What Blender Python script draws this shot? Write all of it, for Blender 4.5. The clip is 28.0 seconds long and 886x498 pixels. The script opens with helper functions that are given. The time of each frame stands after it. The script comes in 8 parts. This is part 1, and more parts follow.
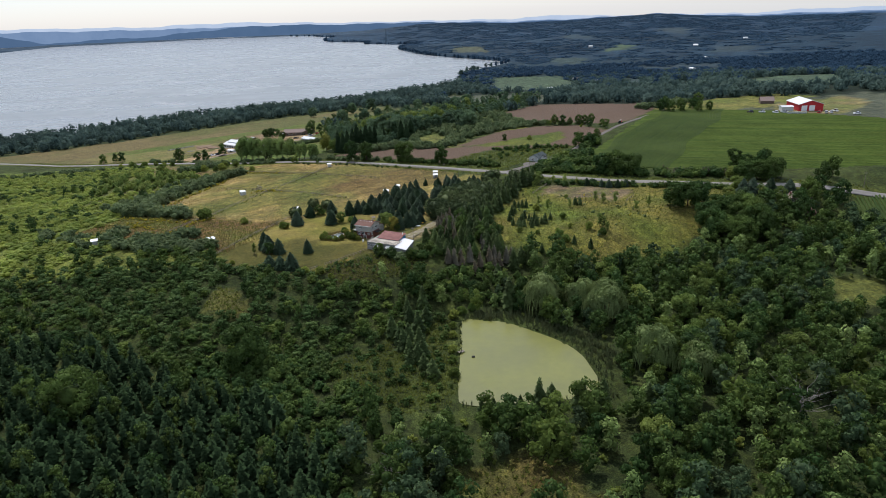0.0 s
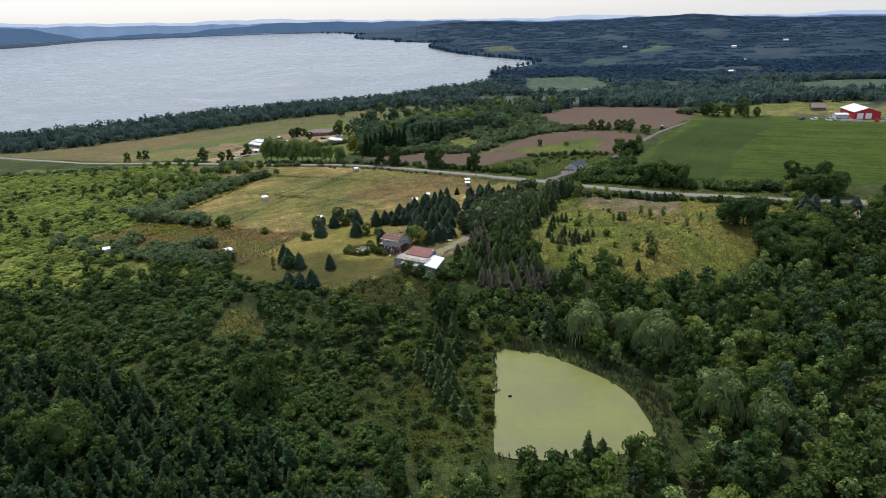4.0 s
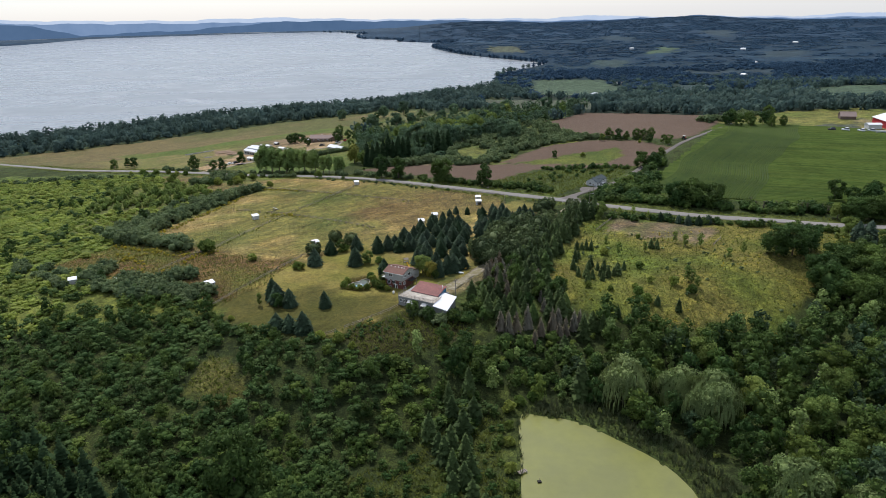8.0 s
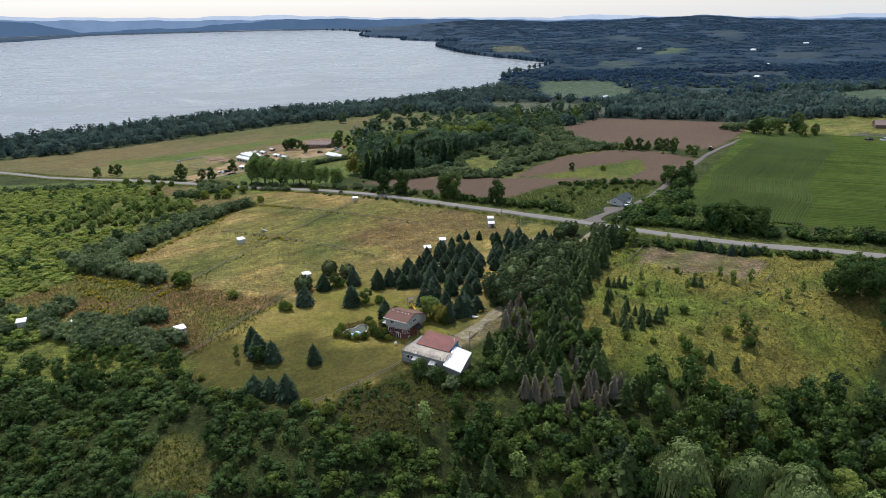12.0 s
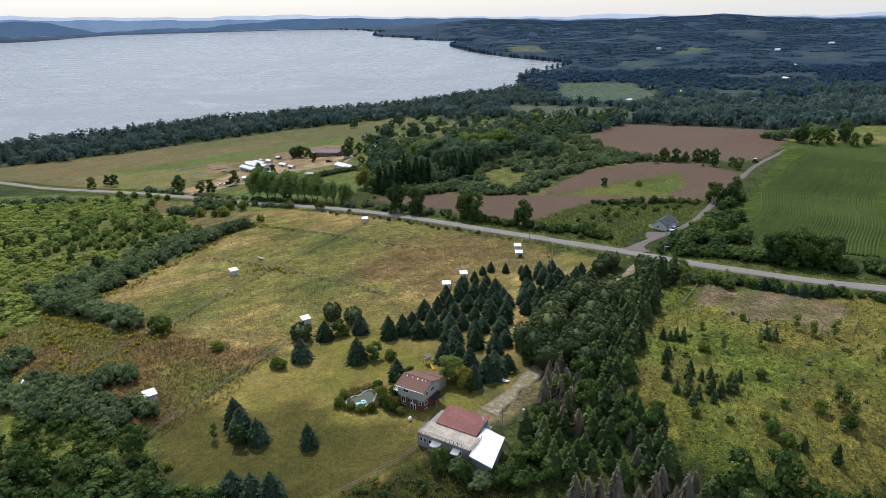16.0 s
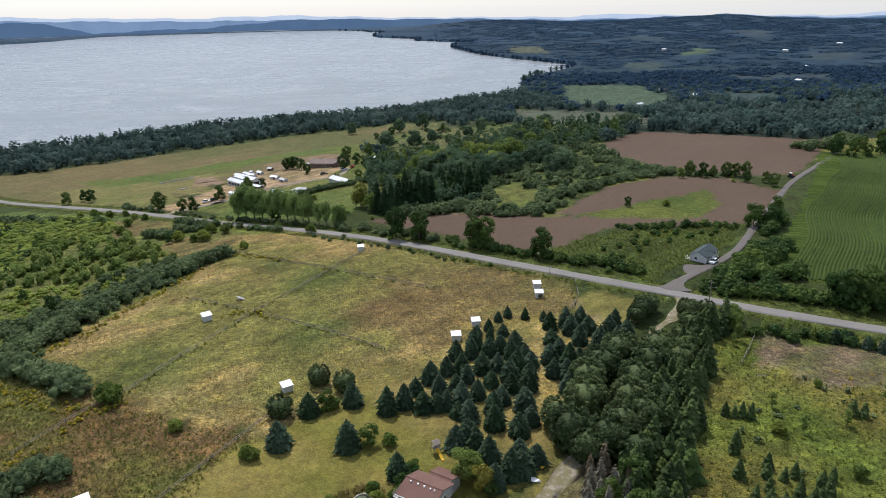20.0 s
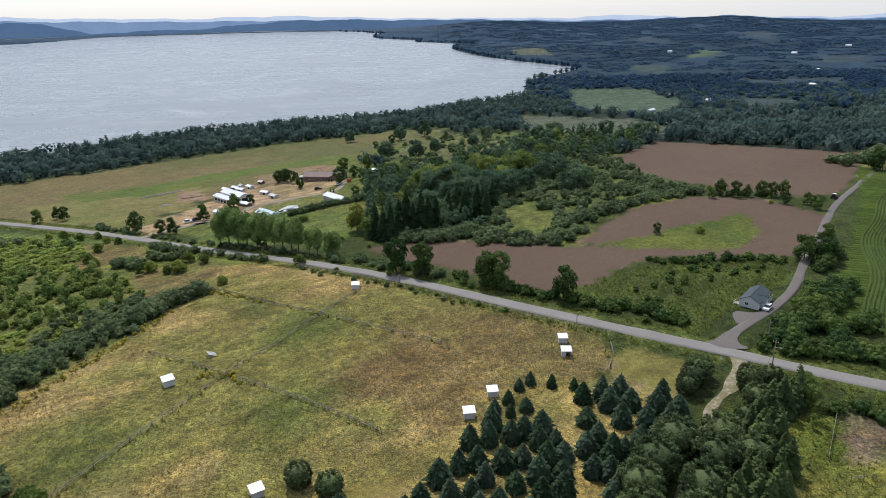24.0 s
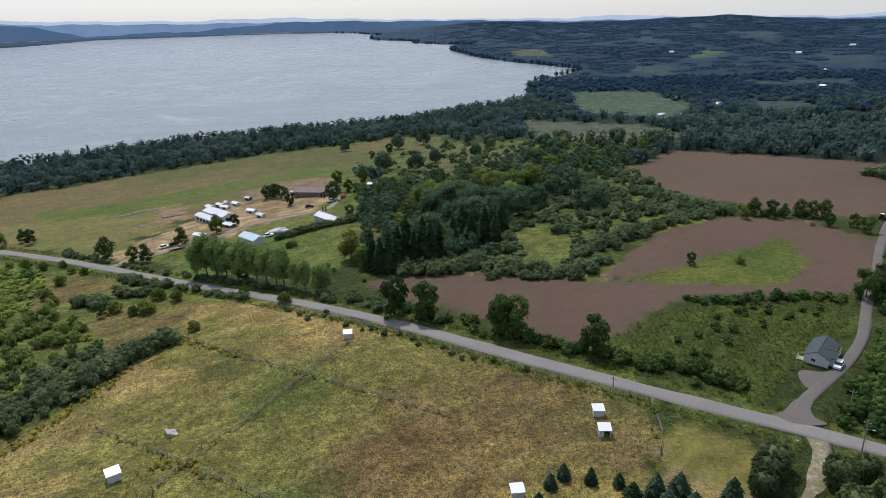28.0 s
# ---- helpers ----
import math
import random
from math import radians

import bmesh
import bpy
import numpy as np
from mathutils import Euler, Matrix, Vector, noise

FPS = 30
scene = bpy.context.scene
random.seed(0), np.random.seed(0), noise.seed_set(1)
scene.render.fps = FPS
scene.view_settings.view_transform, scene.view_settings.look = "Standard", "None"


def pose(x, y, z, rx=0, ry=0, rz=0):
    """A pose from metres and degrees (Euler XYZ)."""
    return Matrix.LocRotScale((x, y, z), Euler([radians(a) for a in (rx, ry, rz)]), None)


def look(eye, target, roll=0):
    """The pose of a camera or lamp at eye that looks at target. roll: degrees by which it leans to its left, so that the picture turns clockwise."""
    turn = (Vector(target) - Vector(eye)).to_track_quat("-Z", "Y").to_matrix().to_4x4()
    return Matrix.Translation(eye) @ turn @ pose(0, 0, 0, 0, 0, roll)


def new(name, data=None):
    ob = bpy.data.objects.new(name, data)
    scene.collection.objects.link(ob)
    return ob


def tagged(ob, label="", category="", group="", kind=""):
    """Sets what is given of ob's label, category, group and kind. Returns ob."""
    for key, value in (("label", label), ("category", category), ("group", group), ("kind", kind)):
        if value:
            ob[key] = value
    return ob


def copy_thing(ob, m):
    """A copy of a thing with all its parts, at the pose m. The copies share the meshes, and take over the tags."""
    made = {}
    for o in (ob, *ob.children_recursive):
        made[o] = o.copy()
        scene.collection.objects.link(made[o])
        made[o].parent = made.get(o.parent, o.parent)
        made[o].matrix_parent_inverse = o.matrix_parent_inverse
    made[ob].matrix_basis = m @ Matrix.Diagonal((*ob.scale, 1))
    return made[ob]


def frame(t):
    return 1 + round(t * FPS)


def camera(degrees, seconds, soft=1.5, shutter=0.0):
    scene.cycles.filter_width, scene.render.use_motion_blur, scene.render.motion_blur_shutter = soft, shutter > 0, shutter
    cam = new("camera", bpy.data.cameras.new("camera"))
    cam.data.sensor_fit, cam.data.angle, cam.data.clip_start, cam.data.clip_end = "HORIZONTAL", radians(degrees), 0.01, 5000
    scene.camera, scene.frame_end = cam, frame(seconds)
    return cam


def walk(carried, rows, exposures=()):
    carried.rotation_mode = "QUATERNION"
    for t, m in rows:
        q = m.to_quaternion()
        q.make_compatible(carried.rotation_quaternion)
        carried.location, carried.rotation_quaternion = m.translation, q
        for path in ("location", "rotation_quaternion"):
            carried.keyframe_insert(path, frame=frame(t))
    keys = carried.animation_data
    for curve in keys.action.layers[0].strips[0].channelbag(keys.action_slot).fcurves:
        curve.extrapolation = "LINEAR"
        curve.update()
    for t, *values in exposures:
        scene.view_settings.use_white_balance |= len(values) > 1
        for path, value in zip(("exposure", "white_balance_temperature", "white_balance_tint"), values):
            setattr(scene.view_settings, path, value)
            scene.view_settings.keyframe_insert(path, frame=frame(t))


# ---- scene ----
cam = camera(67.0, 28.0, soft=0.85)

PATH = [
    (0, (0.172, 7.583, 88.98), (0.396, 9.455, 88.314), -2.3),
    (1, (0.107, 11.743, 88.91), (0.294, 13.619, 88.243), -2.1),
    (2, (0.189, 16.638, 88.873), (0.35, 18.516, 88.205), -2.0),
    (3, (0.181, 22.801, 88.841), (0.333, 24.68, 88.173), -1.9),
    (6, (0.088, 46.422, 89.298), (0.232, 48.301, 88.63), -1.6),
    (8, (-0.229, 64.27, 89.595), (-0.084, 66.149, 88.926), -1.4),
    (10, (-0.079, 82.565, 89.85), (0.062, 84.443, 89.178), -1.1),
    (11, (-0.045, 91.851, 89.911), (0.097, 93.729, 89.237), -1.2),
    (12, (0.005, 101.219, 89.944), (0.145, 103.097, 89.271), -1.1),
    (14.5, (0.036, 124.523, 89.898), (0.172, 126.401, 89.224), -1.1),
    (15, (0.016, 129.241, 89.886), (0.141, 131.119, 89.211), -1.1),
    (16, (0.033, 138.776, 89.868), (0.135, 140.656, 89.194), -1.2),
    (17, (-0.097, 148.155, 89.799), (-0.001, 150.035, 89.124), -1.3),
    (18, (-0.165, 157.47, 89.744), (-0.069, 159.351, 89.07), -1.3),
    (19, (-0.109, 166.876, 89.805), (-0.01, 168.757, 89.132), -1.3),
    (20, (-0.061, 176.363, 89.911), (0.04, 178.244, 89.238), -1.3),
    (21, (-0.04, 185.719, 90.006), (0.06, 187.6, 89.335), -1.4),
    (23.5, (-0.033, 209.188, 90.504), (0.069, 211.069, 89.832), -1.3),
    (24, (-0.077, 213.882, 90.57), (0.023, 215.763, 89.899), -1.2),
    (25, (-0.216, 223.182, 90.757), (-0.116, 225.063, 90.086), -1.3),
    (26, (-0.411, 232.463, 90.849), (-0.308, 234.345, 90.179), -1.3),
    (27, (-0.517, 241.146, 90.962), (-0.411, 243.029, 90.295), -1.4),
    (28, (-0.428, 249.746, 91.01), (-0.322, 251.627, 90.341), -1.5),
]
walk(cam, [(t, look(eye, aim, roll)) for t, eye, aim, roll in PATH],
     [(0.0, 0.4, 6050, 13), (3.0, 0.44, 6050, 13), (8.0, 0.47, 6050, 13), (25.0, 0.47, 6000, 13), (28.0, 0.27, 5950, 13)])

# ---- sky and sun ----
SUN_HEIGHT, SUN_LEFT = radians(56), radians(14)
world = bpy.data.worlds.new("sky")
scene.world = world
world.use_nodes = True
wn, wl = world.node_tree.nodes, world.node_tree.links
sky = wn.new("ShaderNodeTexSky")
sky.sky_type, sky.sun_disc = "NISHITA", False
sky.sun_elevation, sky.sun_rotation = SUN_HEIGHT, -SUN_LEFT
sky.air_density, sky.dust_density, sky.ozone_density = 1.0, 0.6, 1.5
wn["Background"].inputs["Strength"].default_value = 0.125
veil = wn.new("ShaderNodeMix")  # thin high haze over the whole sky
veil.data_type = "RGBA"
veil.inputs["Factor"].default_value = 0.6
veil.inputs["B"].default_value = (4.35, 4.5, 4.75, 1)
wl.new(sky.outputs["Color"], veil.inputs["A"])
wl.new(veil.outputs["Result"], wn["Background"].inputs["Color"])
lamp = bpy.data.lights.new("sun", "SUN")
lamp.energy, lamp.angle, lamp.color = 2.75, radians(1.5), (1.0, 0.94, 0.84)
sun = new("sun", lamp)
sun.matrix_world = look((0, 0, 400), (0.0 + 100 * math.sin(SUN_LEFT) * math.cos(SUN_HEIGHT),
                                      -100 * math.cos(SUN_LEFT) * math.cos(SUN_HEIGHT), 400 - 100 * math.sin(SUN_HEIGHT)))

RNG = np.random.default_rng(7)


# ---- materials ----
def mat(name, color, rough=0.85, metal=0.0, vary=0.15, grain=0.6, large=6.0, bump=0.0, spec=0.3, attr="", translucent=0.0, second=None, islands=False):
    """A surface with grain at two scales. second: a colour that the random tint of each thing leads to."""
    m = bpy.data.materials.new(name)
    m.use_nodes = True
    n, l = m.node_tree.nodes, m.node_tree.links
    b = n["Principled BSDF"]
    b.inputs["Roughness"].default_value, b.inputs["Metallic"].default_value = rough, metal
    b.inputs["Specular IOR Level"].default_value = spec
    geo = n.new("ShaderNodeNewGeometry")
    fine, broad = n.new("ShaderNodeTexNoise"), n.new("ShaderNodeTexNoise")
    fine.inputs["Scale"].default_value, broad.inputs["Scale"].default_value = 1 / grain, 1 / large
    fine.inputs["Detail"].default_value, broad.inputs["Detail"].default_value = 6, 3
    fine.inputs["Roughness"].default_value = 0.62
    for tex in (fine, broad):
        l.new(geo.outputs["Position"], tex.inputs["Vector"])
    both = n.new("ShaderNodeMath")
    both.operation = "ADD"
    l.new(fine.outputs["Fac"], both.inputs[0])
    l.new(broad.outputs["Fac"], both.inputs[1])
    span = n.new("ShaderNodeMapRange")
    span.inputs["From Min"].default_value, span.inputs["From Max"].default_value = 0.6, 1.4
    span.inputs["To Min"].default_value, span.inputs["To Max"].default_value = 1 - vary, 1 + vary
    l.new(both.outputs[0], span.inputs["Value"])
    if attr:
        base = n.new("ShaderNodeAttribute")
        base.attribute_name = attr
        source = base.outputs["Color"]
    else:
        base = n.new("ShaderNodeRGB")
        base.outputs[0].default_value = (*color, 1)
        source = base.outputs[0]
    if second:
        tint, rand, add, frac = n.new("ShaderNodeAttribute"), n.new("ShaderNodeObjectInfo"), n.new("ShaderNodeMath"), n.new("ShaderNodeMath")
        tint.attribute_name = "tint"
        add.operation, frac.operation = "ADD", "FRACT"
        l.new(tint.outputs["Fac"], add.inputs[0])
        l.new(rand.outputs["Random"], add.inputs[1])
        l.new(add.outputs[0], frac.inputs[0])
        fac = frac.outputs[0]
        if islands:
            mixr = n.new("ShaderNodeMath")
            mixr.operation, mixr.inputs[1].default_value, mixr.inputs[2].default_value = "MULTIPLY_ADD", 0.3, -0.15
            l.new(geo.outputs["Random Per Island"], mixr.inputs[0])
            plus = n.new("ShaderNodeMath")
            plus.operation, plus.use_clamp = "ADD", True
            l.new(fac, plus.inputs[0])
            l.new(mixr.outputs[0], plus.inputs[1])
            fac = plus.outputs[0]
        blend = n.new("ShaderNodeMix")
        blend.data_type = "RGBA"
        l.new(fac, blend.inputs["Factor"])
        l.new(source, blend.inputs["A"])
        blend.inputs["B"].default_value = (*second, 1)
        source = blend.outputs["Result"]
    scale = n.new("ShaderNodeVectorMath")
    scale.operation = "SCALE"
    l.new(source, scale.inputs[0])
    l.new(span.outputs["Result"], scale.inputs["Scale"])
    l.new(scale.outputs[0], b.inputs["Base Color"])
    if bump:
        bp = n.new("ShaderNodeBump")
        bp.inputs["Strength"].default_value, bp.inputs["Distance"].default_value = 1.0, bump
        l.new(fine.outputs["Fac"], bp.inputs["Height"])
        l.new(bp.outputs["Normal"], b.inputs["Normal"])
    if translucent:
        tr, mx = n.new("ShaderNodeBsdfTranslucent"), n.new("ShaderNodeMixShader")
        l.new(scale.outputs[0], tr.inputs["Color"])
        mx.inputs["Fac"].default_value = translucent
        l.new(b.outputs[0], mx.inputs[1])
        l.new(tr.outputs[0], mx.inputs[2])
        l.new(mx.outputs[0], n["Material Output"].inputs["Surface"])
    return m


M = {}


def ground_material():
    """Grassland: the colour of each zone, with dry streaks and dark tufts at three scales."""
    m = bpy.data.materials.new("grassland")
    m.use_nodes = True
    n, l = m.node_tree.nodes, m.node_tree.links
    b, geo, base = n["Principled BSDF"], n.new("ShaderNodeNewGeometry"), n.new("ShaderNodeAttribute")
    b.inputs["Roughness"].default_value, b.inputs["Specular IOR Level"].default_value = 0.95, 0.1
    base.attribute_name = "zone"
    tex = []
    for size, detail in ((0.4, 9), (3.2, 6), (17.0, 4), (1.3, 5)):
        t = n.new("ShaderNodeTexNoise")
        t.inputs["Scale"].default_value, t.inputs["Detail"].default_value, t.inputs["Roughness"].default_value = 1 / size, detail, 0.68
        l.new(geo.outputs["Position"], t.inputs["Vector"])
        tex.append(t.outputs["Fac"])

    def span(source, a, c, d, e):
        r = n.new("ShaderNodeMapRange")
        for key, value in zip(("From Min", "From Max", "To Min", "To Max"), (a, c, d, e)):
            r.inputs[key].default_value = value
        l.new(source, r.inputs["Value"])
        return r.outputs["Result"]

    def times(source, by, vector=None):
        s = n.new("ShaderNodeVectorMath")
        s.operation = "MULTIPLY" if vector else "SCALE"
        l.new(source, s.inputs[0])
        if vector:
            s.inputs[1].default_value = vector
        else:
            l.new(by, s.inputs["Scale"])
        return s.outputs[0]

    def ease(source, rest):
        """Less contrast where the zone is smooth."""
        k = n.new("ShaderNodeMix")
        k.inputs["A"].default_value = rest
        l.new(base.outputs["Alpha"], k.inputs["Factor"])
        l.new(source, k.inputs["B"])
        return k.outputs["Result"]

    dry = times(base.outputs["Color"], None, (1.65, 1.5, 1.15))
    mix = n.new("ShaderNodeMix")
    mix.data_type = "RGBA"
    l.new(ease(span(tex[1], 0.46, 0.64, 0.0, 0.75), 0.2), mix.inputs["Factor"])
    l.new(base.outputs["Color"], mix.inputs["A"])
    l.new(dry, mix.inputs["B"])
    out = times(mix.outputs["Result"], ease(span(tex[0], 0.34, 0.66, 0.4, 1.55), 1.0))
    out = times(out, ease(span(tex[2], 0.3, 0.7, 0.8, 1.2), 1.0))
    out = times(out, ease(span(tex[3], 0.36, 0.64, 0.62, 1.42), 1.0))
    l.new(out, b.inputs["Base Color"])
    bp = n.new("ShaderNodeBump")
    bp.inputs["Distance"].default_value = 0.35
    l.new(tex[0], bp.inputs["Height"])
    l.new(bp.outputs["Normal"], b.inputs["Normal"])
    return m


M["ground"] = ground_material()
M["leaf"] = mat("broad_leaves", (0.038, 0.077, 0.021), 0.6, vary=0.62, grain=0.42, bump=0.16, large=9, spec=0.08, translucent=0.3, second=(0.096, 0.140, 0.031), islands=True)
M["duskleaf"] = mat("dusky_broad_leaves", (0.044, 0.078, 0.034), 0.6, vary=0.6, grain=0.42, bump=0.16, large=9, spec=0.08, translucent=0.3, second=(0.080, 0.120, 0.054), islands=True)
# broadleaf green with some distance haze mixed into its blue
M["midleaf"] = mat("grey_green_broad_leaves", (0.074, 0.124, 0.070), 0.6, vary=0.62, grain=0.42, bump=0.16, large=9, spec=0.08, translucent=0.4, second=(0.128, 0.190, 0.098), islands=True)
M["shrub"] = mat("shrub_leaves", (0.085, 0.14, 0.032), 0.65, vary=0.62, grain=0.4, bump=0.16, large=14, spec=0.08, translucent=0.5, second=(0.25, 0.285, 0.06), islands=True)
M["thorn"] = mat("dull_shrub_leaves", (0.052, 0.094, 0.028), 0.7, vary=0.62, grain=0.4, bump=0.16, large=9, spec=0.08, translucent=0.35, second=(0.100, 0.150, 0.044), islands=True)
# scrub green dulled for cloud shade; the woodland uses it as well
M["lowshrub"] = mat("dull_green_leaves", (0.060, 0.108, 0.026), 0.65, vary=0.62, grain=0.4, bump=0.16, large=14, spec=0.08, translucent=0.42, second=(0.142, 0.190, 0.040), islands=True)
M["sumac"] = mat("bright_scrub_leaves", (0.20, 0.27, 0.06), 0.65, vary=0.6, grain=0.4, bump=0.16, large=14, spec=0.08, translucent=0.5, second=(0.34, 0.385, 0.084), islands=True)
M["hedge"] = mat("hedge_leaves", (0.088, 0.128, 0.056), 0.7, vary=0.6, grain=0.4, bump=0.16, large=12, spec=0.08, translucent=0.42, second=(0.178, 0.224, 0.098), islands=True)
M["litleaf"] = mat("pale_broad_leaves", (0.125, 0.185, 0.045), 0.6, vary=0.6, grain=0.42, bump=0.16, large=9, spec=0.08, translucent=0.42, second=(0.235, 0.285, 0.07), islands=True)
M["maple"] = mat("dark_leaves", (0.050, 0.078, 0.030), 0.6, vary=0.62, grain=0.36, bump=0.16, large=6, spec=0.12, translucent=0.24, second=(0.116, 0.150, 0.056), islands=True)
M["poplar"] = mat("poplar_leaves", (0.150, 0.224, 0.065), 0.6, vary=0.62, grain=0.36, bump=0.16, large=6, spec=0.08, translucent=0.25, second=(0.224, 0.293, 0.088), islands=True)
M["yellow"] = mat("yellowing_leaves", (0.195, 0.210, 0.045), 0.6, vary=0.62, grain=0.4, bump=0.16, large=4, spec=0.08, translucent=0.3, second=(0.255, 0.225, 0.045), islands=True)
M["willow"] = mat("willow_leaves", (0.150, 0.205, 0.070), 0.65, vary=0.62, grain=0.36, bump=0.16, large=4, spec=0.08, translucent=0.3, second=(0.205, 0.255, 0.095), islands=True)
M["spruce"] = mat("spruce_needles", (0.024, 0.044, 0.018), 0.7, vary=0.7, grain=0.3, large=5, spec=0.05, translucent=0.12, second=(0.050, 0.074, 0.046), islands=True)
M["greenfir"] = mat("light_green_needles", (0.052, 0.086, 0.022), 0.7, vary=0.6, grain=0.3, large=7, spec=0.08, translucent=0.22, second=(0.105, 0.142, 0.036), islands=True)
M["fir"] = mat("fir_needles", (0.036, 0.058, 0.018), 0.7, vary=0.6, grain=0.3, large=9, spec=0.08, translucent=0.15, second=(0.068, 0.098, 0.030), islands=True)
M["pine"] = mat("pine_needles", (0.018, 0.034, 0.014), 0.8, vary=0.6, grain=0.3, large=9, spec=0.02, translucent=0.15, second=(0.031, 0.054, 0.022), islands=True)
M["dead"] = mat("dry_needles", (0.125, 0.096, 0.058), 0.9, vary=0.4, grain=0.3, large=4, spec=0.02, second=(0.15, 0.142, 0.105), islands=True)
# leaf colour blued to stand for the haze over distant woods
M["farwood"] = mat("hazy_far_woods", (0.034, 0.070, 0.116), 0.8, vary=0.2, grain=8, large=120, spec=0.05, translucent=0.45, second=(0.047, 0.089, 0.136), islands=True)
# shore leaves lightened and blued, with haze put into their colour
M["shorewood"] = mat("hazy_shore_leaves", (0.058, 0.096, 0.086), 0.8, vary=0.4, grain=2, large=60, spec=0.05, translucent=0.45, second=(0.100, 0.146, 0.118), islands=True)
M["bark"] = mat("bark", (0.10, 0.08, 0.06), 0.9, vary=0.3, grain=0.2, large=2)
M["greywood"] = mat("bleached_wood", (0.21, 0.195, 0.175), 0.9, vary=0.2, grain=0.2, large=2)
M["straw"] = mat("dry_grass", (0.30, 0.23, 0.10), 0.9, vary=0.25, grain=0.5, large=9, spec=0.1, translucent=0.45, second=(0.15, 0.145, 0.035), islands=True)
M["goldenrod"] = mat("goldenrod", (0.42, 0.33, 0.02), 0.85, vary=0.2, grain=0.4, large=5, translucent=0.2, second=(0.18, 0.19, 0.03), islands=True)
M["weeds"] = mat("green_weeds", (0.10, 0.125, 0.026), 0.85, vary=0.25, grain=0.5, large=9, spec=0.08, translucent=0.4, second=(0.165, 0.185, 0.038), islands=True)
M["corn"] = mat("corn_leaves", (0.044, 0.080, 0.018), 0.7, vary=0.25, grain=0.6, large=20, spec=0.1, translucent=0.3, second=(0.076, 0.112, 0.024), islands=True)
M["bean"] = mat("field_crop_leaves", (0.046, 0.088, 0.014), 0.7, vary=0.3, grain=0.6, large=20, spec=0.1, translucent=0.3, second=(0.100, 0.140, 0.024), islands=True)
M["reed"] = mat("reeds", (0.062, 0.086, 0.032), 0.8, vary=0.25, grain=0.5, large=5, translucent=0.2, second=(0.098, 0.108, 0.046), islands=True)
M["asphalt"] = mat("worn_asphalt", (0.198, 0.184, 0.167), 0.9, vary=0.16, grain=0.6, large=9, bump=0.02)
M["darkasphalt"] = mat("dark_asphalt", (0.125, 0.110, 0.097), 0.9, vary=0.18, grain=0.5, large=7, bump=0.02)
M["gravel"] = mat("gravel", (0.215, 0.185, 0.145), 0.95, vary=0.5, grain=0.8, large=4, bump=0.05)


def overgrown(m, grass, share):
    """Grass has grown over parts of the gravel."""
    n, l = m.node_tree.nodes, m.node_tree.links
    base = n["Principled BSDF"].inputs["Base Color"]
    old = base.links[0].from_socket
    geo, tex, span, mix = n.new("ShaderNodeNewGeometry"), n.new("ShaderNodeTexNoise"), n.new("ShaderNodeMapRange"), n.new("ShaderNodeMix")
    tex.inputs["Scale"].default_value, tex.inputs["Detail"].default_value, tex.inputs["Roughness"].default_value = 0.8, 6, 0.65
    for key, value in zip(("From Min", "From Max"), (share - 0.04, share + 0.14)):
        span.inputs[key].default_value = value
    mix.data_type = "RGBA"
    mix.inputs["B"].default_value = (*grass, 1)
    for a, b in ((geo.outputs["Position"], tex.inputs["Vector"]), (tex.outputs["Fac"], span.inputs["Value"]), (span.outputs["Result"], mix.inputs["Factor"]), (old, mix.inputs["A"]), (mix.outputs["Result"], base)):
        l.new(a, b)


M["drive"] = mat("overgrown_gravel", (0.29, 0.25, 0.195), 0.95, vary=0.5, grain=0.7, large=4, bump=0.05)
overgrown(M["drive"], (0.17, 0.15, 0.075), 0.40)
M["white"] = mat("white_paint", (0.80, 0.80, 0.78), 0.6, vary=0.05, grain=0.5, large=3)
M["offwhite"] = mat("weathered_white_panels", (0.5, 0.5, 0.475), 0.7, vary=0.1, grain=0.4, large=2)
M["whitemetal"] = mat("white_metal_roof", (0.66, 0.67, 0.68), 0.45, 0.0, vary=0.06, grain=0.8, large=5, spec=0.5)
M["greymetal"] = mat("pale_grey_metal", (0.50, 0.52, 0.53), 0.5, 0.0, vary=0.1, grain=0.8, large=5, spec=0.5)
M["bluemetal"] = mat("pale_blue_metal", (0.50, 0.58, 0.62), 0.5, 0.0, vary=0.08, grain=0.8, large=5, spec=0.5)
M["shingle"] = mat("brown_shingles", (0.155, 0.085, 0.065), 0.9, vary=0.2, grain=0.25, large=2.5, bump=0.03)
M["redmetal"] = mat("faded_red_metal", (0.20, 0.076, 0.064), 0.7, vary=0.4, grain=0.5, large=3.0)
M["brick"] = mat("red_brick", (0.15, 0.055, 0.042), 0.9, vary=0.25, grain=0.12, large=1.5)
M["siding"] = mat("grey_siding", (0.33, 0.33, 0.30), 0.75, vary=0.08, grain=0.4, large=3)
M["greywall"] = mat("grey_block_wall", (0.24, 0.24, 0.225), 0.85, vary=0.15, grain=0.3, large=2)
M["blue"] = mat("blue_tarp", (0.06, 0.23, 0.36), 0.5, vary=0.12, grain=0.3, large=2)
M["deckwood"] = mat("grey_deck_boards", (0.40, 0.36, 0.30), 0.9, vary=0.42, grain=0.4, large=2.4)
M["darkshingle"] = mat("slate_grey_shingles", (0.055, 0.071, 0.074), 0.9, vary=0.2, grain=0.25, large=2.5, bump=0.03)
M["palewall"] = mat("pale_grey_siding", (0.52, 0.52, 0.50), 0.75, vary=0.06, grain=0.4, large=3)
M["glass"] = mat("window_glass", (0.02, 0.025, 0.03), 0.08, vary=0.05, spec=0.8)
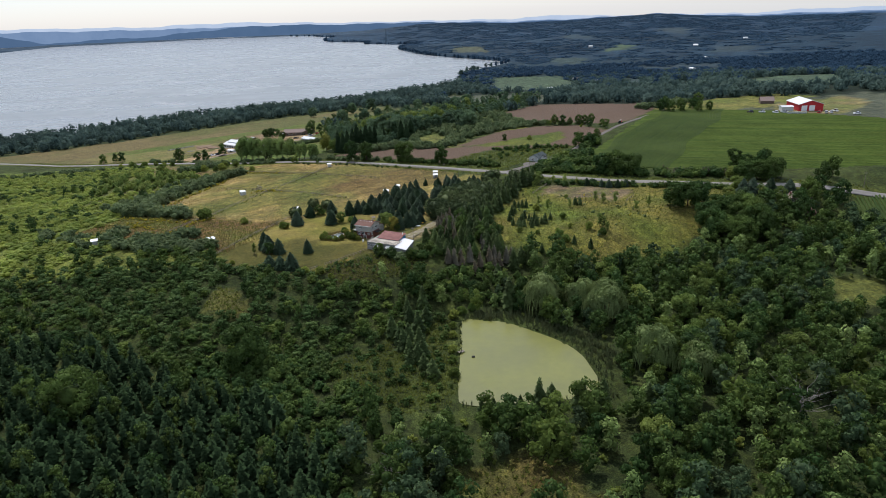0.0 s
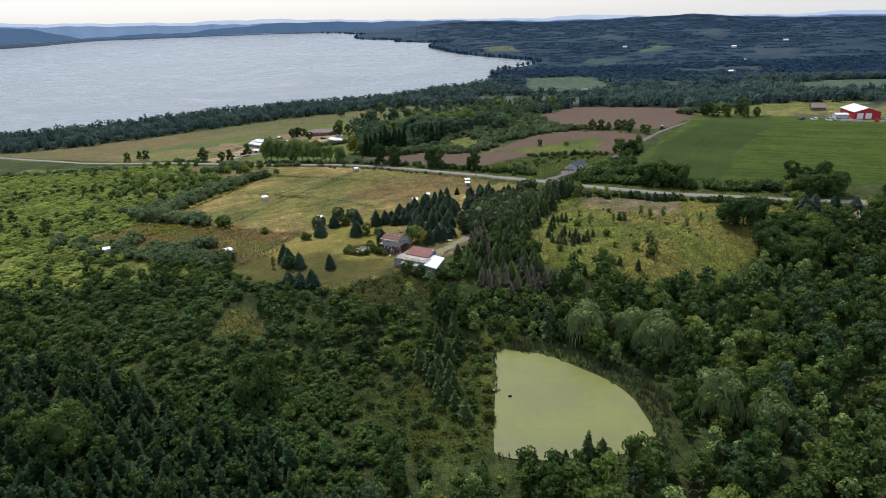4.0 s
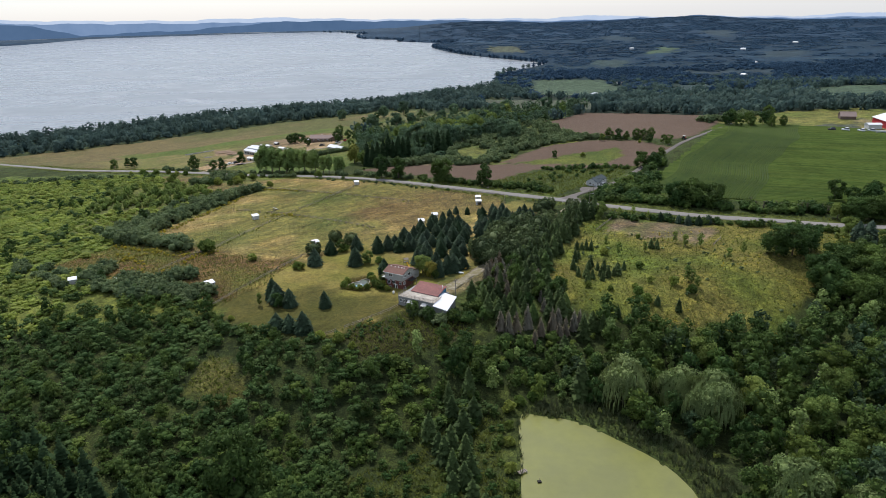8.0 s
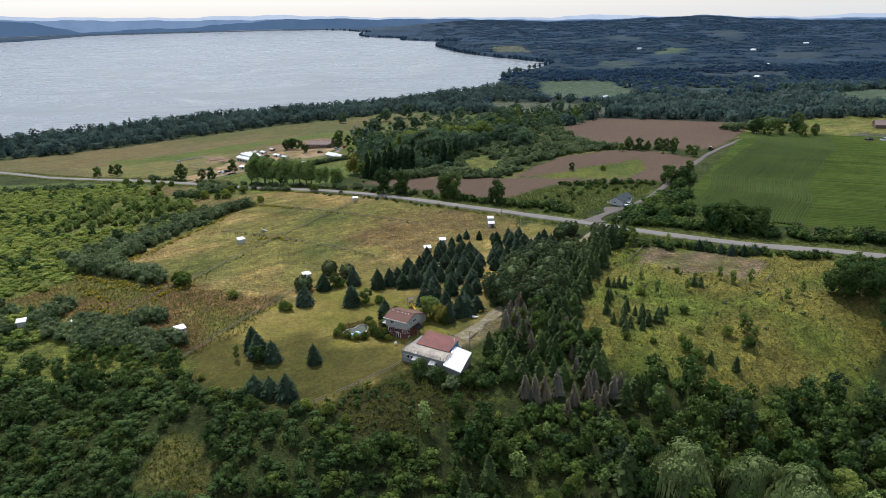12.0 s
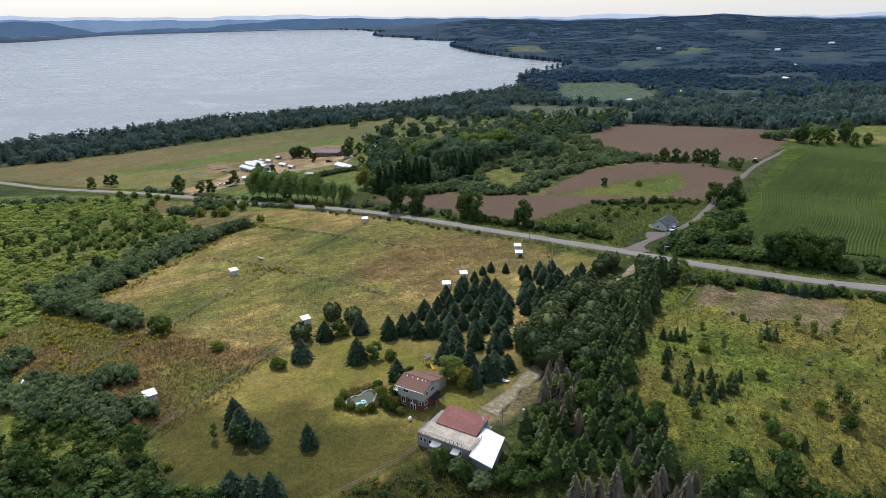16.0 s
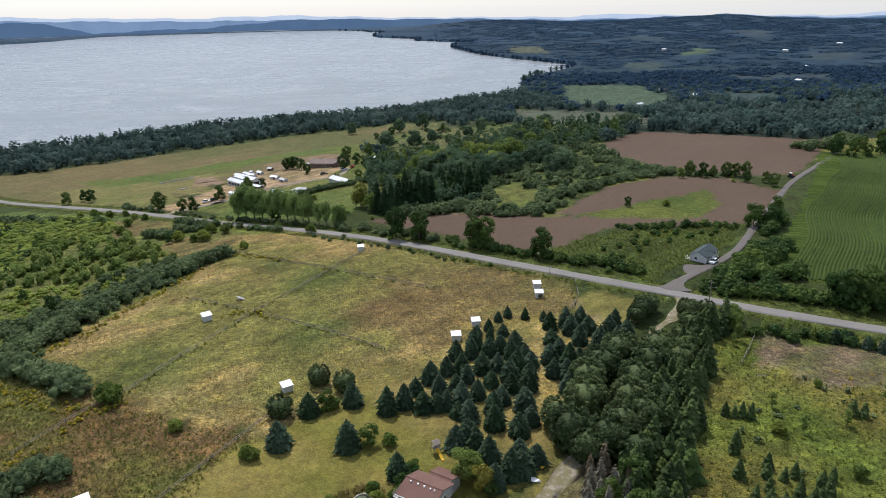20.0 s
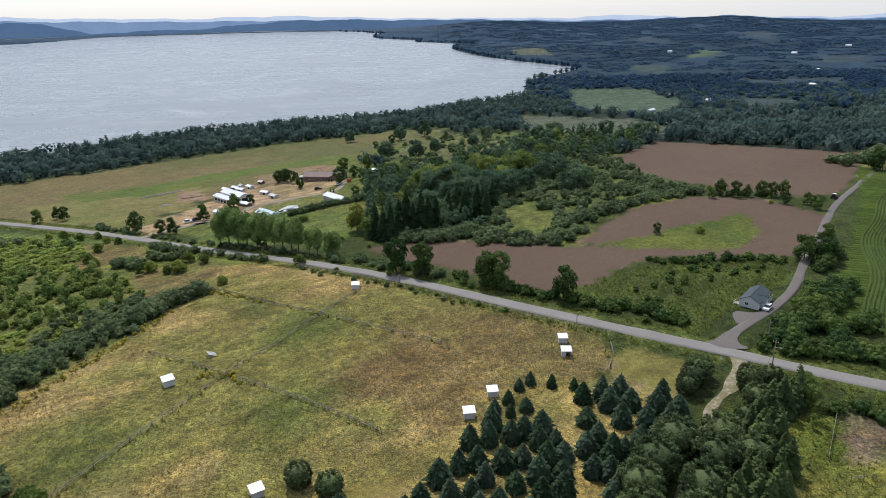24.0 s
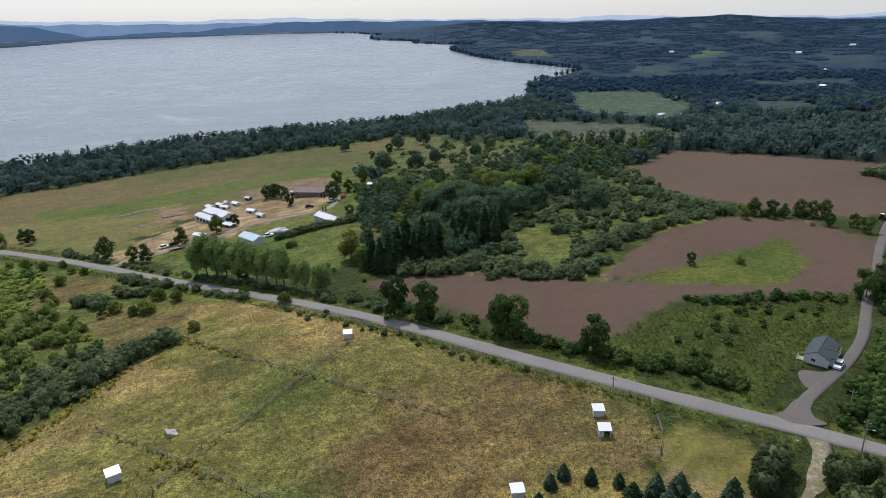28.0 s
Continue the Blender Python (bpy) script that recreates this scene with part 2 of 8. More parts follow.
M["redpaint"] = mat("red_barn_paint", (0.42, 0.03, 0.035), 0.7, vary=0.12, grain=0.5, large=3)
M["brownwall"] = mat("brown_board_wall", (0.15, 0.11, 0.085), 0.85, vary=0.2, grain=0.3, large=2)
M["brownroof"] = mat("weathered_brown_roof", (0.25, 0.19, 0.165), 0.9, vary=0.15, grain=0.4, large=4)
M["wood"] = mat("weathered_wood", (0.22, 0.19, 0.155), 0.9, vary=0.25, grain=0.2, large=1.2)
M["poolwater"] = mat("murky_pool_water", (0.075, 0.085, 0.045), 0.08, vary=0.15, grain=0.6, large=3, spec=0.6)
M["turquoise"] = mat("turquoise_pool_liner", (0.20, 0.50, 0.58), 0.4, vary=0.1, grain=0.4, large=2)
M["earth"] = mat("bare_earth", (0.21, 0.145, 0.095), 0.95, vary=0.3, grain=0.8, large=5, bump=0.05)
M["stone"] = mat("pale_stone", (0.42, 0.40, 0.36), 0.9, vary=0.2, grain=0.3, large=1.5)
M["plastic"] = mat("yellow_plastic", (0.62, 0.36, 0.02), 0.5, vary=0.06)
M["rubber"] = mat("black_rubber", (0.02, 0.02, 0.02), 0.85, vary=0.1)
# near-black, for dark paint and, on flat door panels, the shade inside
M["dark"] = mat("dark_paint_and_shade", (0.03, 0.028, 0.025), 0.95, vary=0.1)
M["carpaint"] = mat("white_car_paint", (0.78, 0.78, 0.78), 0.3, vary=0.03, spec=0.6)
M["steel"] = mat("galvanised_steel", (0.45, 0.46, 0.47), 0.45, 0.8, vary=0.1)


def water(name, color, rough, wave, size, vary, large):
    m = mat(name, color, rough, vary=vary, grain=size, large=large, spec=0.5)
    n, l = m.node_tree.nodes, m.node_tree.links
    geo, tex, bp = n.new("ShaderNodeNewGeometry"), n.new("ShaderNodeTexNoise"), n.new("ShaderNodeBump")
    tex.inputs["Scale"].default_value, tex.inputs["Detail"].default_value = 1 / size, 5
    l.new(geo.outputs["Position"], tex.inputs["Vector"])
    l.new(tex.outputs["Fac"], bp.inputs["Height"])
    bp.inputs["Distance"].default_value = wave
    l.new(bp.outputs["Normal"], n["Principled BSDF"].inputs["Normal"])
    return m


M["lake"] = water("lake_water", (0.138, 0.146, 0.138), 0.3, 0.05, 2.2, 0.2, 260.0)


def wind_streaks(m):
    """Long smoother and rougher lanes on the water."""
    n, l = m.node_tree.nodes, m.node_tree.links
    geo, stretch, tex, span = n.new("ShaderNodeNewGeometry"), n.new("ShaderNodeMapping"), n.new("ShaderNodeTexNoise"), n.new("ShaderNodeMapRange")
    stretch.inputs["Rotation"].default_value = (0, 0, radians(24))
    stretch.inputs["Scale"].default_value = (0.0035, 0.016, 1)
    tex.inputs["Scale"].default_value, tex.inputs["Detail"].default_value, tex.inputs["Distortion"].default_value = 1.0, 6, 1.2
    for key, value in zip(("From Min", "From Max", "To Min", "To Max"), (0.35, 0.68, 0.32, 0.24)):
        span.inputs[key].default_value = value
    l.new(geo.outputs["Position"], stretch.inputs["Vector"])
    l.new(stretch.outputs["Vector"], tex.inputs["Vector"])
    l.new(tex.outputs["Fac"], span.inputs["Value"])
    l.new(span.outputs["Result"], n["Principled BSDF"].inputs["Roughness"])
    # thin pale lines along the lanes: glitter put into the water's colour
    base = n["Principled BSDF"].inputs["Base Color"]
    old = base.links[0].from_socket
    thin, fine, mask, mix = n.new("ShaderNodeMapping"), n.new("ShaderNodeTexNoise"), n.new("ShaderNodeMapRange"), n.new("ShaderNodeMix")
    thin.inputs["Rotation"].default_value = (0, 0, radians(-12))
    thin.inputs["Scale"].default_value = (0.006, 0.0045, 1)
    fine.inputs["Scale"].default_value, fine.inputs["Detail"].default_value, fine.inputs["Roughness"].default_value, fine.inputs["Distortion"].default_value = 1.0, 8, 0.66, 2.5
    for key, value in zip(("From Min", "From Max", "To Min", "To Max"), (0.5, 0.74, 0.0, 0.6)):
        mask.inputs[key].default_value = value
    mix.data_type = "RGBA"
    mix.inputs["B"].default_value = (0.30, 0.30, 0.285, 1)
    for a, b in ((geo.outputs["Position"], thin.inputs["Vector"]), (thin.outputs["Vector"], fine.inputs["Vector"]), (fine.outputs["Fac"], mask.inputs["Value"]), (mask.outputs["Result"], mix.inputs["Factor"]),
                 (old, mix.inputs["A"]), (mix.outputs["Result"], base)):
        l.new(a, b)


wind_streaks(M["lake"])
M["pond"] = water("algae_covered_water", (0.178, 0.182, 0.040), 0.3, 0.01, 2.0, 0.14, 14.0)


def algae_film(m):
    """Greyish lanes of open film swirl through the algae."""
    n, l = m.node_tree.nodes, m.node_tree.links
    base = n["Principled BSDF"].inputs["Base Color"]
    old = base.links[0].from_socket
    geo, tex, span, mix = n.new("ShaderNodeNewGeometry"), n.new("ShaderNodeTexNoise"), n.new("ShaderNodeMapRange"), n.new("ShaderNodeMix")
    tex.inputs["Scale"].default_value, tex.inputs["Detail"].default_value, tex.inputs["Distortion"].default_value = 0.035, 4, 0.8
    for key, value in zip(("From Min", "From Max", "To Min", "To Max"), (0.42, 0.62, 0.0, 0.55)):
        span.inputs[key].default_value = value
    mix.data_type = "RGBA"
    mix.inputs["B"].default_value = (0.128, 0.130, 0.052, 1)
    l.new(geo.outputs["Position"], tex.inputs["Vector"])
    l.new(tex.outputs["Fac"], span.inputs["Value"])
    l.new(span.outputs["Result"], mix.inputs["Factor"])
    l.new(old, mix.inputs["A"])
    l.new(mix.outputs["Result"], base)


algae_film(M["pond"])

# ---- the plan: polygons of the land, in metres ----
FIELD = [(-78, 473), (-45, 468), (55, 382), (52, 365), (37, 358), (12, 346), (-9, 326), (-36, 304), (-67, 318), (-111, 350), (-100, 380), (-75, 440)]
BROWN = [(-135, 320), (-111, 350), (-67, 318), (-36, 303), (-54, 270), (-66, 272), (-89, 291)]
LAWN = [(-36, 303), (-20, 319), (-8, 328), (-1, 322), (7, 317), (28, 302), (27, 285), (20, 276), (14, 262), (2, 258), (-10, 247), (-21, 240), (-49, 252), (-58, 268), (-50, 286)]
SLOPE = [(-21, 240), (-10, 247), (4, 258), (22, 246), (14, 234), (-4, 230)]
ORCHARD = [(-8, 317), (-11, 325), (12, 347), (18, 356), (40, 362), (58, 352), (60, 338), (40, 318), (31, 300), (27, 286), (8, 298)]
LOT = [(51, 367), (58, 377), (66, 373), (73, 364), (67, 352), (63, 349), (57, 353), (49, 360)]
NW_GLADE = [(-50, 248), (-43, 239), (-45, 232), (-44, 223), (-50, 219), (-59, 225), (-57, 234), (-53, 241)]
SNAGS = [(25, 252), (40, 250), (58, 250), (58, 236), (44, 230), (26, 234)]
MEADOW = [(50, 256), (53, 281), (66, 311), (85, 341), (120, 338), (165, 318), (200, 300), (176, 290), (150, 268), (132, 255), (112, 246), (70, 248)]
BARE = [(98, 342), (135, 323), (122, 304), (96, 319), (89, 331)]
PLOUGH_A = [(-17, 482), (0, 488), (16, 484), (41, 476), (63, 466), (83, 458), (103, 450), (132, 451), (122, 443), (85, 444), (75, 436), (73, 427), (63, 416), (50, 412), (39, 424), (-1, 459)]
PLOUGH_B = [(70, 468), (80, 484), (114, 518), (150, 531), (175, 516), (185, 487), (160, 453), (142, 442), (122, 443), (103, 449), (83, 457)]
PLOUGH_C = [(144, 663), (195, 723), (292, 624), (254, 569), (222, 533), (199, 515), (155, 560), (139, 585)]
CORN = [(140, 370), (124, 388), (148, 420), (209, 502), (258, 575), (330, 545), (392, 470), (400, 430), (290, 330), (203, 340)]
CORN_B = [(238, 296), (300, 300), (330, 250), (250, 200), (207, 236), (202, 244), (214, 271)]
HAY = [(-300, 648), (-222, 600), (-141, 556), (-135, 600), (-95, 690), (-42, 759), (23, 839), (5, 905), (-65, 915), (-140, 872), (-206, 832), (-256, 785), (-304, 752), (-400, 700)]
YARD = [(-142, 558), (-125, 604), (-119, 637), (-100, 690), (-50, 690), (-40, 660), (-55, 620), (-75, 600), (-85, 580), (-104, 566)]
CAMP = [(-140, 555), (-125, 604), (-100, 690), (-42, 759), (-5, 650), (0, 590), (-8, 545), (-30, 500), (-45, 490), (-100, 530)]
MIDWOODS = [(-20, 520), (-4, 492), (28, 480), (74, 492), (112, 524), (150, 540), (150, 562), (136, 585), (142, 663), (190, 730), (150, 790), (100, 850), (30, 842), (-38, 760), (-4, 660), (4, 590), (-6, 548)]
MID_WOOD = [(-21, 528), (-26, 617), (-6, 659), (16, 669), (83, 763), (178, 806), (209, 747), (137, 650), (89, 631), (58, 605), (37, 539), (32, 492), (-8, 490)]
MID_SCRUB = [(37, 502), (37, 539), (59, 613), (93, 648), (137, 650), (136, 580), (148, 550), (150, 532), (132, 524), (101, 522), (82, 495), (58, 473), (48, 487)]
OPEN_MID = [(44, 528), (62, 534), (69, 507), (78, 480), (70, 462), (52, 462), (36, 480), (46, 498)]
OPEN_EAST = [(101, 526), (108, 540), (132, 538), (133, 524), (122, 512), (109, 510)]
NORTH_GRASS = [(-65, 915), (-20, 930), (27, 923), (69, 800), (94, 726), (56, 695), (10, 720), (-12, 760), (23, 839), (5, 905)]
GREY_SCRUB = [(-170, 500), (-146, 480), (-135, 480), (-131, 490), (-120, 490), (-111, 468), (-105, 450), (-93, 439), (-87, 435), (-78, 450), (-74, 445), (-82, 423), (-88, 412), (-100, 378), (-108, 357), (-114, 353), (-149, 370), (-160, 400), (-168, 450)]
ROUGH_A = [(-161, 534), (-146, 534), (-127, 523), (-116, 505), (-123, 499), (-130, 493), (-127, 482), (-138, 481), (-147, 497), (-153, 519)]
ROUGH_B = [(-111, 468), (-107, 487), (-90, 484), (-74, 478), (-70, 472), (-76, 455), (-78, 450), (-86, 444), (-87, 435), (-92, 439), (-106, 452)]
NORTH_MEADOW = [(50, 414), (76, 434), (142, 442), (130, 420), (102, 396), (84, 382)]
ISLAND = [(76, 462), (100, 473), (128, 487), (150, 497), (152, 485), (138, 458), (124, 451), (100, 454)]
GLADE = [(-60, 222), (-51, 238), (-42, 228), (-42, 215)]
DIKE = [(-16, 190), (-5, 196), (18, 212), (25, 212), (21, 159), (4, 160), (-5, 166)]
CLEARING = [(12, 118), (17, 134), (29, 137), (40, 130), (50, 112)]
GLADE_R = [(165, 219), (186, 214), (176, 192), (157, 194)]
STRIP_L = [(-300, 600), (-230, 585), (-150, 540), (-145, 530), (-190, 545), (-290, 570)]
FAR_FIELDS = [[(271, 1318), (387, 1283), (365, 1072), (276, 925), (215, 1070)], [(128, 1003), (234, 901), (243, 809), (207, 755), (122, 842)], [(447, 1084), (494, 1039), (442, 948), (383, 964)],
              [(596, 1389), (777, 1377), (730, 1302), (576, 1340)], [(984, 1590), (1029, 1601), (952, 1492), (924, 1502)], [(705, 1922), (845, 2117), (856, 2055), (785, 1918), (710, 1879)],
              [(350, 2431), (455, 2384), (411, 2117), (317, 2145)], [(515, 1764), (599, 1721), (527, 1540), (476, 1615)], [(1287, 2817), (1430, 2826), (1220, 2432), (1183, 2603)], [(877, 2826), (932, 2594), (839, 2386), (797, 2582)],
              [(458, 745), (500, 840), (600, 900), (653, 860), (520, 690)], [(297, 534), (339, 605), (500, 600), (470, 480), (400, 440)], [(739, 985), (930, 1180), (944, 1131), (757, 906)], [(900, 1700), (1010, 1860), (1120, 1800), (980, 1640)]]
THICKET = [(-330, 520), (-280, 575), (-216, 566), (-160, 535), (-121, 514), (-74, 446), (-102, 388), (-111, 352), (-128, 318), (-90, 288), (-61, 270), (-50, 250), (-36, 246), (-20, 238),
           (-2, 229), (10, 226), (27, 214), (18, 210), (-18, 189), (-60, 188), (-92, 208), (-125, 212), (-300, 300)]
WOODS = [(0, 232), (25, 243), (58, 246), (92, 242), (115, 244), (132, 253), (150, 268), (176, 288), (205, 292), (225, 268), (214, 236), (260, 190), (240, 120), (150, 80), (60, 90), (10, 96),
         (-12, 112), (-5, 160), (4, 156), (22, 150), (62, 150), (69, 165), (69, 180), (66, 192), (56, 206), (46, 214), (28, 219), (10, 226)]
FILL = [(-40, 176), (-18, 192), (-2, 172), (5, 158), (-4, 150), (-6, 112), (-16, 150), (-33, 168)]
PINES = [(-120, 212), (-92, 210), (-65, 190), (-51, 176), (-33, 170), (-16, 152), (-8, 118), (-80, 96), (-160, 130)]
POND = [(30, 210), (35, 210), (44, 206), (52, 197), (59, 187), (62, 175), (62, 166), (58, 160), (48, 157), (35, 157), (23, 160), (22, 166), (26, 188)]
LAKE = [(-3000, -900), (-900, 470), (-560, 725), (-380, 862), (-292, 925), (-240, 962), (-165, 1005), (-75, 1035), (-5, 1062), (70, 1130), (185, 1225), (215, 1400), (262, 1530), (330, 1620),
        (388, 1715), (389, 1762), (363, 1826), (333, 1915), (295, 1994), (265, 2099), (231, 2217), (210, 2341), (188, 2514), (178, 2640), (190, 2760), (235, 2880), (300, 2950), (250, 3015), (188, 3075),
        (125, 3190), (76, 3240), (60, 3320), (72, 3400), (94, 3432), (30, 3510), (-52, 3592), (-112, 3664), (-142, 3800), (-132, 3950), (-90, 4083), (-155, 4176), (-227, 4341), (-370, 4450), (-702, 4520)]
LAKE += [(-1050, 4440), (-1240, 4400), (-1420, 4350), (-1560, 4310), (-1680, 4240), (-1712, 4160), (-1738, 3963), (-1808, 3755), (-1918, 3659), (-2100, 3560), (-3000, 3300)]
ROAD = [(-620, 860), (-300, 645), (-209, 588), (-139, 540), (-84, 499), (-45, 470), (-7, 441), (38, 404), (90, 367), (134, 340), (163, 327), (190, 314), (250, 299), (330, 285), (600, 240)]
SIDE_ROAD = [(84.5, 371), (88, 377.2), (94, 382.8), (100.7, 388.2), (108.8, 394.2), (116.4, 400.9), (124, 408.6), (131.7, 418.1), (142, 432), (163, 458), (198, 502), (235, 540), (270, 575)]
DRIVE = [(86.8, 368.2), (84.3, 362.8), (80.9, 357.6), (76, 352), (69, 345), (58, 327), (46, 310), (38, 296), (30, 286), (25, 280), (20, 274.5), (17, 271.5)]
LANE = [(-134, 538), (-126, 546), (-108, 563), (-95, 577), (-86, 595), (-64, 609), (-46, 619), (-41, 648)]


def inside(poly, x, y, wobble=0.0):
    """Which of the points lie in the polygon, whose edge may wander by wobble metres."""
    x, y = np.asarray(x, float), np.asarray(y, float)
    if wobble:
        x, y = x + wobble * (np.sin(y / 5.3 + x / 9.1) + 0.6 * np.sin(y / 2.1 - x / 3.3)) / 1.6, y + wobble * (np.sin(x / 4.7 - y / 8.3) + 0.6 * np.sin(x / 1.9 + y / 3.7)) / 1.6
    hit = np.zeros(x.shape, bool)
    for (x0, y0), (x1, y1) in zip(poly, poly[1:] + poly[:1]):
        if y0 != y1:
            hit ^= ((y0 > y) != (y1 > y)) & (x < (x1 - x0) * (y - y0) / (y1 - y0) + x0)
    return hit


def distance(line, x, y, closed=False):
    """Distance of the points from a line of the plan."""
    x, y = np.asarray(x, float), np.asarray(y, float)
    best = np.full(x.shape, 1e9)
    for (x0, y0), (x1, y1) in zip(line, line[1:] + (line[:1] if closed else [])):
        dx, dy = x1 - x0, y1 - y0
        u = np.clip(((x - x0) * dx + (y - y0) * dy) / (dx * dx + dy * dy), 0, 1)
        best = np.minimum(best, np.hypot(x - x0 - u * dx, y - y0 - u * dy))
    return best


def wave(x, y, size, seed=0.0):
    """A cheap smooth noise from -1 to 1."""
    a, b = x / size + seed * 7.3, y / size - seed * 3.1
    return (np.sin(a + 1.3 * np.sin(b * 0.7 + seed)) * np.cos(b * 1.1 + 0.9 * np.sin(a * 0.8)) + 0.5 * np.sin(2.3 * a - 1.7 * b + seed) * np.cos(1.9 * b + a)) / 1.3


def softplus(v, w):
    return w * np.logaddexp(0.0, np.asarray(v, float) / w)


def smooth(a, b, v):
    u = np.clip((np.asarray(v, float) - a) / (b - a), 0, 1)
    return u * u * (3 - 2 * u)


LAKE_Z = -36.0


def relief(x, y):
    """Height of the ground, before the lake's bed is cut into it."""
    x, y = np.asarray(x, float), np.asarray(y, float)
    s = (y - 400) * 0.75 - np.clip(x, -260, 120) * 0.66 - np.clip(x - 120, 0, 400) * 0.3
    z = 1.6 - 0.082 * softplus(s - 14, 22)
    z = -34.0 + softplus(z + 34.0, 3.0)
    edge = 226 + 0.3 * np.clip(x, -60, 400)
    dip = 11.5 * (1 - smooth(edge - 28, edge + 22, y)) * smooth(-120, 0, x)
    dip = dip + 9.0 * (1 - smooth(190, 300, y)) * (1 - smooth(-120, 0, x))
    z = z - dip
    z = z + 0.5 * np.sin(x / 31 + y / 47) * np.cos(y / 37 - x / 60)
    return z


HILL_TURN = [-60, -28.4, -27.1, -25.7, -24.4, -22.8, -20, -15.4, -12.7, -8.4, -4.8, -0.3, 4.2, 8.7, 13.2, 17.5, 20.9, 25.3, 28.7, 32, 35.3, 60]
HILL_TOP = [60, 66, 69, 60, 30, -4, 8, 9, 26, 47, 47, 35, 33, 21, 4, 10, 18, 28, 10, -4, -2, 0]
MIDDLE_TOP = [80, 80, 78, 74, 71, 68, 62, 54, 52, 49, 47, 37, 34, 24, 14, 14, 14, 14, 10, 3, 6, 8]
RIDGE_TOP = [100, 102, 98, 92, 88, 85, 80, 70, 76, 76, 62, 48, 42, 36, 28, 44, 26, 26, 18, 12, 26, 30]


# Past 3300 m the water is tilted up to fit the camera's view.
def lake_level(x, y):
    return LAKE_Z + 0.02 * np.maximum(0, np.hypot(x, np.asarray(y) - 150) - 3300)


def ground_z(x, y):
    """Height of the ground, with the far hills, the lake's bed and the pond."""
    x, y = np.asarray(x, float), np.asarray(y, float)
    z = relief(x, y)
    r = np.hypot(x, y - 150)
    turn = np.degrees(np.arctan2(x, np.maximum(y - 150, 1)))
    top = np.interp(turn, HILL_TURN, HILL_TOP)
    level = lake_level(x, y)
    bank = distance(LAKE, x, y, True)
    start = np.where(turn < 3, 3600.0, 1500.0)
    rise = np.clip((r - start) / (4600 - start), 0, 1) ** 1.3 * np.clip((turn - 1) / 7, 0.02, 1)
    hills = level + 2 + (top - level - 2) * rise + wave(x, y, 310, 2) * 9 * np.clip((r - 1300) / 1500, 0, 1) * (1 - 0.7 * rise)
    far = smooth(900, 1500, r)
    z = z * (1 - far) + hills * far
    z = np.maximum(z, level + 1.5)
    z = z - 0.3 * np.maximum(0, r - 4560)
    in_lake = inside(LAKE, x, y)
    z = np.where(in_lake, level - np.minimum(6, 0.3 + bank * 0.12), z - np.clip(1 - bank / 14, 0, 1) * (z - level - 0.4))
    edge = distance(POND, x, y, True)
    near_pond = inside(POND, x, y)
    z = np.where(near_pond, -9.5 - np.minimum(1.2, 0.15 + edge * 0.2), np.where(edge < 10, -9.35 + (z + 9.35) * smooth(0, 10, edge), z))
    return z


# ---- mesh helpers ----
def mesh_of(name, verts, tris, material, tint=None, second=None, slots=None):
    me = bpy.data.meshes.new(name)
    verts, tris = np.asarray(verts, np.float32), np.asarray(tris, np.int32)
    me.vertices.add(len(verts))
    me.vertices.foreach_set("co", verts.ravel())
    me.loops.add(tris.size)
    me.loops.foreach_set("vertex_index", tris.ravel())
    me.polygons.add(len(tris))
    me.polygons.foreach_set("loop_start", np.arange(0, tris.size, 3, dtype=np.int32))
    me.materials.append(material)
    if second:
        me.materials.append(second)
        me.polygons.foreach_set("material_index", np.asarray(slots, np.int32))
    me.polygons.foreach_set("use_smooth", np.ones(len(tris), bool))
    me.update(calc_edges=True)
    if tint is not None:
        a = me.attributes.new("tint", "FLOAT", "POINT")
        a.data.foreach_set("value", np.asarray(tint, np.float32))
    return me


def part(name, bm, material, parent, label=""):
    me = bpy.data.meshes.new(name)
    bm.normal_update()
    bm.to_mesh(me)
    bm.free()
    me.materials.append(material)
    ob = new(name, me)
    ob.parent = parent
    if label:
        ob["label"] = label
    return ob


def add_part(name, me, parent, label=""):
    ob = new(name, me)
    ob.parent = parent
    if label:
        ob["label"] = label
    return ob


def join(pieces):
    verts, tris, count = [], [], 0
    for v, t in pieces:
        verts.append(v)
        tris.append(t + count)
        count += len(v)
    return np.concatenate(verts), np.concatenate(tris)


# ---- plants ----
ICO = (np.array([(0, 0, -1), (0.724, -0.526, -0.447), (-0.276, -0.851, -0.447), (-0.894, 0, -0.447), (-0.276, 0.851, -0.447), (0.724, 0.526, -0.447),
                 (0.276, -0.851, 0.447), (-0.724, -0.526, 0.447), (-0.724, 0.526, 0.447), (0.276, 0.851, 0.447), (0.894, 0, 0.447), (0, 0, 1)]),
       np.array([(0, 1, 2), (1, 0, 5), (0, 2, 3), (0, 3, 4), (0, 4, 5), (1, 5, 10), (2, 1, 6), (3, 2, 7), (4, 3, 8), (5, 4, 9),
                 (1, 10, 6), (2, 6, 7), (3, 7, 8), (4, 8, 9), (5, 9, 10), (6, 10, 11), (7, 6, 11), (8, 7, 11), (9, 8, 11), (10, 9, 11)]))


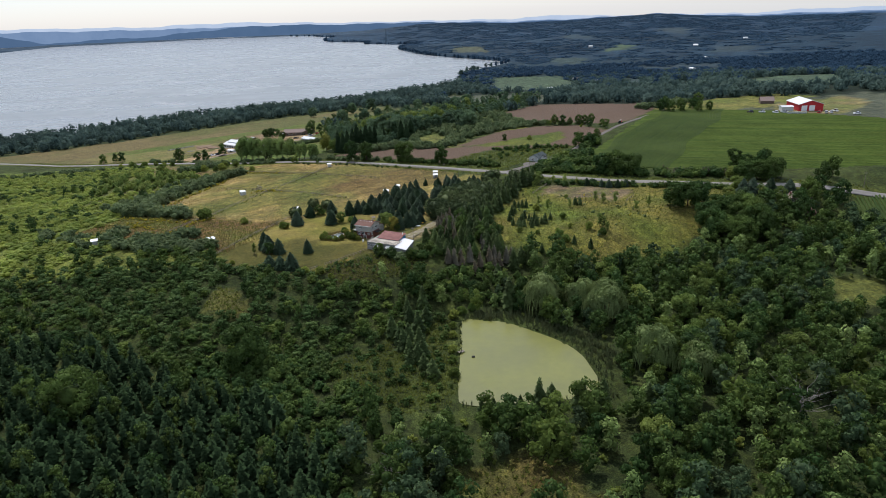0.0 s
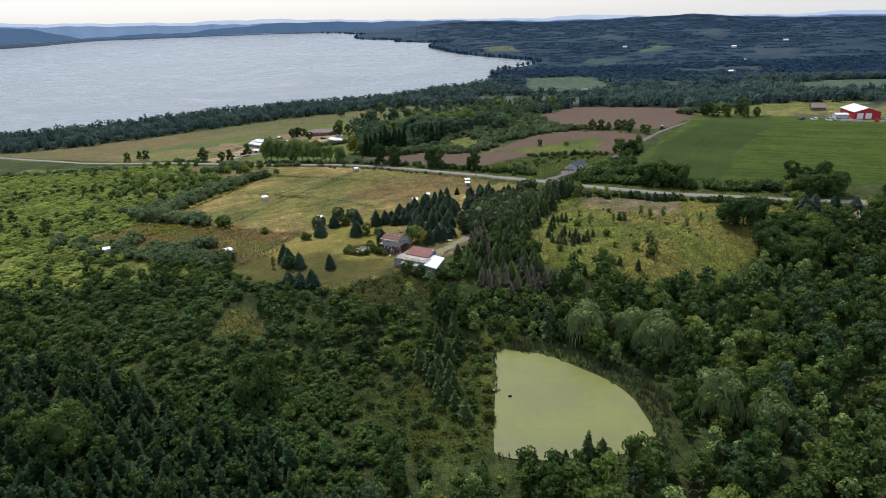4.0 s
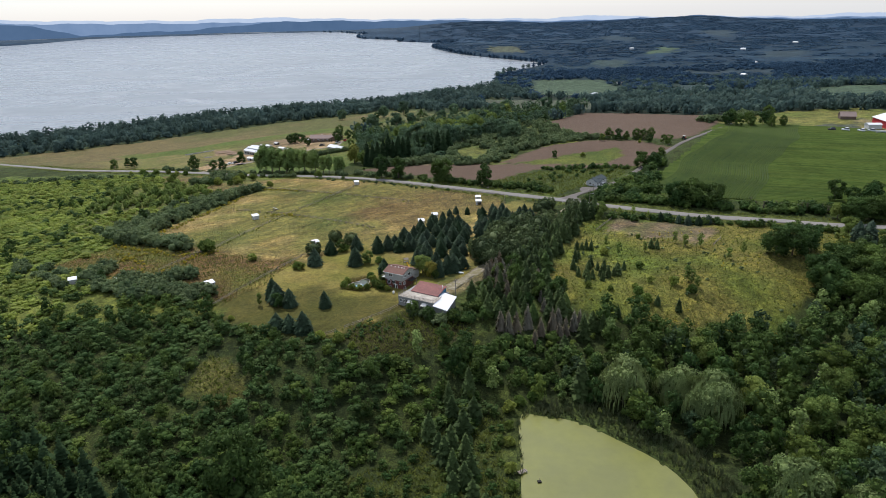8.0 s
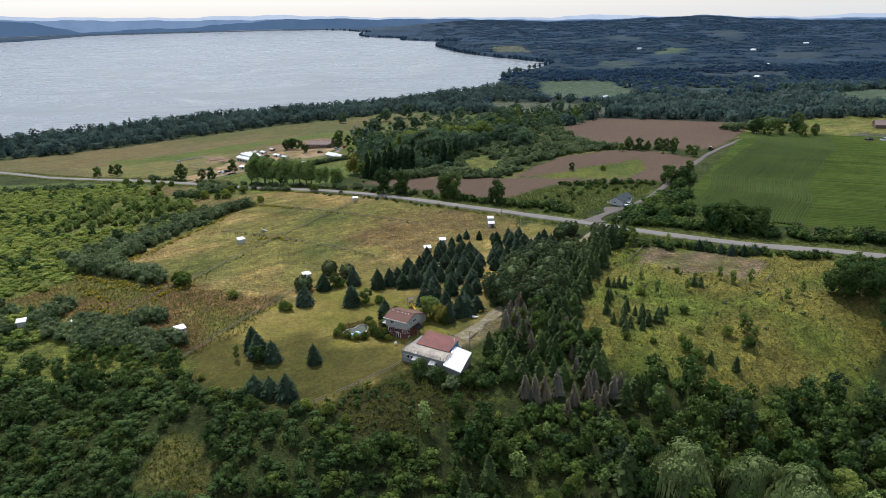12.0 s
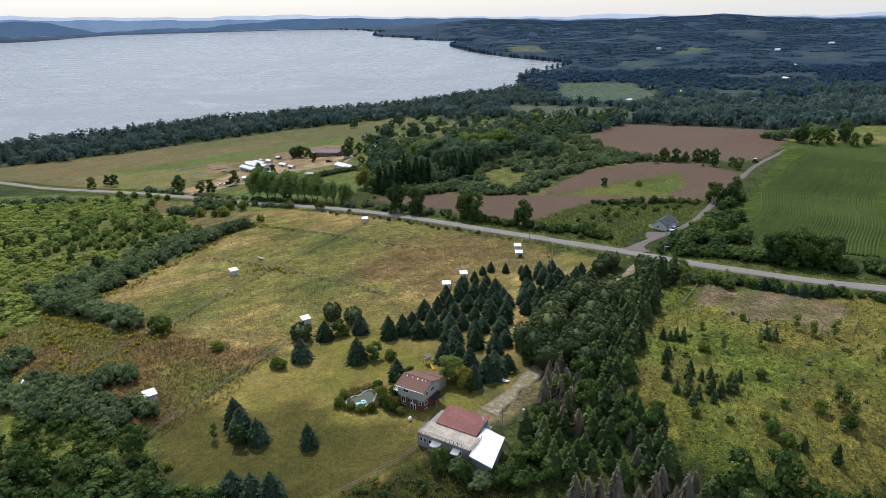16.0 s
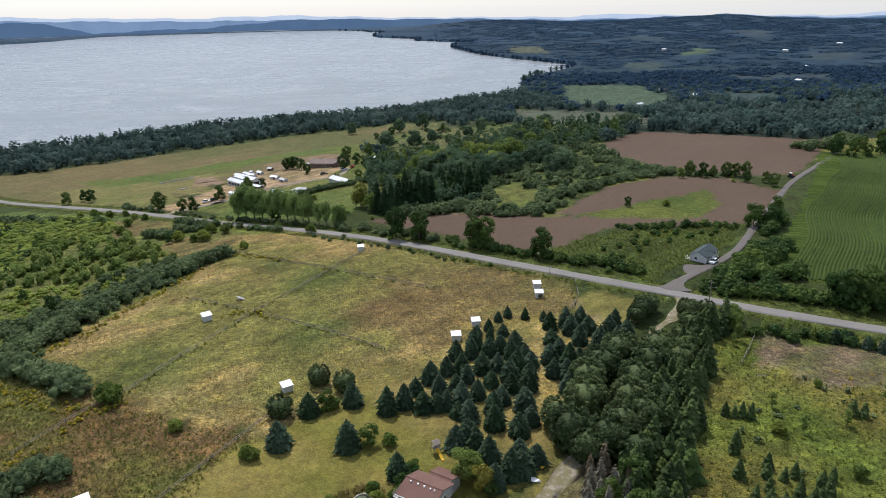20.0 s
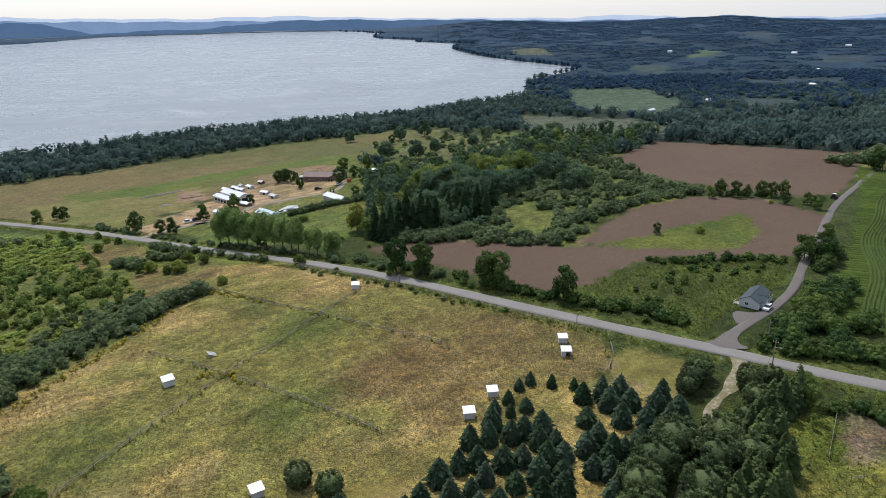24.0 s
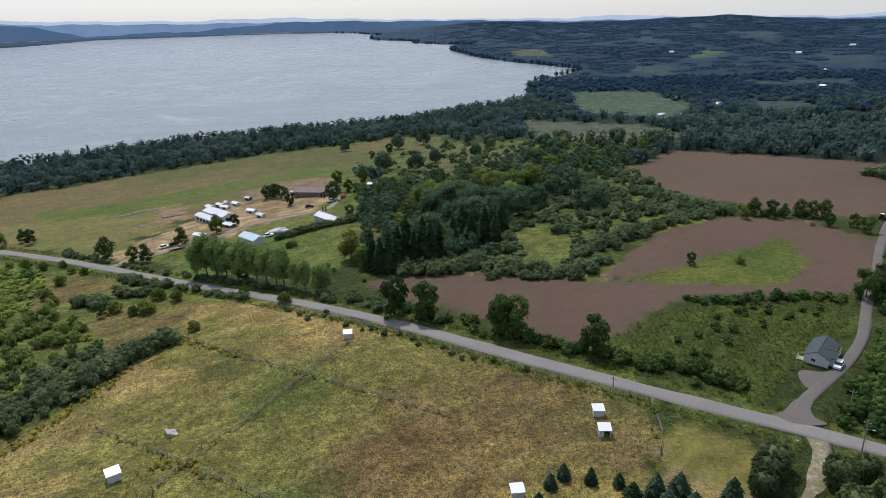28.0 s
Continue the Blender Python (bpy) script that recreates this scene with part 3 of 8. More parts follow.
def cards(points, out, size, rng, lean=0.7):
    """A small leaf clump at each point, facing roughly out."""
    k = len(points)
    nrm = out + rng.normal(0, lean, (k, 3))
    nrm /= np.linalg.norm(nrm, axis=1)[:, None] + 1e-9
    a = np.cross(nrm, rng.normal(0, 1, (k, 3)))
    a /= np.linalg.norm(a, axis=1)[:, None] + 1e-9
    b = np.cross(nrm, a)
    s = (size * rng.uniform(0.6, 1.25, k))[:, None]
    v = np.stack([points - a * s * 0.62 - b * s * 0.2, points + a * s * 0.5 - b * s * 0.42, points + a * s * 0.1 + b * s * 0.68], 1).reshape(-1, 3)
    return v, np.arange(k * 3).reshape(-1, 3)


def broad_crown(rng, h, r, low, lobes, count, leaf, squash=0.8, lobe=(0.44, 0.6), core=0.0, body=0.66):
    """A crown of lobes with leaf clumps over them; it begins at the height low."""
    c, rad = [], []
    for i in range(lobes):
        u = -0.85 + 1.7 * ((i * 0.7549 + 0.3) % 1)
        w = math.sqrt(max(0.12, 1 - u * u * 0.8)) * rng.uniform(1 - lobe[1] * 1.05, 1 - lobe[0] * 0.75)
        q = 2 * math.pi * (i * 0.382 + rng.uniform(0, 0.12))
        size = r * rng.uniform(*lobe)
        deep = size * squash * 0.85
        c.append((r * w * math.cos(q), r * w * math.sin(q), low + deep + (u + 0.85) / 1.7 * (h - low - 2 * deep)))
        rad.append(size)
    c, rad = np.array(c), np.array(rad)
    c[0], rad[0] = (0, 0, h - r * lobe[0] * 1.1 * squash), r * lobe[1] * 0.95
    pieces = [(ICO[0] * (rad[i] * body * np.array((1, 1, squash))) * rng.uniform(0.72, 1.15, (12, 1)) + c[i], ICO[1]) for i in range(lobes)]
    if core:
        pieces.append((ICO[0] * (r * core, r * core, (h - low) * 0.5 * core) + (0, 0, (h + low) / 2), ICO[1]))
    count *= 2
    pick = rng.integers(0, lobes, count * 2)
    d = rng.normal(0, 1, (count * 2, 3))
    d[:, 2] = np.abs(d[:, 2]) * np.where(rng.random(count * 2) < 0.22, -0.7, 1)
    d /= np.linalg.norm(d, axis=1)[:, None]
    p = c[pick] + d * (rad[pick] * rng.uniform(0.78, 1.14, count * 2))[:, None] * (1, 1, squash)
    depth = np.min(np.linalg.norm((p[:, None] - c[None]) / (1, 1, squash), axis=2) / rad[None], axis=1)
    keep = np.argsort(-depth)[:count]
    pieces.append(cards(p[keep], d[keep], leaf, rng))
    return join(pieces)


def leaf_cloud(rng, h, r, count, leaf, core=0.5):
    """A distant crown: leaf clumps over a dome, with a small dark heart."""
    d = rng.normal(0, 1, (count, 3))
    d[:, 2] = np.where(d[:, 2] < 0, -0.5, 1) * np.abs(d[:, 2])
    d /= np.linalg.norm(d, axis=1)[:, None]
    p = d * rng.uniform(0.72, 1.0, count)[:, None] * (r, r, h * 0.56) + (0, 0, h * 0.42)
    p[:, :2] += 0.22 * r * np.sin(5 * d[:, [1, 0]] + rng.uniform(0, 6, 2))
    heart = ICO[0] * (r * core, r * core, h * core) * rng.uniform(0.8, 1.15, (12, 1)) + (0, 0, h * 0.38)
    return join([(heart, ICO[1]), cards(p, d + (0, 0, 0.3), leaf, rng, 0.6)])


def conifer_crown(rng, h, r, low, tiers, fronds, droop=0.35, ragged=0.15, core=True, slim=0.2, bulge=1.5, needles=0, needle=0.55):
    """Tiers of drooping fronds round a slim core."""
    v, t, n = [], [], 0
    for i in range(tiers):
        u = i / (tiers - 1)
        z = low + (h - low) * (u ** 0.92) * 0.97
        reach = r * (1 - u ** bulge) ** 0.85 * (0.82 + 0.18 * min(1, u * 5)) + 0.05 * r
        m = max(4, int(fronds * (1 - 0.6 * u)))
        q = 2 * np.pi * (np.arange(m) + rng.uniform(0, 1)) / m + rng.normal(0, 0.12, m)
        ln = reach * (1 + rng.normal(0, ragged, m))
        w = ln * np.clip(3.4 / m, slim, 0.6) + 0.03
        co, si = np.cos(q), np.sin(q)
        tip = np.stack([co * ln, si * ln, z - droop * ln + rng.normal(0, 0.03 * h, m)], 1)
        a = np.stack([co * ln * 0.58 - si * w, si * ln * 0.58 + co * w, z - droop * ln * 0.5 - w * 0.25], 1)
        b = np.stack([co * ln * 0.58 + si * w, si * ln * 0.58 - co * w, z - droop * ln * 0.5 - w * 0.25], 1)
        o = np.stack([co * ln * 0.04, si * ln * 0.04, np.full(m, z + 0.1 * reach)], 1)
        ridge = np.stack([co * ln * 0.62, si * ln * 0.62, z - droop * ln * 0.3 + 0.06 * reach], 1)
        v.append(np.stack([o, a, tip, b, ridge], 1).reshape(-1, 3))
        k = n + np.arange(m)[:, None] * 5
        t.append(np.concatenate([k + (0, 1, 4), k + (1, 2, 4), k + (4, 2, 3), k + (0, 4, 3)]))
        n += m * 5
    pieces = [(np.concatenate(v), np.concatenate(t))]
    if needles:
        u, q = np.sqrt(rng.uniform(0, 1, needles)), rng.uniform(0, 2 * np.pi, needles)
        u = 1 - u
        reach = r * (1 - u ** bulge) ** 0.85 * rng.uniform(0.75, 1.05, needles)
        p = np.stack([np.cos(q) * reach, np.sin(q) * reach, low + (h - low) * u * 0.97 - droop * reach * 0.8], 1)
        p[:, 2] = np.maximum(p[:, 2], 0.15)
        pieces.append(cards(p, np.stack([np.cos(q), np.sin(q), np.full(needles, 0.8)], 1), needle, rng, 0.5))
    if core:
        q = 2 * np.pi * np.arange(8) / 8
        ring = np.stack([np.cos(q) * r * 0.62, np.sin(q) * r * 0.62, np.full(8, low + 0.05 * h)], 1)
        cone = np.concatenate([ring, [(0, 0, h * 0.93), (0, 0, low)]])
        i = np.arange(8)
        pieces.append((cone, np.concatenate([np.stack([i, (i + 1) % 8, np.full(8, 8)], 1), np.stack([(i + 1) % 8, i, np.full(8, 9)], 1)])))
    return join(pieces)


def withered_crown(rng, h, r, count=420):
    """Thin hanging sprays of dry needles round the stem of a dying conifer."""
    u, q = 1 - np.sqrt(rng.uniform(0, 1, count)), rng.uniform(0, 2 * np.pi, count)
    ln = (r * (1 - u) ** 0.75 + 0.12) * rng.uniform(0.55, 1.15, count)
    co, si, z = np.cos(q), np.sin(q), 0.5 + (h - 0.5) * u
    w = 0.13 + 0.05 * ln
    o = np.stack([co * 0.06, si * 0.06, z], 1)
    a = np.stack([co * ln * 0.6 - si * w, si * ln * 0.6 + co * w, z + 0.02 * ln], 1)
    b = np.stack([co * ln * 0.6 + si * w, si * ln * 0.6 - co * w, z - 0.1 * ln], 1)
    tip = np.stack([co * ln, si * ln, np.maximum(0.1, z - ln * rng.uniform(0.2, 0.6, count))], 1)
    v = np.stack([o, a, tip, b], 1).reshape(-1, 3)
    k = np.arange(count)[:, None] * 4
    return v, np.concatenate([k + (0, 3, 1), k + (1, 3, 2)])


def willow_crown(rng, h, r, count):
    """Hanging strands of small leaves over a broad crown of several domes."""
    body = broad_crown(rng, h, r * 0.9, h * 0.15, 26, 1100, 0.34, 0.9, (0.24, 0.4), 0.4)
    q, u = rng.uniform(0, 2 * np.pi, count), np.sqrt(rng.uniform(0.1, 1.0, count))
    lump = 1 + 0.16 * np.sin(5 * q + 1.0) + 0.08 * np.sin(11 * q)
    top = np.stack([np.cos(q) * r * u * lump, np.sin(q) * r * u * lump, h * (0.97 - 0.55 * u ** 2.4 * rng.uniform(0.8, 1.2, count))], 1)
    fall = h * rng.uniform(0.1, 0.26, count) * (0.4 + u)
    w = 0.1
    a = top + np.stack([-np.sin(q) * w, np.cos(q) * w, np.zeros(count)], 1)
    b = top - np.stack([-np.sin(q) * w, np.cos(q) * w, np.zeros(count)], 1)
    f = top + np.stack([np.cos(q) * 0.22, np.sin(q) * 0.22, -fall], 1)
    return join([body, (np.stack([a, b, f], 1).reshape(-1, 3), np.arange(count * 3).reshape(-1, 3))])


def stem(rng, h, r, limbs=4, reach=1.5, sides=6, sink=0.4):
    """A tapered trunk with limbs."""
    def tube(p0, p1, r0, r1, m):
        p0, p1 = np.array(p0, float), np.array(p1, float)
        d = p1 - p0
        a = np.cross(d, (0.3, 0.9, 0.2))
        a /= np.linalg.norm(a)
        b = np.cross(d, a)
        b /= np.linalg.norm(b)
        q = 2 * np.pi * np.arange(m) / m
        ring = np.cos(q)[:, None] * a + np.sin(q)[:, None] * b
        i = np.arange(m)
        j = (i + 1) % m
        return np.concatenate([p0 + ring * r0, p1 + ring * r1]), np.concatenate([np.stack([i, i + m, j], 1), np.stack([j, i + m, j + m], 1)])
    pieces = [tube((0, 0, -sink), (0.05 * r, 0.03, h * 0.55), r, r * 0.6, sides), tube((0.05 * r, 0.03, h * 0.55), (0.1, -0.05, h), r * 0.6, r * 0.15, sides)]
    for i in range(limbs):
        q, z = rng.uniform(0, 6.28), h * rng.uniform(0.3, 0.8)
        pieces.append(tube((0, 0, z), (reach * math.cos(q), reach * math.sin(q), z + reach * rng.uniform(0.5, 1.0)), r * 0.35, r * 0.1, 4))
    return join(pieces)


def dead_tree_mesh(rng, h, spread):
    pieces = [stem(rng, h * 0.5, 0.28, 0)]
    for i in range(34):
        q, z = rng.uniform(0, 6.28), h * rng.uniform(0.15, 0.5)
        ln = spread * rng.uniform(0.6, 1.1)
        start = np.array((0, 0, z))
        for step in range(4):
            d = np.array((math.cos(q), math.sin(q), rng.uniform(0.2, 1.0))) * ln / 4
            w = 0.11 * (1 - step / 4.6)
            side = np.cross(d, (0, 0, 1))
            side /= np.linalg.norm(side)
            end = start + d
            up = np.array((0, 0, w))
            v = np.array([start - side * w, start + side * w, start + up, end - side * w * 0.7, end + side * w * 0.7, end + up * 0.7])
            pieces.append((v, np.array([(0, 1, 4), (0, 4, 3), (1, 2, 5), (1, 5, 4), (2, 0, 3), (2, 3, 5)])))
            start = end
            q += rng.normal(0, 0.5)
    return join(pieces)


def make_tree(name, label, category, crown, trunk, leaf, bark, group):
    """A tree with trunk and crown, as the pattern for copies."""
    root = tagged(new(name), label, category, group)
    add_part("trunk", mesh_of("trunk", *trunk, bark), root)
    add_part("crown", mesh_of("crown", *crown, leaf), root)
    return root


class Kind:
    """A kind of tree with a few patterns, of which copies are set out; the patterns themselves stand at the first places."""

    def __init__(self, patterns):
        self.patterns, self.used, self.turn = patterns, [False] * len(patterns), 0

    def put(self, x, y, size=1.0, tall=None, label=""):
        i = self.turn % len(self.patterns)
        self.turn += 1
        m = pose(x, y, float(ground_z(x, y)) - 0.05, 0, 0, float(RNG.uniform(0, 360)))
        ob = self.patterns[i]
        if self.used[i]:
            ob = copy_thing(ob, m)
        else:
            self.used[i] = True
            ob.matrix_basis = m
        ob.scale = (size, size, tall or size)
        if label:
            ob["label"] = label
        return ob


def scatter(name, label, category, variants, x, y, size, material, tall=None, sink=0.1, base=None):
    """One joined mesh of plants, each a turned and scaled copy of one of the variants, with its own tint."""
    k = len(x)
    if not k:
        return None
    z = (ground_z(x, y) if base is None else base) - sink
    turn, which, tint = RNG.uniform(0, 2 * np.pi, k), RNG.integers(0, len(variants), k), RNG.random(k)
    high = size if tall is None else tall
    verts, tris, tints, count = [], [], [], 0
    for i, (v, t) in enumerate(variants):
        s = np.flatnonzero(which == i)
        if not len(s):
            continue
        co, si = np.cos(turn[s])[:, None], np.sin(turn[s])[:, None]
        vx = (v[None, :, 0] * co - v[None, :, 1] * si) * size[s][:, None] + x[s][:, None]
        vy = (v[None, :, 0] * si + v[None, :, 1] * co) * size[s][:, None] + y[s][:, None]
        vz = v[None, :, 2] * high[s][:, None] + z[s][:, None]
        verts.append(np.stack([vx, vy, vz], 2).reshape(-1, 3))
        tris.append((t[None] + (np.arange(len(s)) * len(v))[:, None, None]).reshape(-1, 3) + count)
        tints.append(np.repeat(tint[s], len(v)))
        count += len(s) * len(v)
    me = mesh_of(name, np.concatenate(verts), np.concatenate(tris), material, np.concatenate(tints))
    return tagged(new(name, me), label, category, kind="stuff")


def spread(poly, gap, jitter=0.45, thin=None):
    """Jittered places inside a polygon, gap metres apart; thin(x, y) gives the share that stays."""
    px, py = [p[0] for p in poly], [p[1] for p in poly]
    gx, gy = np.meshgrid(np.arange(min(px), max(px), gap), np.arange(min(py), max(py), gap))
    x, y = gx.ravel() + RNG.uniform(-jitter, jitter, gx.size) * gap, gy.ravel() + RNG.uniform(-jitter, jitter, gx.size) * gap
    keep = inside(poly, x, y, 2.0)
    if thin is not None:
        keep &= RNG.random(x.size) < thin(x, y)
    return x[keep], y[keep]


def along(line, gap, width):
    """Places along a line of the plan, within width of it."""
    xs, ys = [], []
    for (x0, y0), (x1, y1) in zip(line, line[1:]):
        k = max(1, int(math.hypot(x1 - x0, y1 - y0) / gap))
        u = (np.arange(k) + RNG.uniform(0, 1, k)) / k
        xs.append(x0 + (x1 - x0) * u + RNG.uniform(-width, width, k))
        ys.append(y0 + (y1 - y0) * u + RNG.uniform(-width, width, k))
    return np.concatenate(xs), np.concatenate(ys)


def out_of(x, y, *polys):
    keep = np.ones(len(x), bool)
    for p in polys:
        keep &= ~inside(p, x, y)
    return x[keep], y[keep]


# ---- ground ----
def steps(core0, core1, step, grow, end):
    out, d = [], step
    v = core1
    while v < end:
        d *= grow
        v += d
        out.append(v)
    return out


def build_ground():
    right = steps(0, 300, 3.0, 1.04, 3300)
    left = [-30 - (v - 300) - 300 for v in right]
    gx = np.array(left[::-1] + list(np.arange(-330, 301, 3.5)) + right)
    ahead = steps(0, 720, 3.0, 1.02, 4880)
    gy = np.array([-1500, -800, -400, -150, 0, 60] + list(np.arange(90, 721, 3.5)) + ahead)
    x, y = (a.ravel() for a in np.meshgrid(gx, gy))
    z = ground_z(x, y)
    n1, n2, n3 = wave(x, y, 5.5, 1), wave(x, y, 14, 2), wave(x, y, 38, 3)
    rnd = RNG.normal(0, 1, x.size)
    col = np.empty((x.size, 3))
    col[:] = (0.055, 0.075, 0.022)
    col += np.outer(n2, (0.012, 0.012, 0.003))

    def paint(poly, color, wobble=2.5, other=None, field=None):
        k = inside(poly, x, y, wobble)
        c = np.tile(np.array(color, float), (k.sum(), 1))
        if other is not None:
            f = np.clip(field[k] * 0.9 + 0.5, 0, 1)[:, None]
            c = c * (1 - f) + np.array(other) * f
        col[k] = c

    paint(THICKET, (0.17, 0.195, 0.047), 3, (0.12, 0.155, 0.038), n2)
    paint(NW_GLADE, (0.17, 0.145, 0.055), 4, (0.15, 0.17, 0.045), n2 + 0.5 * n1)
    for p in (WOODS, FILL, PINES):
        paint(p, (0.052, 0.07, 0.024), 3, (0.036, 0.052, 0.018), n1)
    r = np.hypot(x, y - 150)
    # blue of the distance haze, put into the ground colour beyond 900 m
    haze_share = np.clip((r - 900) / 800, 0, 1)[:, None]
    col = np.where((r > 900)[:, None], np.array((0.030, 0.048, 0.036)) * (1 - haze_share) + np.array((0.021, 0.048, 0.084)) * haze_share, col)
    # ground below y 262 darkened for cloud shade and shade under bushes
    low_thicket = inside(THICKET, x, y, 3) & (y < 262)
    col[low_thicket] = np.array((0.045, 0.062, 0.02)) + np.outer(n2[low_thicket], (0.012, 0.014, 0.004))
    # woods floor darkened to stand for the shade between the trees
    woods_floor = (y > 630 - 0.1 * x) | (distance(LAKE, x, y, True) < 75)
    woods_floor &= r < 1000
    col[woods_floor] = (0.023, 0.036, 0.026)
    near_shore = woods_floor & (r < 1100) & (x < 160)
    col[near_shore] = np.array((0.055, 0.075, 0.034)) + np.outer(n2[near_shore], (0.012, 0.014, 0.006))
    paint(MIDWOODS, (0.115, 0.145, 0.042), 6, (0.07, 0.095, 0.03), n2 + 0.5 * n3)
    # farthest land: its blue stands for haze, stronger again past 4150 m
    hazy_land = r > 2600
    col[hazy_land] = (0.024, 0.055, 0.104)
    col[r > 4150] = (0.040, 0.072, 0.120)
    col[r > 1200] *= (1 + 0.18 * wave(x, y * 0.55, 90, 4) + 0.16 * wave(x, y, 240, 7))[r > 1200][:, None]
    paint(HAY, (0.175, 0.145, 0.072), 6, (0.125, 0.132, 0.052), wave(x, y, 60, 5) + 0.5 * n2 - 0.3 + np.clip((y - 760) / 90, 0, 0.6))
    paint(OPEN_MID, (0.12, 0.155, 0.04), 3, (0.15, 0.165, 0.05), n2)
    paint(OPEN_EAST, (0.13, 0.175, 0.035), 2, (0.17, 0.19, 0.045), n2)
    paint(NORTH_GRASS, (0.12, 0.135, 0.052), 5, (0.15, 0.15, 0.065), n2)
    paint(GREY_SCRUB, (0.15, 0.165, 0.05), 3, (0.10, 0.125, 0.038), n2)
    paint([(-127, 523), (-98, 503), (-60, 478), (-48, 463), (-66, 445), (-72, 478), (-107, 487), (-116, 505)], (0.16, 0.185, 0.042), 2, (0.115, 0.145, 0.036), n2)
    for p in (ROUGH_A, ROUGH_B):
        paint(p, (0.168, 0.134, 0.058), 3, (0.14, 0.148, 0.046), n2 + 0.6 * n1 - 0.2)
    paint([(-225, 607), (-252, 656), (-229, 664), (-204, 688), (-185, 697), (-161, 694), (-133, 665), (-126, 607), (-141, 581), (-143, 556), (-183, 584)], (0.165, 0.175, 0.058), 7, (0.20, 0.18, 0.075), n2 + 0.6 * n3)
    paint([(-251, 693), (-208, 698), (-168, 717), (-127, 746), (-88, 772), (-30, 790), (20, 838), (-10, 790), (-49, 738), (-83, 736), (-115, 713), (-142, 682), (-180, 665), (-212, 657)], (0.105, 0.15, 0.036), 5, (0.135, 0.155, 0.045), n2)
    paint(CAMP, (0.11, 0.145, 0.035), 2, (0.15, 0.16, 0.05), n2)
    paint(YARD, (0.42, 0.305, 0.195), 5, (0.24, 0.19, 0.105), n2 + n1 * 0.6 - 0.1)
    paint([(-140, 554), (-139, 575), (-128, 595), (-120, 619), (-108, 597), (-109, 580), (-111, 566), (-124, 555), (-129, 545)], (0.48, 0.345, 0.215), 3, (0.36, 0.27, 0.16), n1 + 0.5 * n2)
    paint([(-152, 644), (-153, 669), (-140, 664), (-126, 632), (-130, 618), (-140, 622)], (0.34, 0.235, 0.155), 4, (0.24, 0.18, 0.11), n1)
    paint([(-109, 669), (-108, 700), (-90, 729), (-66, 738), (-47, 713), (-49, 691), (-77, 696), (-88, 673), (-98, 651)], (0.26, 0.185, 0.125), 4, (0.19, 0.16, 0.085), n1 + 0.5 * n2)
    paint([(-102, 520), (-97, 547), (-84, 562), (-73, 574), (-52, 549), (-28, 550), (-20, 519), (-36, 490)], (0.10, 0.15, 0.036), 3, (0.135, 0.165, 0.045), n2)
    paint(STRIP_L, (0.11, 0.15, 0.04))
    paint(FIELD, (0.35, 0.262, 0.112), 2, (0.205, 0.192, 0.062), 1.5 * n3 + 1.2 * n2 + 0.6 * n1 - 0.2)
    for cx, cy, rad, c in ((-8, 372, 16, (0.15, 0.10, 0.05)), (20, 392, 24, (0.17, 0.12, 0.055)), (38, 380, 20, (0.165, 0.132, 0.058)), (52, 384, 14, (0.15, 0.14, 0.05)), (8, 362, 16, (0.19, 0.14, 0.06)), (-30, 355, 14, (0.09, 0.12, 0.032)), (-32, 405, 16, (0.09, 0.125, 0.032)),
                           (-52, 420, 10, (0.10, 0.125, 0.035)), (-75, 340, 16, (0.10, 0.125, 0.035))):
        f = (np.clip(1.3 - np.hypot((x - cx), (y - cy) * 0.8) / rad - 0.35 * n1 - 0.25 * n2, 0, 1) * inside(FIELD, x, y))[:, None] * 0.85
        col[:] = col * (1 - f) + np.array(c) * f
    paint(BROWN, (0.185, 0.12, 0.056), 3, (0.145, 0.148, 0.042), 1.6 * n2 + 0.9 * n1 - 0.1)
    paint(LAWN, (0.195, 0.188, 0.046), 1.5, (0.295, 0.243, 0.08), np.sin((x * 0.6 + y * 0.8) / 2.2) * 0.35 + n2 * 0.6 + n1 * 0.4 - 0.15)
    # lower lawn: greener grass, with some cloud shade put into its tone
    paint([(-58, 268), (-50, 281), (-30, 277), (-10, 271), (4, 263), (2, 258), (-10, 247), (-21, 240), (-49, 252)], (0.092, 0.094, 0.026), 4, (0.13, 0.118, 0.036), n2 * 0.7 + n1 * 0.4)
    paint(SLOPE, (0.058, 0.056, 0.022), 2, (0.045, 0.052, 0.019), n1)
    paint(ORCHARD, (0.31, 0.245, 0.092), 2, (0.195, 0.175, 0.058), n1 + 0.5 * n2)
    tracks = np.minimum(distance([(38, 354), (35, 338), (31, 326), (26, 318), (21, 307)], x, y), distance([(44, 341), (38, 330), (33, 324)], x, y)) < 1.8
    col[tracks] = (0.42, 0.325, 0.125)
    paint(LOT, (0.205, 0.19, 0.06), 0.5, (0.235, 0.21, 0.068), n1)
    lot_edge = (distance([(49, 361), (57, 354), (63, 350), (67, 353)], x, y) < 1.5) | (distance([(49, 361), (52, 368)], x, y) < 1.3)
    col[lot_edge] = (0.30, 0.24, 0.14)
    paint(MEADOW, (0.115, 0.155, 0.030), 3, (0.178, 0.164, 0.044), n2 + 0.6 * n3)
    paint(BARE, (0.235, 0.175, 0.122), 5, (0.135, 0.135, 0.06), n1 + 0.8 * n2 + 0.1)
    paint([(14, 270), (18, 279), (24, 284), (33, 292), (36, 289), (33, 282), (26, 272), (20, 267)], (0.27, 0.22, 0.14), 1.6, (0.15, 0.14, 0.06), n1)
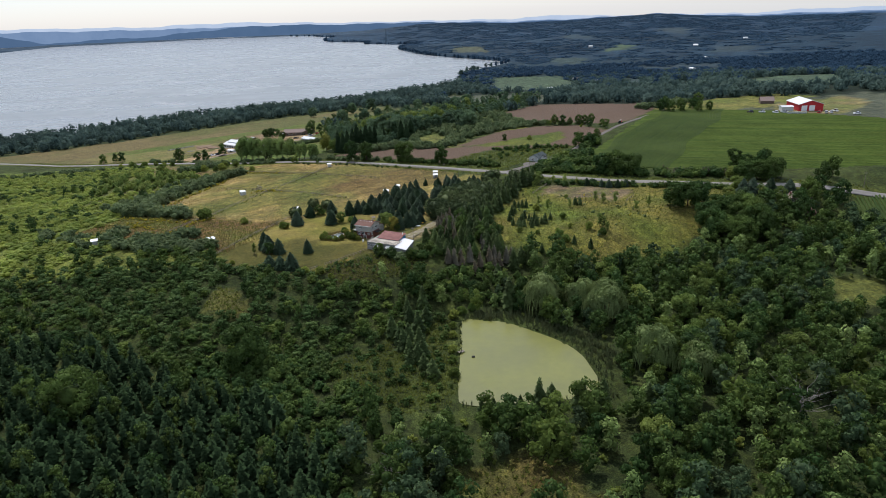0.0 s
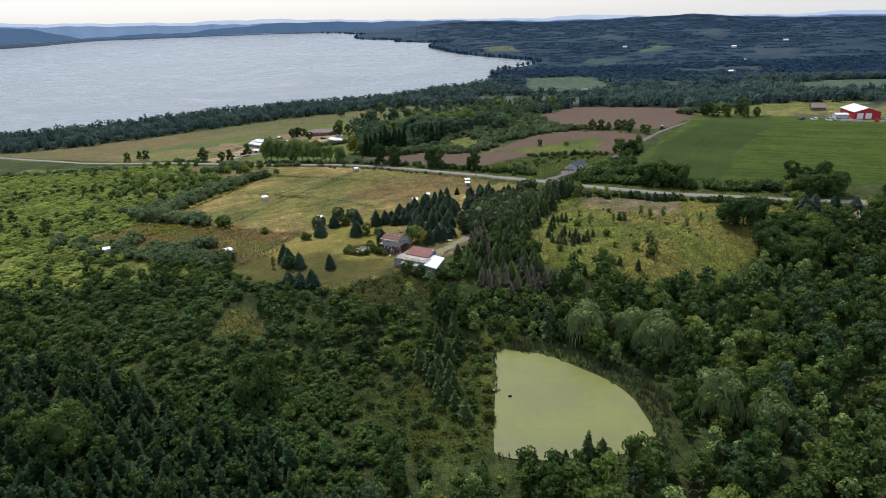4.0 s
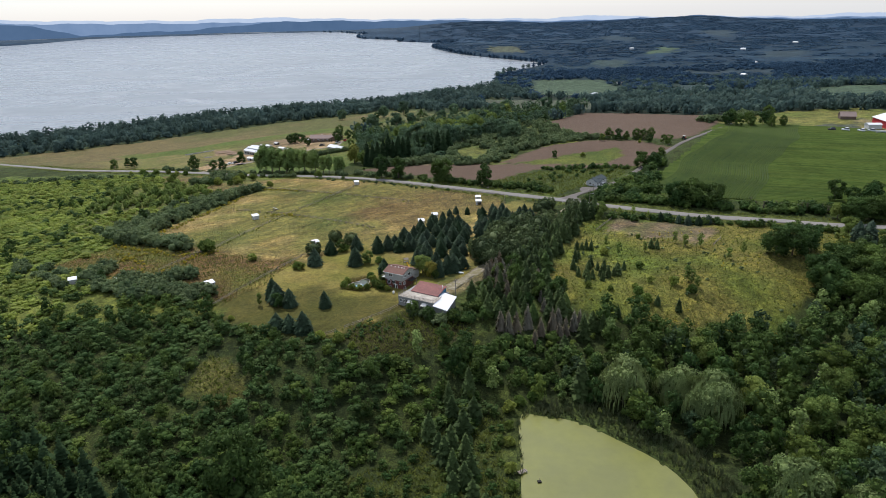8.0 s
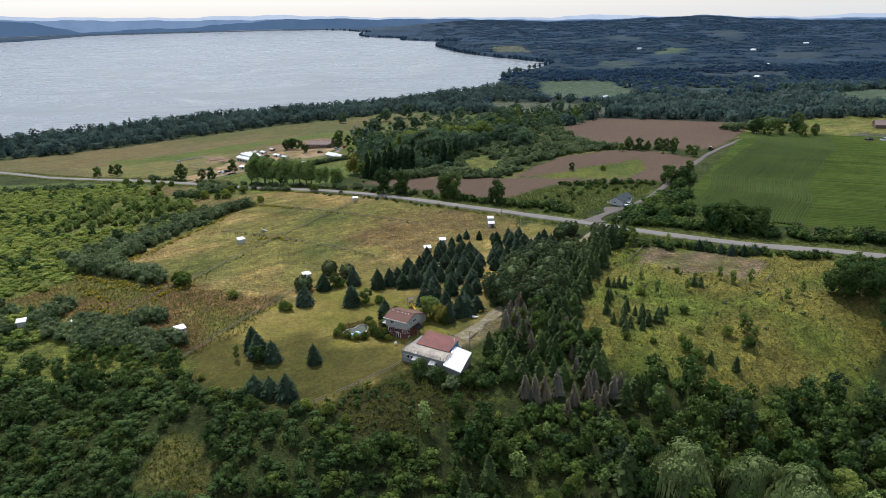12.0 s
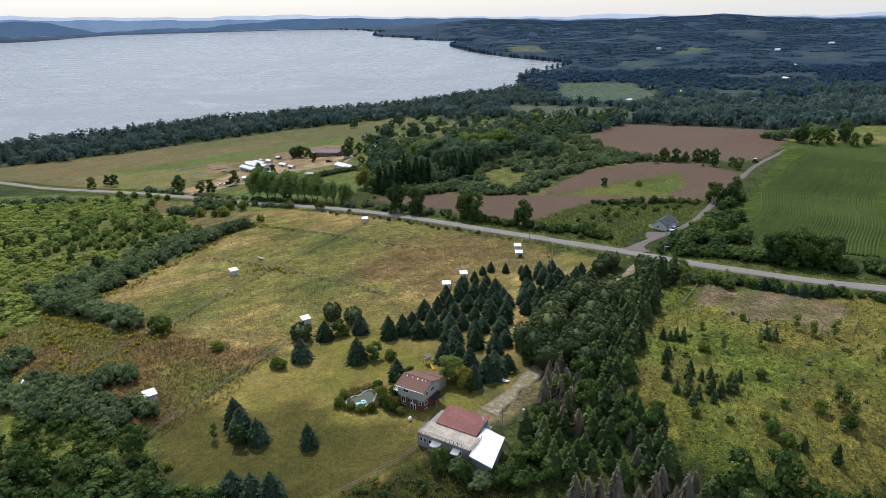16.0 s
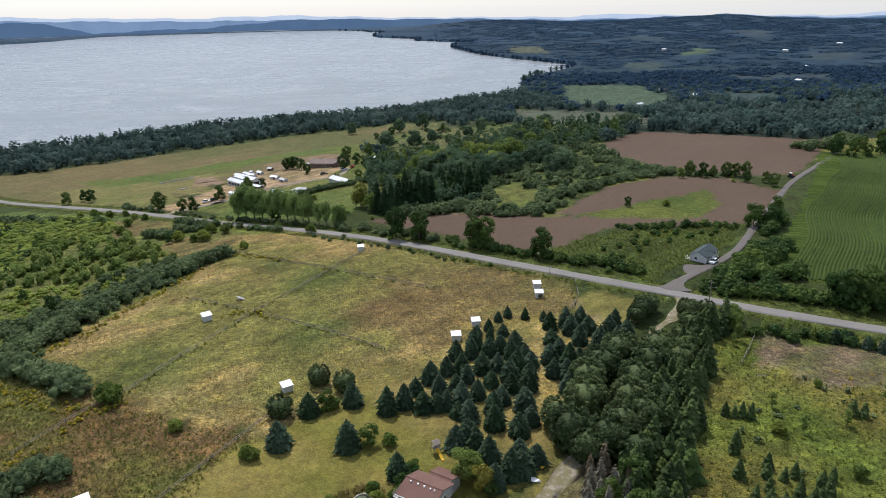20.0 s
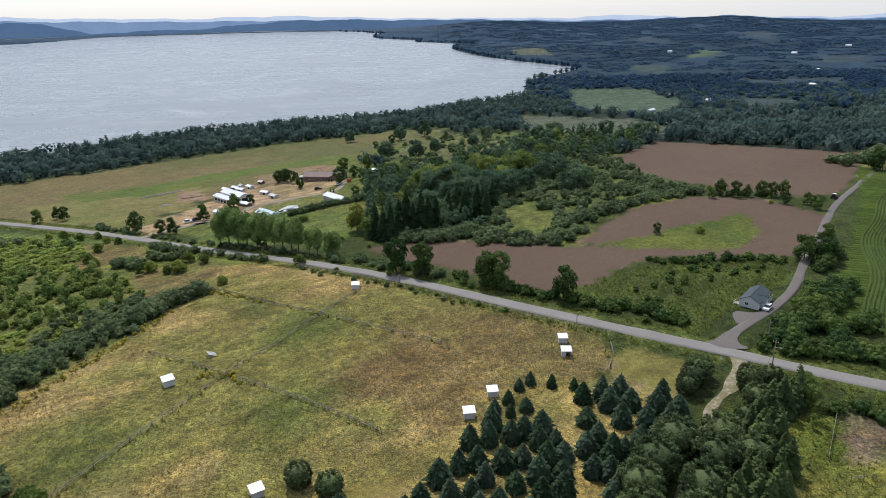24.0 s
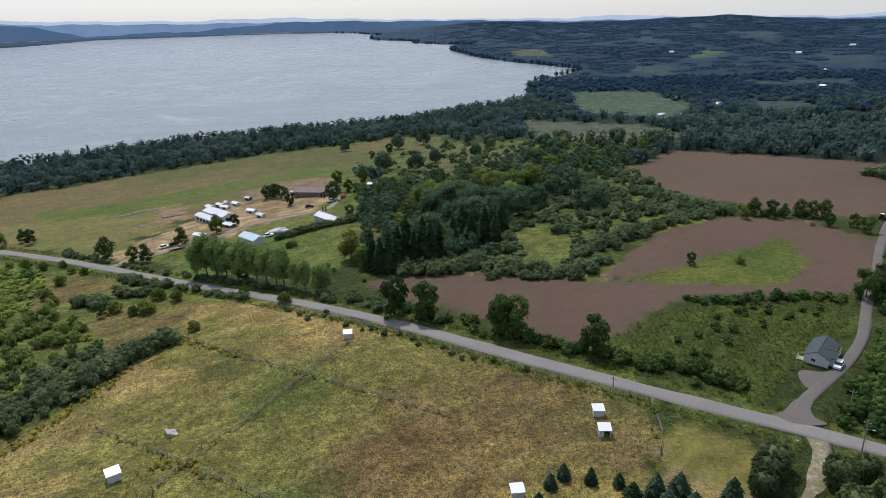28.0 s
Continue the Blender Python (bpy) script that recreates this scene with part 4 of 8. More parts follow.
    paint([(12, 276), (17, 277), (23, 283), (20, 286), (13, 281)], (0.09, 0.125, 0.035), 1.0, (0.12, 0.14, 0.045), n1)
    soil, soil2 = (0.138, 0.097, 0.077), (0.154, 0.110, 0.088)
    for p in (PLOUGH_A, PLOUGH_B, PLOUGH_C):
        paint(p, soil, 2, soil2, 0.6 * n3)
    paint(NORTH_MEADOW, (0.088, 0.118, 0.028), 3, (0.066, 0.090, 0.026), n2 + 0.4 * n1)
    paint(ISLAND, (0.085, 0.12, 0.028), 2, (0.13, 0.15, 0.036), n2)
    paint(CORN, (0.052, 0.084, 0.020), 1, (0.072, 0.108, 0.022), 0.7 * np.sin((x * 0.45 + y * 0.89) / 1.9 + n3) + 0.5 * n3)
    paint(CORN_B, (0.075, 0.10, 0.035), 1)
    paint(GLADE, (0.11, 0.11, 0.035), 2)
    paint(DIKE, (0.062, 0.082, 0.022), 3, (0.04, 0.055, 0.018), n1)
    paint(CLEARING, (0.12, 0.10, 0.035), 2, (0.09, 0.10, 0.03), n1)
    paint(GLADE_R, (0.11, 0.125, 0.035), 2)
    # far field colours are dulled and blued to stand for haze
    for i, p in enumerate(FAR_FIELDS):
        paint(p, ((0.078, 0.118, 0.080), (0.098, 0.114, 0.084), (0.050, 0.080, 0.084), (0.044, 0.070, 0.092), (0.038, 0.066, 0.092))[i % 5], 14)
    paint([(246, 547), (280, 601), (336, 626), (416, 638), (430, 600), (352, 551), (297, 544)], (0.135, 0.165, 0.042), 6, (0.19, 0.185, 0.06), n2)
    paint([(340, 518), (362, 562), (455, 592), (440, 545), (396, 503), (358, 500)], (0.25, 0.21, 0.11), 4, (0.15, 0.17, 0.06), n2)
    verge = distance(ROAD, x, y)
    k = (verge < 6.5) & (y < 720) & ~inside(LOT, x, y)
    col[k] = np.array((0.10, 0.125, 0.035)) + np.outer(n1[k], (0.02, 0.015, 0.005))
    track = (distance([(-50, 470), (-33, 440), (-22, 424)], x, y) < 1.5)
    col[track] *= 1.15
    calm = np.ones(x.size)
    for p, share in ((PLOUGH_A, 0.15), (PLOUGH_B, 0.15), (PLOUGH_C, 0.15), (HAY, 0.4), (CORN, 0.4), (LAWN, 0.6)):
        calm[inside(p, x, y)] = share
    col *= np.array((0.66, 0.66, 0.62)) * (1 + 0.16 * rnd * calm)[:, None]
    col = np.clip(col, 0.008, 1)
    nx, ny = len(gx), len(gy)
    i, j = np.meshgrid(np.arange(nx - 1), np.arange(ny - 1))
    q = (j * nx + i).ravel()
    tris = np.concatenate([np.stack([q, q + 1, q + nx + 1], 1), np.stack([q, q + nx + 1, q + nx], 1)])
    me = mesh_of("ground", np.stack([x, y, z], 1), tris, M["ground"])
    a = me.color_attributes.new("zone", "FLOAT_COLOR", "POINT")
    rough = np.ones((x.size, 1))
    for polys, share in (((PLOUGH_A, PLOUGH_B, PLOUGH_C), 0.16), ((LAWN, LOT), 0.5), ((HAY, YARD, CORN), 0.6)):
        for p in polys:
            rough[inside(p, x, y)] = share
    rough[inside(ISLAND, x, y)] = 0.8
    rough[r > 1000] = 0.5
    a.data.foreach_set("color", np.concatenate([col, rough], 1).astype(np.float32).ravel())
    me.polygons.foreach_set("use_smooth", np.ones(len(tris), bool))
    return tagged(new("ground", me), "rolling farmland of grass, fields and scrub", "ground", kind="structure")


build_ground()


def sheet(name, xs, ys, height, material, label, category):
    x, y = (a.ravel() for a in np.meshgrid(xs, ys))
    nx = len(xs)
    i, j = np.meshgrid(np.arange(nx - 1), np.arange(len(ys) - 1))
    q = (j * nx + i).ravel()
    me = mesh_of(name, np.stack([x, y, height(x, y)], 1), np.concatenate([np.stack([q, q + 1, q + nx + 1], 1), np.stack([q, q + nx + 1, q + nx], 1)]), material)
    me.polygons.foreach_set("use_smooth", np.ones(len(me.polygons), bool))
    return tagged(new(name, me), label, category, kind="structure")


sheet("lake_water", np.arange(-3300, 601, 100.0), np.arange(300, 4701, 100.0), lake_level, M["lake"], "wide grey lake with faint wind streaks", "lake")


def polygon_sheet(name, poly, z, material, label, category):
    bm = bmesh.new()
    ring, k = [], len(poly)
    for i in range(k):
        p0, p1, p2, p3 = (np.array(poly[(i + d) % k], float) for d in (-1, 0, 1, 2))
        for u in (0, 0.25, 0.5, 0.75):
            c = 0.5 * (2 * p1 + (p2 - p0) * u + (2 * p0 - 5 * p1 + 4 * p2 - p3) * u * u + (3 * p1 - p0 - 3 * p2 + p3) * u ** 3)
            ring.append(bm.verts.new((c[0], c[1], z)))
    bm.faces.new(ring)
    bmesh.ops.triangulate(bm, faces=bm.faces[:])
    for f in bm.faces:
        if f.normal.z < 0:
            f.normal_flip()
    return tagged(part(name, bm, material, None), label, category, kind="structure")


centre = np.mean(POND, axis=0)
polygon_sheet("pond_water", [tuple(centre + (np.array(p) - centre) * 1.012) for p in POND], -9.45, M["pond"], "still pond covered with pale green algae", "pond")


def strip(name, line, width, lift, material, label, wander=0.15, flare=0.0):
    """A road laid along a line of the plan, on the ground, with a slight crown."""
    pts = []
    for i in range(len(line) - 1):
        p0, p1, p2, p3 = (np.array(line[min(max(i + d, 0), len(line) - 1)], float) for d in (-1, 0, 1, 2))
        k = max(2, int(np.linalg.norm(p2 - p1) / 4))
        for u in np.arange(k) / k:
            pts.append(0.5 * (2 * p1 + (p2 - p0) * u + (2 * p0 - 5 * p1 + 4 * p2 - p3) * u * u + (3 * p1 - p0 - 3 * p2 + p3) * u ** 3))
    pts = np.array(pts + [np.array(line[-1], float)])
    d = np.gradient(pts, axis=0)
    d /= np.linalg.norm(d, axis=1)[:, None]
    nrm = np.stack([-d[:, 1], d[:, 0]], 1)
    wide = width * (1 + flare * np.clip(1 - np.linalg.norm(pts - pts[-1], axis=1) / 22, 0, 1))
    rows = []
    for s in (-0.54, -0.5, -0.25, 0, 0.25, 0.5, 0.54):
        w = wide * s + (np.convolve(RNG.normal(0, wander * 1.6, len(pts)), (0.25, 0.5, 0.25), "same") if abs(s) >= 0.5 else 0)
        p = pts + nrm * np.reshape(w, (-1, 1))
        z = np.maximum(ground_z(p[:, 0], p[:, 1]), ground_z(pts[:, 0], pts[:, 1]) - 0.3) + (lift + 0.06 * (1 - abs(s) * 2) if abs(s) < 0.52 else -0.25)
        rows.append(np.stack([p[:, 0], p[:, 1], z], 1))
    v = np.stack(rows, 1).reshape(-1, 3)
    i, j = np.meshgrid(np.arange(6), np.arange(len(pts) - 1))
    q = (j * 7 + i).ravel()
    me = mesh_of(name, v, np.concatenate([np.stack([q, q + 1, q + 8], 1), np.stack([q, q + 8, q + 7], 1)]), material)
    return tagged(new(name, me), label, "road", kind="structure")


strip("road", ROAD, 5.0, 0.2, M["asphalt"], "pale worn asphalt country road")
strip("side_road", SIDE_ROAD, 3.0, 0.16, M["darkasphalt"], "narrow paved side road past the grey house")
strip("driveway", DRIVE, 3.0, 0.08, M["drive"], "half overgrown gravel driveway to the brick house", 0.75, 0.6)
strip("camp_lane", LANE, 3.6, 0.14, M["gravel"], "gravel lane through the farmyard", 0.35)
polygon_sheet("road_mouth", [(79.5, 375.6), (84, 377.2), (90, 382), (93.6, 381.2), (91, 377.6), (90.2, 374.6), (91.2, 371.6), (86, 372)], 2.14, M["darkasphalt"], "flared mouth of the side road", "road")
polygon_sheet("driveway_apron", [(95.5, 387), (96.5, 392), (99, 395), (104, 393.5), (109, 396), (112.5, 400), (110, 396), (103, 389.5), (98, 386)], 2.1, M["darkasphalt"], "paved forecourt of the grey house", "driveway")


# Upright backdrop sheet that glows; haze is painted into its colours.
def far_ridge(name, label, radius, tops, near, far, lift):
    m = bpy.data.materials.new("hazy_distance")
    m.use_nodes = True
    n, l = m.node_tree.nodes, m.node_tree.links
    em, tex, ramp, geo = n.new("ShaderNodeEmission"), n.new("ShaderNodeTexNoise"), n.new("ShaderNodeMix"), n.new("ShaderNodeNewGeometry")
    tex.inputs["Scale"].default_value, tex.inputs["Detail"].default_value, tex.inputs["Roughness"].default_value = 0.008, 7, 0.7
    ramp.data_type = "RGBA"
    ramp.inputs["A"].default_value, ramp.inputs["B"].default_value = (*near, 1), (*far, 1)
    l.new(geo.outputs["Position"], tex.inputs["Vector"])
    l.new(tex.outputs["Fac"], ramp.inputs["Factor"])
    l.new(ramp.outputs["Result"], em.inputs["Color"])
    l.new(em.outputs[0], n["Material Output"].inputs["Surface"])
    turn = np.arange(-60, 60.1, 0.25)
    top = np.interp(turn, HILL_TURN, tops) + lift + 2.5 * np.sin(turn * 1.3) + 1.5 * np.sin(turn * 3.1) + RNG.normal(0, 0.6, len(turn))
    x, y = radius * np.sin(np.radians(turn)), 150 + radius * np.cos(np.radians(turn))
    v = np.concatenate([np.stack([x, y, np.full(len(turn), -60.0)], 1), np.stack([x, y, top], 1)])
    k, i = len(turn), np.arange(len(turn) - 1)
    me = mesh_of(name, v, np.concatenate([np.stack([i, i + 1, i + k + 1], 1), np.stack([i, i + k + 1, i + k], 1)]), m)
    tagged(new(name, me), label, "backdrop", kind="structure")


far_ridge("backdrop", "glowing backdrop of horizon hills in pale haze blue", 4780, RIDGE_TOP, (0.46, 0.52, 0.60), (0.30, 0.37, 0.47), 0)
far_ridge("backdrop_ridge", "glowing backdrop of a ridge beyond the lake in haze blue", 4710, MIDDLE_TOP, (0.10, 0.16, 0.26), (0.19, 0.26, 0.37), 0)
far_ridge("backdrop_hills", "glowing backdrop of hills beyond the lake, blued for haze", 4640, HILL_TOP, (0.045, 0.085, 0.15), (0.085, 0.135, 0.215), 2)

# ---- plant patterns ----
g = np.random.default_rng(3)
SPRUCE = Kind([make_tree("spruce_tree", "blue-green spruce standing in mown grass", "tree", conifer_crown(g, 5.3 + i * 0.25, 2.3 - 0.06 * i, 0.05, 18, 22, 0.34, 0.2, True, 0.14, 2.1, 700, 0.36), stem(g, 3.5, 0.13, 0), M["spruce"], M["bark"],
                         "spruces of the small plantation") for i in range(5)])
FIR = Kind([make_tree("conifer_tree", "dark green conifer in a dense row of trees", "tree", conifer_crown(g, 7.4 + i * 0.5, 2.1, 0.2, 18, 15, 0.32, 0.26, True, 0.16, 1.5, 500, 0.38), stem(g, 6, 0.17, 0), M["fir"], M["bark"],
                      "conifers of the tree belt") for i in range(4)])
GREEN_FIR = Kind([make_tree("light_conifer_tree", "light green conifer with drooping tips in the tree belt", "tree", conifer_crown(g, 7.0 + i * 0.5, 2.3, 0.2, 17, 14, 0.42, 0.3, True, 0.18, 1.5, 500, 0.4), stem(g, 6, 0.17, 0), M["greenfir"], M["bark"],
                            "conifers of the tree belt") for i in range(3)])
DEAD_FIR = Kind([make_tree("dying_conifer", "dying conifer with brown and grey needles", "tree", withered_crown(g, 6.8 + i * 0.5, 1.9), stem(g, 6.6, 0.15, 6, 0.8), M["dead"],
                           M["greywood"], "dying conifers") for i in range(3)])
MID_BIG = Kind([make_tree("spreading_tree", "large grey-green tree in the woods beyond the road", "tree", broad_crown(g, 13.0, 6.2, 0.3, 40, 1200, 0.6, 0.9, (0.2, 0.36), 0.45), stem(g, 9, 0.4, 7, 3), M["midleaf"], M["bark"],
                          "large trees beyond the road") for i in range(3)])
MAPLE = Kind([make_tree("maple_tree", "broad dark-leaved maple with a rounded crown", "tree", broad_crown(g, 8.4, 4.7, 0.0, 120, 1500, 0.36, 0.85, (0.10, 0.16), 0.84, 0.78), stem(g, 6, 0.25, 5), M["maple"], M["bark"],
                        "maples along the driveway") for i in range(4)])
BIG = Kind([make_tree("large_broadleaf_tree", "large spreading broadleaf tree with a billowing crown", "tree", broad_crown(g, 13.0, 6.6, 0.3, 44, 1500, 0.56, 0.85, (0.2, 0.36), 0.45), stem(g, 9, 0.4, 7, 3), M["leaf"], M["bark"],
                      "large broadleaf trees") for i in range(4)])
PALE_BIG = Kind([make_tree("pale_broadleaf_tree", "large yellow-green broadleaf tree with a loose crown", "tree", broad_crown(g, 12.0, 5.6, 0.3, 36, 1200, 0.56, 0.9, (0.22, 0.38), 0.45), stem(g, 8, 0.35, 7, 2.5), M["litleaf"], M["bark"],
                           "pale broadleaf trees") for i in range(3)])
TALL_FIR = Kind([make_tree("tall_spruce", "tall dark spruce in a close grove", "tree", conifer_crown(g, 16.0 + i, 3.6, 0.4, 24, 15, 0.3, 0.22, True, 0.2, 1.6, 220), stem(g, 13, 0.3, 0), M["pine"], M["bark"],
                           "grove of tall spruces") for i in range(3)])
LEAFY = Kind([make_tree("broadleaf_tree", "green broadleaf tree with an uneven crown", "tree", broad_crown(g, 8.2, 3.3, 0.2, 20, 520, 0.5, 0.85, (0.24, 0.42), 0.4), stem(g, 6, 0.22, 6), M["leaf"], M["bark"],
                        "broadleaf trees") for i in range(5)])
POPLAR = Kind([make_tree("poplar_tree", "tall narrow poplar beside the road", "tree", broad_crown(g, 13.5, 3.0, 2.0, 24, 700, 0.5, 1.3), stem(g, 11, 0.26, 8), M["poplar"], M["bark"],
                         "poplars by the farm entrance") for i in range(3)])
ROADSIDE = Kind([make_tree("roadside_tree", "dark conical broadleaf tree at the roadside", "tree", broad_crown(g, 9.0, 2.9, 0.3, 24, 620, 0.5, 1.15, (0.24, 0.4), 0.5), stem(g, 7, 0.25, 6), M["leaf"], M["bark"],
                           "dark trees along the road") for i in range(2)])
WILLOW = Kind([make_tree("willow_tree", "pale grey-green weeping willow by the pond", "tree", willow_crown(g, 8.5, 4.6, 1500), stem(g, 6, 0.35, 6), M["willow"], M["bark"],
                         "willows by the pond") for i in range(2)])
YELLOW = Kind([make_tree("yellowing_tree", "broadleaf tree turning yellow", "tree", broad_crown(g, 7.0, 2.9, 0.3, 24, 440, 0.5, 0.85, (0.24, 0.42), 0.66), stem(g, 5, 0.2, 6), M["yellow"], M["bark"], "yellowing trees")])
BUSH = Kind([make_tree("bush", "rounded green bush in the grass", "bush", broad_crown(g, 2.6, 1.7, 0.1, 6, 150, 0.5), stem(g, 1.4, 0.07, 4, 0.6), M["shrub"], M["bark"], "single bushes") for i in range(4)])
SAPLING = Kind([make_tree("sapling", "slender young tree in the meadow", "tree", broad_crown(g, 4.2, 1.0, 0.5, 7, 90, 0.34, 1.3), stem(g, 3.6, 0.06, 5, 0.5), M["litleaf"], M["bark"],
                          "young trees of the meadow") for i in range(3)])
V_SHRUB = [broad_crown(g, 2.4 + 0.3 * (i % 3), 2.0, -0.2, 6, 60, 0.44, 0.85, (0.34, 0.52), 0, 0.76) for i in range(6)]
V_HEDGE = [broad_crown(g, 3.2, 2.4, -0.3, 9, 56, 0.46, 0.9, (0.3, 0.46), 0.7, 0.8) for i in range(5)]
V_DOME = [broad_crown(g, 2.5, 2.2, -0.3, 6, 24, 0.48, 0.9, (0.38, 0.54), 0, 0.82) for i in range(6)]
V_TREE = [broad_crown(g, 7.0 + 0.4 * i, 3.1 - 0.1 * i, 0.3, 11, 200, 0.56, 0.85 + 0.05 * i, (0.26, 0.44), 0.4) for i in range(6)]
V_MID = [broad_crown(g, 7.2 + 0.5 * i, 3.3 - 0.12 * i, 0.2, 13, 110, 0.66, 0.9, (0.26, 0.42), 0.45) for i in range(6)]
V_TALL = [broad_crown(g, 8.5, 2.2, 0.4, 7, 110, 0.7, 1.2) for i in range(3)]
V_PINE = [conifer_crown(g, 7.4 + 0.3 * i, 1.6, 0.2, 11, 9, 0.22, 0.3, True, 0.2, 1.15, 110, 0.3) for i in range(6)]
V_BUSHLET = [broad_crown(g, 2.5, 1.9, 0.0, 4, 16, 0.6, 0.8, (0.4, 0.58), 0, 0.8) for i in range(5)]
V_LOW = [leaf_cloud(g, 10.0, 6.4, 42, 3.0, 0.5) for i in range(6)]
V_FAR = [leaf_cloud(g, 12.0, 6.0, 110, 1.6, 0.5) for i in range(6)]
V_CLUMP = [leaf_cloud(g, 11.0, 17.0, 34, 7.0, 0.3) for i in range(5)]


def tuft(rng, h, r, blades):
    q, s = rng.uniform(0, 6.28, blades), rng.uniform(0.3, 1.0, blades) * r
    b = np.stack([np.cos(q) * s * 0.4, np.sin(q) * s * 0.4, np.zeros(blades)], 1)
    side = np.stack([-np.sin(q), np.cos(q), np.zeros(blades)], 1) * 0.16 * r
    tip = np.stack([np.cos(q) * s * 1.5, np.sin(q) * s * 1.5, h * rng.uniform(0.6, 1.1, blades)], 1)
    return np.stack([b - side, b + side, tip], 1).reshape(-1, 3), np.arange(blades * 3).reshape(-1, 3)


V_TUFT = [tuft(g, 0.55, 0.55, 8) for i in range(6)]
V_WEED = [tuft(g, 0.8, 0.7, 9) for i in range(5)]
V_REED = [tuft(g, 1.7, 0.6, 9) for i in range(4)]


# ---- near woods and scrub ----
x, y = spread(PINES, 3.8, 0.5)
scatter("pine_wood", "dense wood of young dark green pines", "wood", V_PINE, x, y, RNG.uniform(0.75, 1.4, len(x)), M["pine"], RNG.uniform(0.6, 1.2, len(x)))
x, y = spread(PINES, 9, 0.5)
scatter("wood_edge", "broadleaf trees among young pines", "wood", V_TREE, x, y, RNG.uniform(0.55, 0.95, len(x)), M["leaf"])

x, y = spread(THICKET, 3.9, 0.5, lambda x, y: np.clip(0.78 + 0.75 * wave(x, y, 15, 4) + 0.3 * wave(x, y, 45, 1) - 0.25 * (y > 420) + 0.5 * (y < 268), 0.05, 1))
x, y = out_of(x, y, GLADE, FIELD, NW_GLADE, GREY_SCRUB, ROUGH_A, ROUGH_B)
# dull scrub grows in patches; more of it below y 262 for cloud shade
bright = RNG.random(len(x)) < np.clip(0.9 + 0.4 * wave(x, y, 33, 9) - 0.5 * (y < 262), 0.1, 1)
upper, north = y > 256 + 0.62 * np.clip(x + 119, 0, 60), y > 468
bright &= ~(north & (x > -118))
for kind, name, label, leaf, low, high in ((bright & ~upper, "scrub", "scrub on the lower hillside, its green dulled for cloud shade", "lowshrub", 0.6, 1.35), (~bright, "thorn_scrub", "dull dark green scrub on the hillside, partly darkened for cloud shade", "thorn", 0.6, 1.35),
                                           (bright & north, "road_scrub", "green scrub below the country road", "sumac", 0.4, 0.95),
                                           (bright & upper & ~north, "bright_scrub", "bright yellow-green scrub on the upper hillside", "sumac", 0.4, 0.95)):
    shapes = V_DOME if leaf == "sumac" else V_SHRUB
    k = kind.sum()
    scatter(name, label, "scrub", shapes, x[kind], y[kind], RNG.uniform(0.75, 1.6, k), M[leaf], RNG.uniform(low, high, k))
x, y = spread([(-330, 520), (-280, 575), (-216, 566), (-160, 535), (-121, 514), (-100, 470), (-112, 420), (-118, 352), (-135, 322), (-160, 290), (-300, 300)], 5.4, 0.5)
x, y = out_of(x, y, NW_GLADE, BROWN, GREY_SCRUB, ROUGH_A, ROUGH_B)
x, y = x[(y < 468) | (x < -165)], y[(y < 468) | (x < -165)]
scatter("low_bushes", "low yellow-green bushes covering the upper hillside", "scrub", V_DOME, x, y, RNG.uniform(0.8, 1.7, len(x)), M["sumac"], RNG.uniform(0.4, 0.9, len(x)))
x, y = spread(THICKET, 11, 0.5, lambda x, y: np.clip(0.35 + 0.5 * wave(x, y, 30, 2) + (y < 240) * 0.4 - (y > 280) * 0.3, 0, 1))
x, y = out_of(x, y, GLADE, NW_GLADE, FIELD)
grey_x, grey_y = spread(GREY_SCRUB, 4.1, 0.5, lambda x, y: np.clip(1.0 + 0.45 * wave(x, y, 13, 3) - np.clip(-128 - x, 0, 40) / 110, 0.15, 1))
grey_x, grey_y = out_of(grey_x, grey_y, FIELD)
FIELD_EDGE = [(-114, 353), (-100, 378), (-87, 409), (-71, 437)]
inner = distance(FIELD_EDGE, grey_x, grey_y) + RNG.normal(0, 4, len(grey_x)) > 27
few = inner & (RNG.random(len(grey_x)) < 0.45)
for pick, name, label, leaf in ((~inner, "grey_scrub", "rounded grey-green bushes crowding the field's edge", "hedge"), (few & (grey_y > 420), "mixed_scrub", "green bushes behind the grey scrub", "litleaf"),
                                (inner & (grey_y <= 420), "sunny_scrub", "yellow-green bushes behind the grey scrub", "sumac")):
    k = pick.sum()
    scatter(name, label, "scrub", V_HEDGE if leaf != "sumac" else V_DOME, grey_x[pick], grey_y[pick], RNG.uniform(0.65, 1.3, k), M[leaf], RNG.uniform(0.75, 1.5, k) * (0.6 if leaf == "sumac" else 1))
scatter("scrub_trees", "small trees among the hillside scrub", "wood", V_TREE, x, y, RNG.uniform(0.4, 0.85, len(x)), M["leaf"])

x, y = spread(WOODS, 5.9, 0.5, lambda x, y: np.clip(0.9 + 0.4 * wave(x, y, 22, 6), 0.3, 1))
x, y = out_of(x, y, CLEARING, GLADE_R, POND, SNAGS)
tone = wave(x, y, 12, 8) + RNG.normal(0, 0.8, len(x))
half = RNG.random(len(x)) < 0.8
size = RNG.uniform(0.7, 1.5, len(x)) * np.clip(0.5 + distance(POND, x, y, True) / 34, 0.5, 1)
size *= np.where((np.abs(x - 42) < 17) & (np.abs(y - 228) < 9), 0.6, 1)
